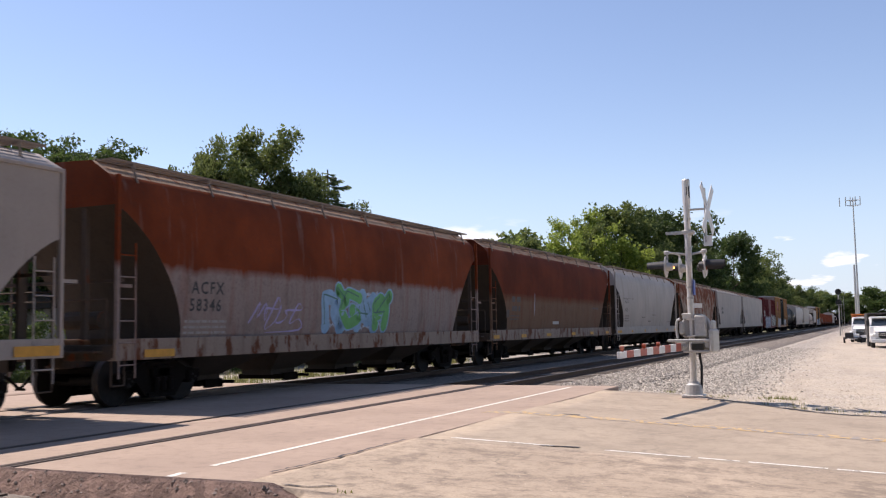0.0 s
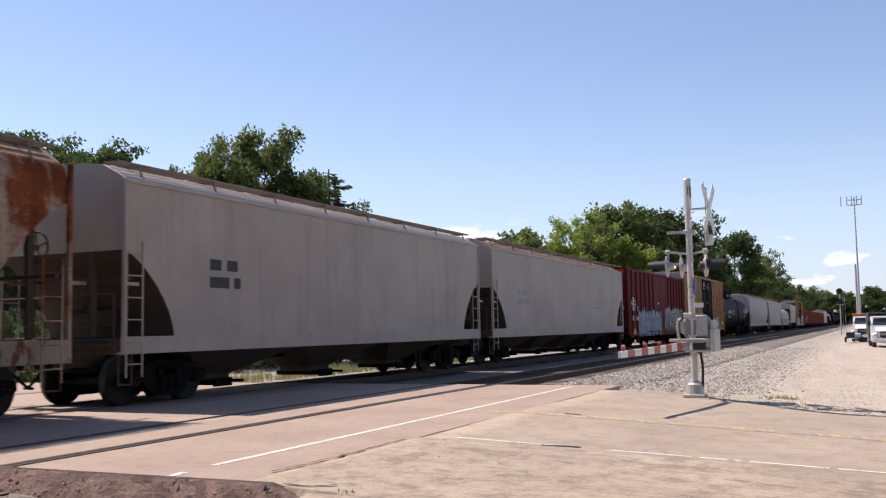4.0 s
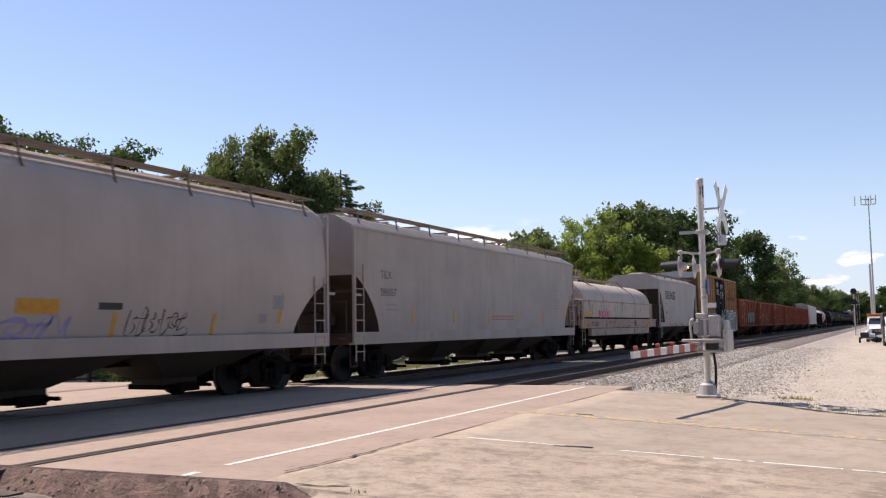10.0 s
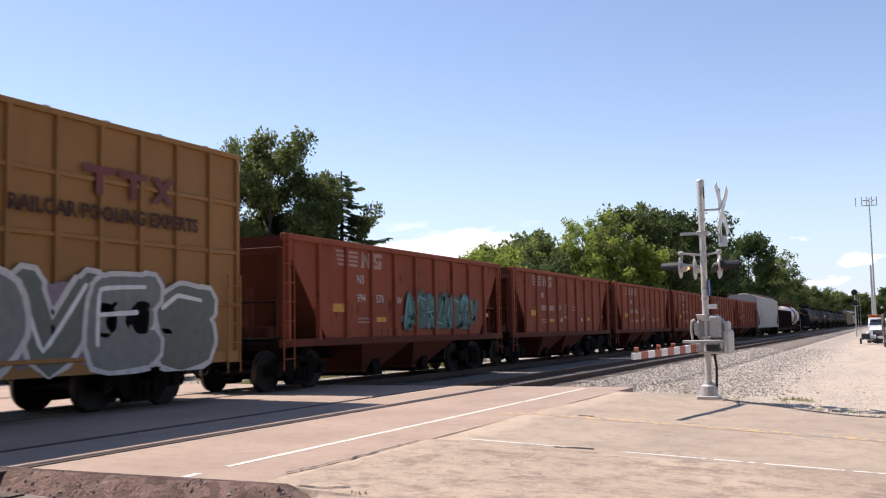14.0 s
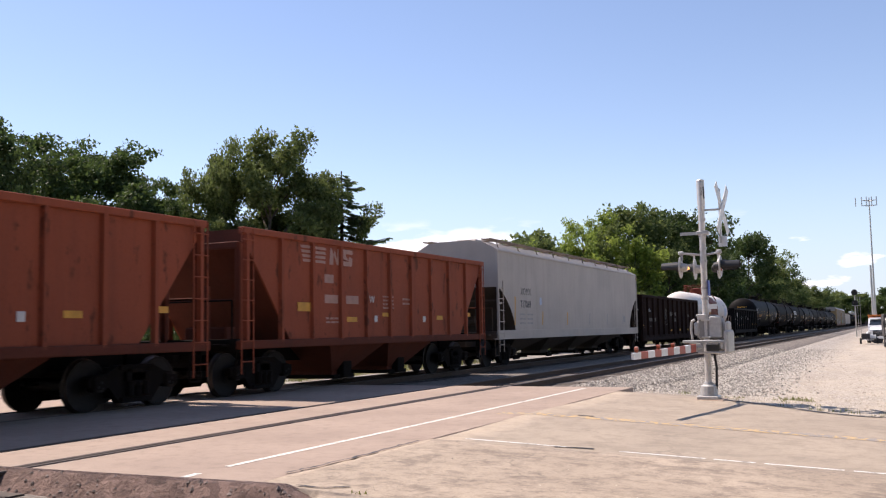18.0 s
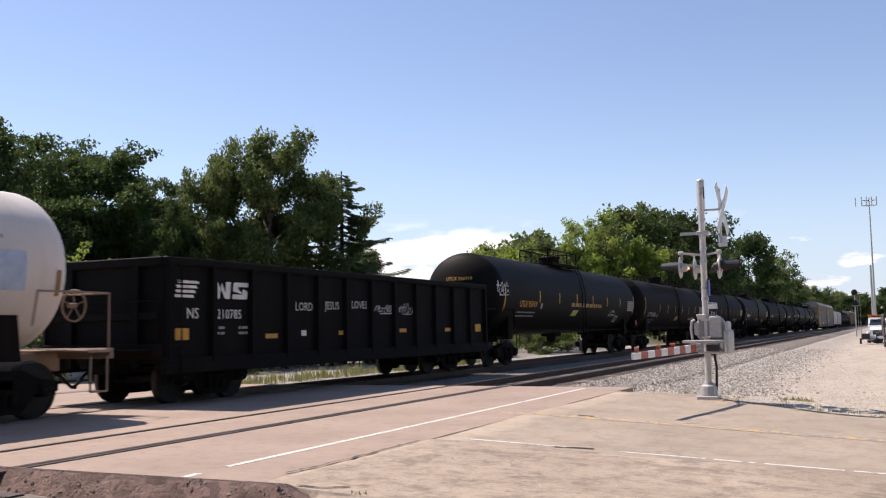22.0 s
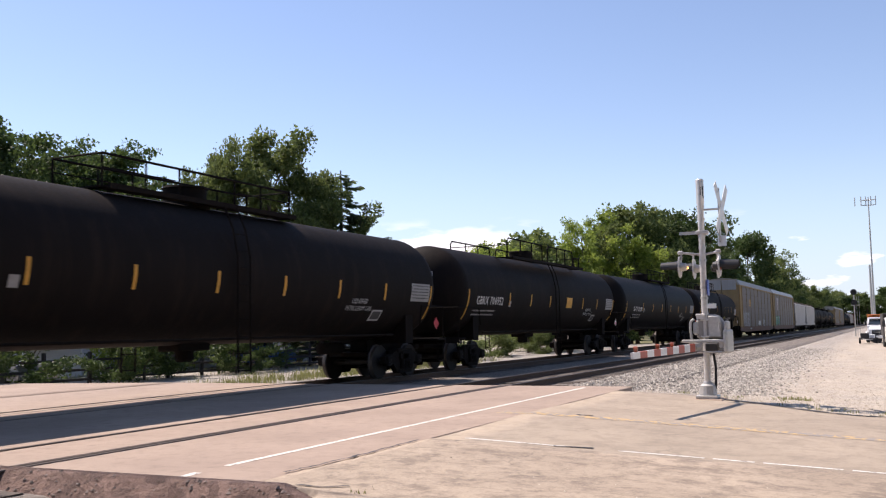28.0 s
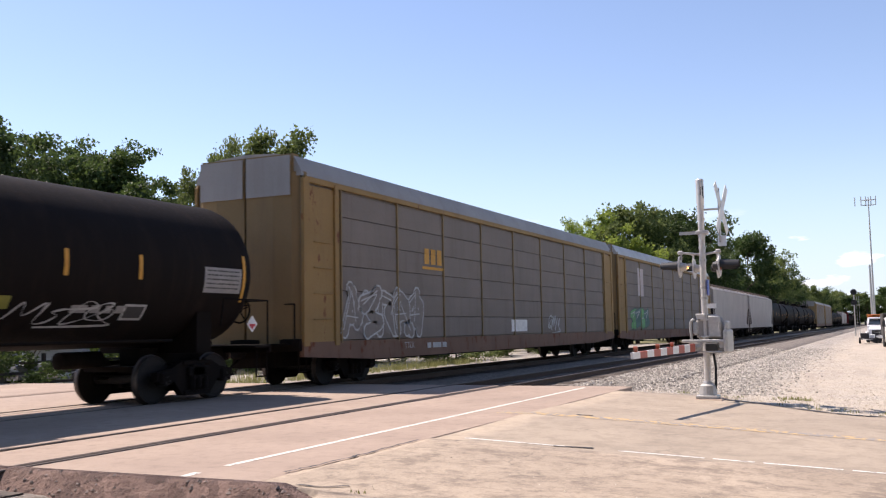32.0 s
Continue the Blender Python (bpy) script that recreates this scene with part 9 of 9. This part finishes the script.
def spruce_kind(seed, hgt, spread, count):
    """A spruce: boughs in uneven whorls that droop and lift at their tips, hung with sprays of needles."""
    rnd = random.Random(seed)
    m = M().tube((0, 0, -0.3), (0, 0, hgt), 0.2, 8, 0.03, caps=False)
    vs, fs = [], []
    for i in range(150):
        u = (i + rnd.random()) / 150
        z = hgt * (0.08 + 0.9 * u)
        ln = (spread * (1 - u) ** 0.75 + 0.25) * rnd.choice((0.55, 0.8, 0.95, 1.1, 1.3)) * rnd.uniform(0.85, 1.1)
        a = i * 2.4 + rnd.uniform(-0.4, 0.4)
        dx, dy, sag = math.cos(a), math.sin(a), rnd.uniform(0.25, 0.5)

        def at(t):
            return Vector((dx * ln * t, dy * ln * t, z + ln * (-sag * t + 0.28 * t * t * t)))
        m.path([at(0), at(0.35), at(0.7), at(1)], 0.022, 4)
        n = max(6, int(count * ln))
        for k in range(n):
            t = 0.12 + 0.88 * (k + rnd.random()) / n
            c = at(t)
            w = rnd.uniform(0.16, 0.38) * (1.15 - 0.55 * t)
            side = Vector((-dy, dx, 0)) * rnd.choice((-1, 1))
            tip = c + side * w + Vector((dx, dy, 0)) * w * 0.8 + Vector((0, 0, -rnd.uniform(0.1, 0.8) * w))
            wide = Vector((dx, dy, 0.3)) * w * 0.22
            o = len(vs)
            vs += [tuple(c), tuple(c.lerp(tip, 0.5) + wide), tuple(tip), tuple(c.lerp(tip, 0.5) - wide)]
            fs.append((o, o + 1, o + 2, o + 3))
    me = bpy.data.meshes.new("crown")
    me.from_pydata(vs, [], fs)
    return m.mesh("trunk", 50, fix=False), me


KINDS = {
    "broad": tree_kind(11, 12.0, 4.4, 24, 74, 0.19, 0.12, 0.26, 0.72),
    "open": tree_kind(12, 12.0, 3.9, 19, 70, 0.18, 0.16, 0.22, 0.6),
    "round": tree_kind(13, 12.0, 4.6, 24, 74, 0.19, 0.12, 0.28, 0.74),
    "feather": tree_kind(21, 12.0, 4.9, 30, 92, 0.20, 0.12, 0.22, 0.85, 0.45, 0.3),
    "mid": tree_kind(22, 12.0, 4.2, 17, 40, 0.30, 0.10, 0.26, 0.85, subs=5),
    "tall": tree_kind(14, 15.0, 4.0, 20, 40, 0.32, 0.14, 0.28, 0.95, subs=5),
    "thin": tree_kind(15, 14.0, 3.4, 14, 24, 0.22, 0.34, 0.2, 0.5, subs=5),
    "bush": tree_kind(16, 3.6, 2.2, 10, 34, 0.15, 0.06, 0.07, 0.4, subs=5),
    "far": tree_kind(17, 12.0, 4.4, 12, 22, 0.62, 0.1, 0.26, 1.1, subs=4),
    "spruce": spruce_kind(18, 11.0, 3.3, 64),
}
TOP = {kind: max(v.co.z for v in crown.vertices) for kind, (_, crown) in KINDS.items()}


def plant(kind, x, y, hgt, leaf="leaf", wide=1.0, turn=0.0, label="", z=-0.65, name="tree", group=""):
    trunk, crown = KINDS[kind]
    s = (hgt - z) / TOP[kind]
    t = thing(name, label or "leafy green broadleaf tree in full summer leaf", "tree" if name != "bush" else "bush", group, at=pose(x, y, z, 0, 0, turn) @ Matrix.Diagonal((s * wide, s * wide, s, 1)))
    part("trunk", trunk, MAT["bark"], t)
    part("crown", crown, MAT[leaf], t)
    return t


# the stand behind the lot
plant("broad", -36.6, 29.4, 12.3, "leaf_dark", 0.85, 10, "dark leafy tree at the lot's edge")
plant("feather", -39.6, 39.0, 13.0, "leaf_dark", 1.0, 60, "broad dark tree with a feathery spreading crown")
plant("broad", -43.2, 36.2, 10.2, "leaf_dark", 1.1, 95, "dark leafy tree in the stand behind the lot")
plant("feather", -38.8, 43.5, 10.9, "leaf_dark", 0.72, 130, "dark tree with a feathery rounded crown")
plant("broad", -30.9, 39.3, 11.5, "leaf", 0.62, 200, "light green tree with an open crown")
plant("open", -28.7, 40.3, 12.3, "leaf", 0.95, 300, "tall green tree with bare limbs showing through its crown")
plant("open", -27.4, 43.3, 10.7, "leaf", 0.85, 120, "green tree beside a dark spruce")
plant("spruce", -27.1, 44.9, 10.0, "needle", 1.25, 0, "dark spruce with drooping branches")
plant("bush", -27.7, 28.8, 5.1, "leaf_yellow", 0.8, 0, "yellow-green sapling in front of dark trees", name="tree")
plant("round", -46.0, 44.0, 9.8, "leaf_dark", 1.1, 40)
plant("round", -41.5, 41.0, 8.8, "leaf_dark", 1.15, 70)
plant("round", -33.0, 38.0, 8.4, "leaf_dark", 0.8, 90)
plant("broad", -38.5, 34.0, 8.6, "leaf_dark", 1.1, 15)
plant("round", -30.5, 43.0, 8.8, "leaf_dark", 0.95, 75)
plant("broad", -29.6, 38.6, 7.4, "leaf", 1.0, 35, "green tree at the front of the stand")
plant("mid", -37.0, 65.0, 9.0, "leaf", 0.9, 155)
# the wood along the line
ROW = ((-40.0, 92, 10.6, "mid", "leaf_yellow"), (-36.0, 94, 11.0, "mid", "leaf_yellow"), (-32.5, 92, 10.5, "mid", "leaf_yellow"), (-30.0, 90, 10.8, "mid", "leaf"),
       (-28.5, 96, 12.9, "thin", "leaf_yellow"), (-27.8, 101, 14.2, "thin", "leaf_yellow"), (-29.6, 93, 11.2, "mid", "leaf_yellow"), (-27.0, 99, 13.0, "thin", "leaf"), (-26.5, 107, 15.6, "tall", "leaf"), (-24.0, 100, 11.5, "mid", "leaf_yellow"),
       (-22.6, 112, 15.4, "tall", "leaf_dark"), (-20.8, 118, 15.2, "mid", "leaf_dark"), (-21.5, 104, 11.0, "mid", "leaf"), (-20.0, 128, 13.0, "mid", "leaf_dark"),
       (-18.6, 148, 15.4, "tall", "leaf_dark"), (-20.5, 140, 12.5, "mid", "leaf_dark"), (-17.8, 168, 13.8, "mid", "leaf"), (-17.4, 184, 12.8, "mid", "leaf_dark"),
       (-17.0, 205, 11.6, "mid", "leaf"), (-17.5, 228, 11.5, "mid", "leaf"), (-17.0, 255, 11.5, "mid", "leaf"), (-16.5, 290, 11.8, "mid", "leaf_dark"), (-17.0, 330, 12.0, "mid", "leaf"))
for i, (x, y, hh, kd, lf) in enumerate(ROW):
    plant(kd, x, y, hh, lf, 1.0, i * 67, "leafy tree in the wood along the railway", group="trees along the railway")
for i in range(26):
    x, y = -22.5 - (i % 5) * 1.7, 62 + i * 5.2
    plant("bush" if i % 2 else "mid", x, y, 4.5 + (i * 37 % 5) * 0.7, ("leaf", "leaf_yellow", "leaf_dark")[i % 3], 1.4, i * 41, "undergrowth at the wood's edge", group="trees along the railway", name="bush" if i % 2 else "tree")
for i in range(30):
    plant("far", -34 - (i * 7 % 5) * 4, 108 + i * 9.0, 11.0 + (i * 13 % 7) * 0.6, ("leaf_dark", "leaf")[i % 2], 1.1, i * 53, "tree deep in the wood", group="trees along the railway")
# far trees across the end of the line and behind the lot
for i in range(26):
    a = i / 25
    plant("far", -70 + 105 * a, 430 + (i * 29 % 60), 12.5 + (i * 17 % 5), ("leaf", "leaf_dark")[i % 2], 1.3, i * 71, "distant tree on the horizon", group="distant trees")
for i in range(14):
    plant("far", -66 - (i % 3) * 9 - i * 3.5, 138 + i * 3 - (i % 4) * 10, 8.5 + (i * 11 % 4), ("leaf", "leaf_yellow")[i % 2], 1.2, i * 31, "distant tree beyond the lot", group="distant trees")
for i in range(14):
    plant("far", -60 - i * 6.0, 86 - i * 8.5, 9.0 + (i * 7 % 5) * 0.5, ("leaf_dark", "leaf")[i % 2], 1.3, i * 31, "tree behind the lot", group="distant trees")
# tall unseen trees, added to close the place behind the camera and cut sky light
for i in range(30):
    a = radians(-125 + i * 5.4)
    r = 24 + (i * 7 % 3) * 5
    x, y = r * math.cos(a) + 1, r * math.sin(a) - 2
    if not (-19 < x < -4 or 7 < y < 21):
        plant("far", x, y, 18.0 + (i * 11 % 5), "leaf_dark", 0.95, i * 37, "tall unseen dark tree, added behind the apron to cut sky light", group="trees behind the apron")
# bushes at the right of the yard
for i in range(16):
    plant("bush" if i % 3 else "mid", 6.4 + (i % 3) * 1.6 + i * 0.18, 46 + i * 7.0, 3.0 + (i * 19 % 5) * 0.75, ("leaf", "leaf_yellow", "leaf")[i % 3], 1.3, i * 47, "leafy bush along the yard's edge", name="bush", group="bushes along the yard")
for i in range(16):
    y = 90 + (i * 5) % 37
    plant("mid" if i % 3 else "bush", y * (0.044 + 0.0035 * i), y, 4.4 + i * 0.14 + (i * 7 % 4) * 0.35, ("leaf", "leaf_dark", "leaf")[i % 3], 1.5 if i % 3 else 1.3, i * 59, "dense bush behind the parked trucks", name="bush", group="bushes along the yard")
plant("broad", 7.0, 90, 9.0, "leaf_dark", 0.8, 40, "tall dark tree at the yard's edge")
# undergrowth just behind the tracks
for i, (x, y, hh) in enumerate(((-20.4, 43, 1.7), (-21.2, 47, 2.2), (-20.6, 51.5, 1.8), (-22.5, 55, 2.4), (-20.2, 58, 1.5), (-21.5, 63, 2.3))):
    plant("bush", x, y, hh, "leaf", 1.5, i * 80, "low green shrub beside the tracks", name="bush", group="shrubs beside the tracks")


for i in range(8):
    plant("bush", -25.4 - (i % 3) * 0.9, 19.5 + i * 2.3, 1.7 + (i * 5 % 3) * 0.5, "leaf_dark", 1.3, i * 63, "dark green hedge bush beyond the tracks", name="bush", group="hedge beyond the tracks")


def blades(name, spots, mat, label, seed):
    """Tufts of grass: tapering bent blades. spots: (x, y, z, spread, blades, height)."""
    rnd = random.Random(seed)
    vs, fs = [], []
    for x, y, z, sp, n, hh in spots:
        for _ in range(n):
            a, r = rnd.uniform(0, 6.283), sp * math.sqrt(rnd.random())
            bx, by = x + r * math.cos(a), y + r * math.sin(a)
            q, lean, ln = rnd.uniform(0, 6.283), rnd.uniform(0.1, 0.6), hh * rnd.uniform(0.5, 1.15)
            dx, dy, w = math.cos(q), math.sin(q), 0.006 + 0.012 * hh
            o = len(vs)
            vs += [(bx - dy * w, by + dx * w, z), (bx + dy * w, by - dx * w, z),
                   (bx + dx * lean * ln * 0.4 + dy * w * 0.7, by + dy * lean * ln * 0.4 - dx * w * 0.7, z + ln * 0.6), (bx + dx * lean * ln * 0.4 - dy * w * 0.7, by + dy * lean * ln * 0.4 + dx * w * 0.7, z + ln * 0.6),
                   (bx + dx * lean * ln, by + dy * lean * ln, z + ln)]
            fs += [(o, o + 1, o + 2, o + 3), (o + 3, o + 2, o + 4)]
    me = bpy.data.meshes.new(name)
    me.from_pydata(vs, [], fs)
    me.materials.append(mat)
    return tagged(new(name, me), label, "grass", kind="stuff")


rg = random.Random(3)
blades("trackside_grass", [(-17.9 - rg.uniform(0, 2.6) ** 1.0, rg.uniform(23.5, 46), -0.36, 0.35, 22, rg.uniform(0.12, 0.42)) for _ in range(230)], MAT["grass"], "tall dry grass beside the far track", 1)
blades("lot_grass", [(rg.uniform(-34, -23.5), rg.uniform(24, 70), -0.52, 0.5, 16, 0.22) for _ in range(500)], MAT["grass"], "mown grass patches in the lot", 2)
blades("yard_weeds", [(-1.75 + rg.uniform(-0.4, 0.4), 19.9 + rg.uniform(-0.3, 0.3), -0.24, 0.14, 16, 0.12) for _ in range(15)] + [(-3.95, 20.3, -0.2, 0.16, 40, 0.16), (-2.9, 19.6, -0.16, 0.3, 25, 0.08)]
       + [(x, road_edge(x) + rg.uniform(0.1, 1.4), yard_z(x, 19.0), 0.12, 7, 0.06) for x in [rg.uniform(-2.9, 0.5) for _ in range(16)]], MAT["grass"], "low weeds at the gravel's edge", 4)
blades("yard_edge_grass", [(rg.uniform(4.2, 8.5), rg.uniform(42, 100), -0.5, 0.7, 30, rg.uniform(0.3, 0.8)) for _ in range(260)], MAT["grass"], "rough grass in front of the bushes", 5)
blades("apron_weeds", [(-2.05, 6.25, -0.15, 0.1, 30, 0.06), (-4.1, 7.0, -0.06, 0.08, 14, 0.05)], MAT["grass"], "small weeds in a crack of the apron", 6)


def rubble(name, n, place, size, mat, label, seed):
    """Loose stones: squashed irregular lumps resting on the ground."""
    rnd = random.Random(seed)
    vs, fs = [], []
    base = [(1, 0, 0), (0.3, 0.95, 0), (-0.8, 0.6, 0), (-0.8, -0.6, 0), (0.3, -0.95, 0), (0.1, 0.1, 0.9)]
    for _ in range(n):
        x, y, z = place(rnd)
        s, a, k = size * rnd.uniform(0.5, 1.5), rnd.uniform(0, 6.283), rnd.uniform(0.5, 1.0)
        c, d = math.cos(a), math.sin(a)
        o = len(vs)
        for px, py, pz in base:
            px, py = px * rnd.uniform(0.7, 1.2) * s, py * rnd.uniform(0.7, 1.2) * s * k
            vs.append((x + px * c - py * d, y + px * d + py * c, z + pz * s * rnd.uniform(0.5, 0.95) - 0.15 * s))
        fs += [(o + i, o + (i + 1) % 5, o + 5) for i in range(5)]
    me = bpy.data.meshes.new(name)
    me.from_pydata(vs, [], fs)
    me.materials.append(mat)
    return tagged(new(name, me), label, "stones", kind="stuff")


def stone_mat(name, cols):
    k = Nodes(name)
    g = k.n.new("ShaderNodeNewGeometry")
    c = k.mix(k.ramp(g.outputs["Random Per Island"], 0.0, 1.0), cols[0], cols[1])
    c = k.mix(k.math('MULTIPLY', k.ramp(k.noise(k.coords(shift=False), 40, 3), 0.4, 0.7), 0.3), c, cols[0])
    return k.done(c, 0.9)


MAT["stone"] = stone_mat("ballast_stone", ((0.10, 0.085, 0.07), (0.66, 0.60, 0.51)))
MAT["pebble"] = stone_mat("yard_pebble", ((0.30, 0.25, 0.19), (0.68, 0.60, 0.48)))
MAT["dirt_stone"] = stone_mat("dirt_stone", ((0.08, 0.06, 0.05), (0.30, 0.235, 0.2)))


def on_shoulder(r):
    y = NORTH + 0.1 + 42 * r.random() ** 1.7
    x = -7.25 + 4.3 * r.random() ** 1.1 + max(0.0, r.gauss(0.0, 0.55)) - 0.03 * (y - 20.6) * r.random()
    return x, y, max(bed_z(x, y) if x < -5.3 else -1, yard_z(x, y) if x > -6.5 else -1)


def on_yard(r):
    x = r.uniform(-5.0, 5.0)
    y = road_edge(x) + 0.25 + 42 * r.random() ** 2.0
    return x, y, yard_z(x, y)


def on_verge(r):
    x, y = r.uniform(-8.9, -4.6), r.uniform(3.5, SOUTH - 0.05)
    return x, y, verge_z(x, y)


rubble("ballast_stones", 34000, on_shoulder, 0.042, MAT["stone"], "loose grey ballast stones on the track's shoulder", 1)
rubble("yard_stones", 11000, on_yard, 0.024, MAT["pebble"], "loose pale stones over the yard gravel", 2)
rubble("verge_stones", 1300, on_verge, 0.022, MAT["dirt_stone"], "dark stones on the dirt bank", 3)
rubble("apron_stones", 260, lambda r: (lambda x, y: (x, y, fall(x) + 0.0))(r.uniform(-4.8, 3.0), 5.0 + 4.3 * r.random()), 0.012, MAT["pebble"], "grit scattered over the apron", 4)
rubble("road_debris", 16, lambda r: (-0.78 + r.uniform(-0.15, 0.35), 8.35 + r.uniform(-0.08, 0.12), fall(-0.6) + 0.005), 0.035, MAT["dirt_stone"], "broken asphalt lumps beside a pothole", 5)


# ---------------------------------------------------------------- motion
def motions():
    """The train runs towards -y at a steady pace; wheels turn while they are near."""
    for ob, u in CARS:
        walk(ob, [(t, pose(FAR_TRACK, u - SPEED * t, 0)) for t in (0.0, 8.0, 16.0, 24.0, 32.0)])
    for ws, w, u in WHEELS:
        rows = []
        lo = min(max((u - 62) / SPEED, 0.0), 32.0)
        hi = min(max((u + 14) / SPEED, 0.0), 32.0)
        n0, n1 = math.ceil(lo * FPS), math.floor(hi * FPS)
        if n1 <= n0:
            continue
        if n0 > 0:
            rows.append((0.0, pose(0, w, 0.457)))
        for k in range(n0, n1 + 1):
            rows.append((k / FPS, pose(0, w, 0.457, math.degrees(SPEED * (k - n0) / FPS / 0.457), 0, 0)))
        if n1 < 32 * FPS:
            rows.append((32.0, rows[-1][1]))
        walk(ws, rows)


motions()
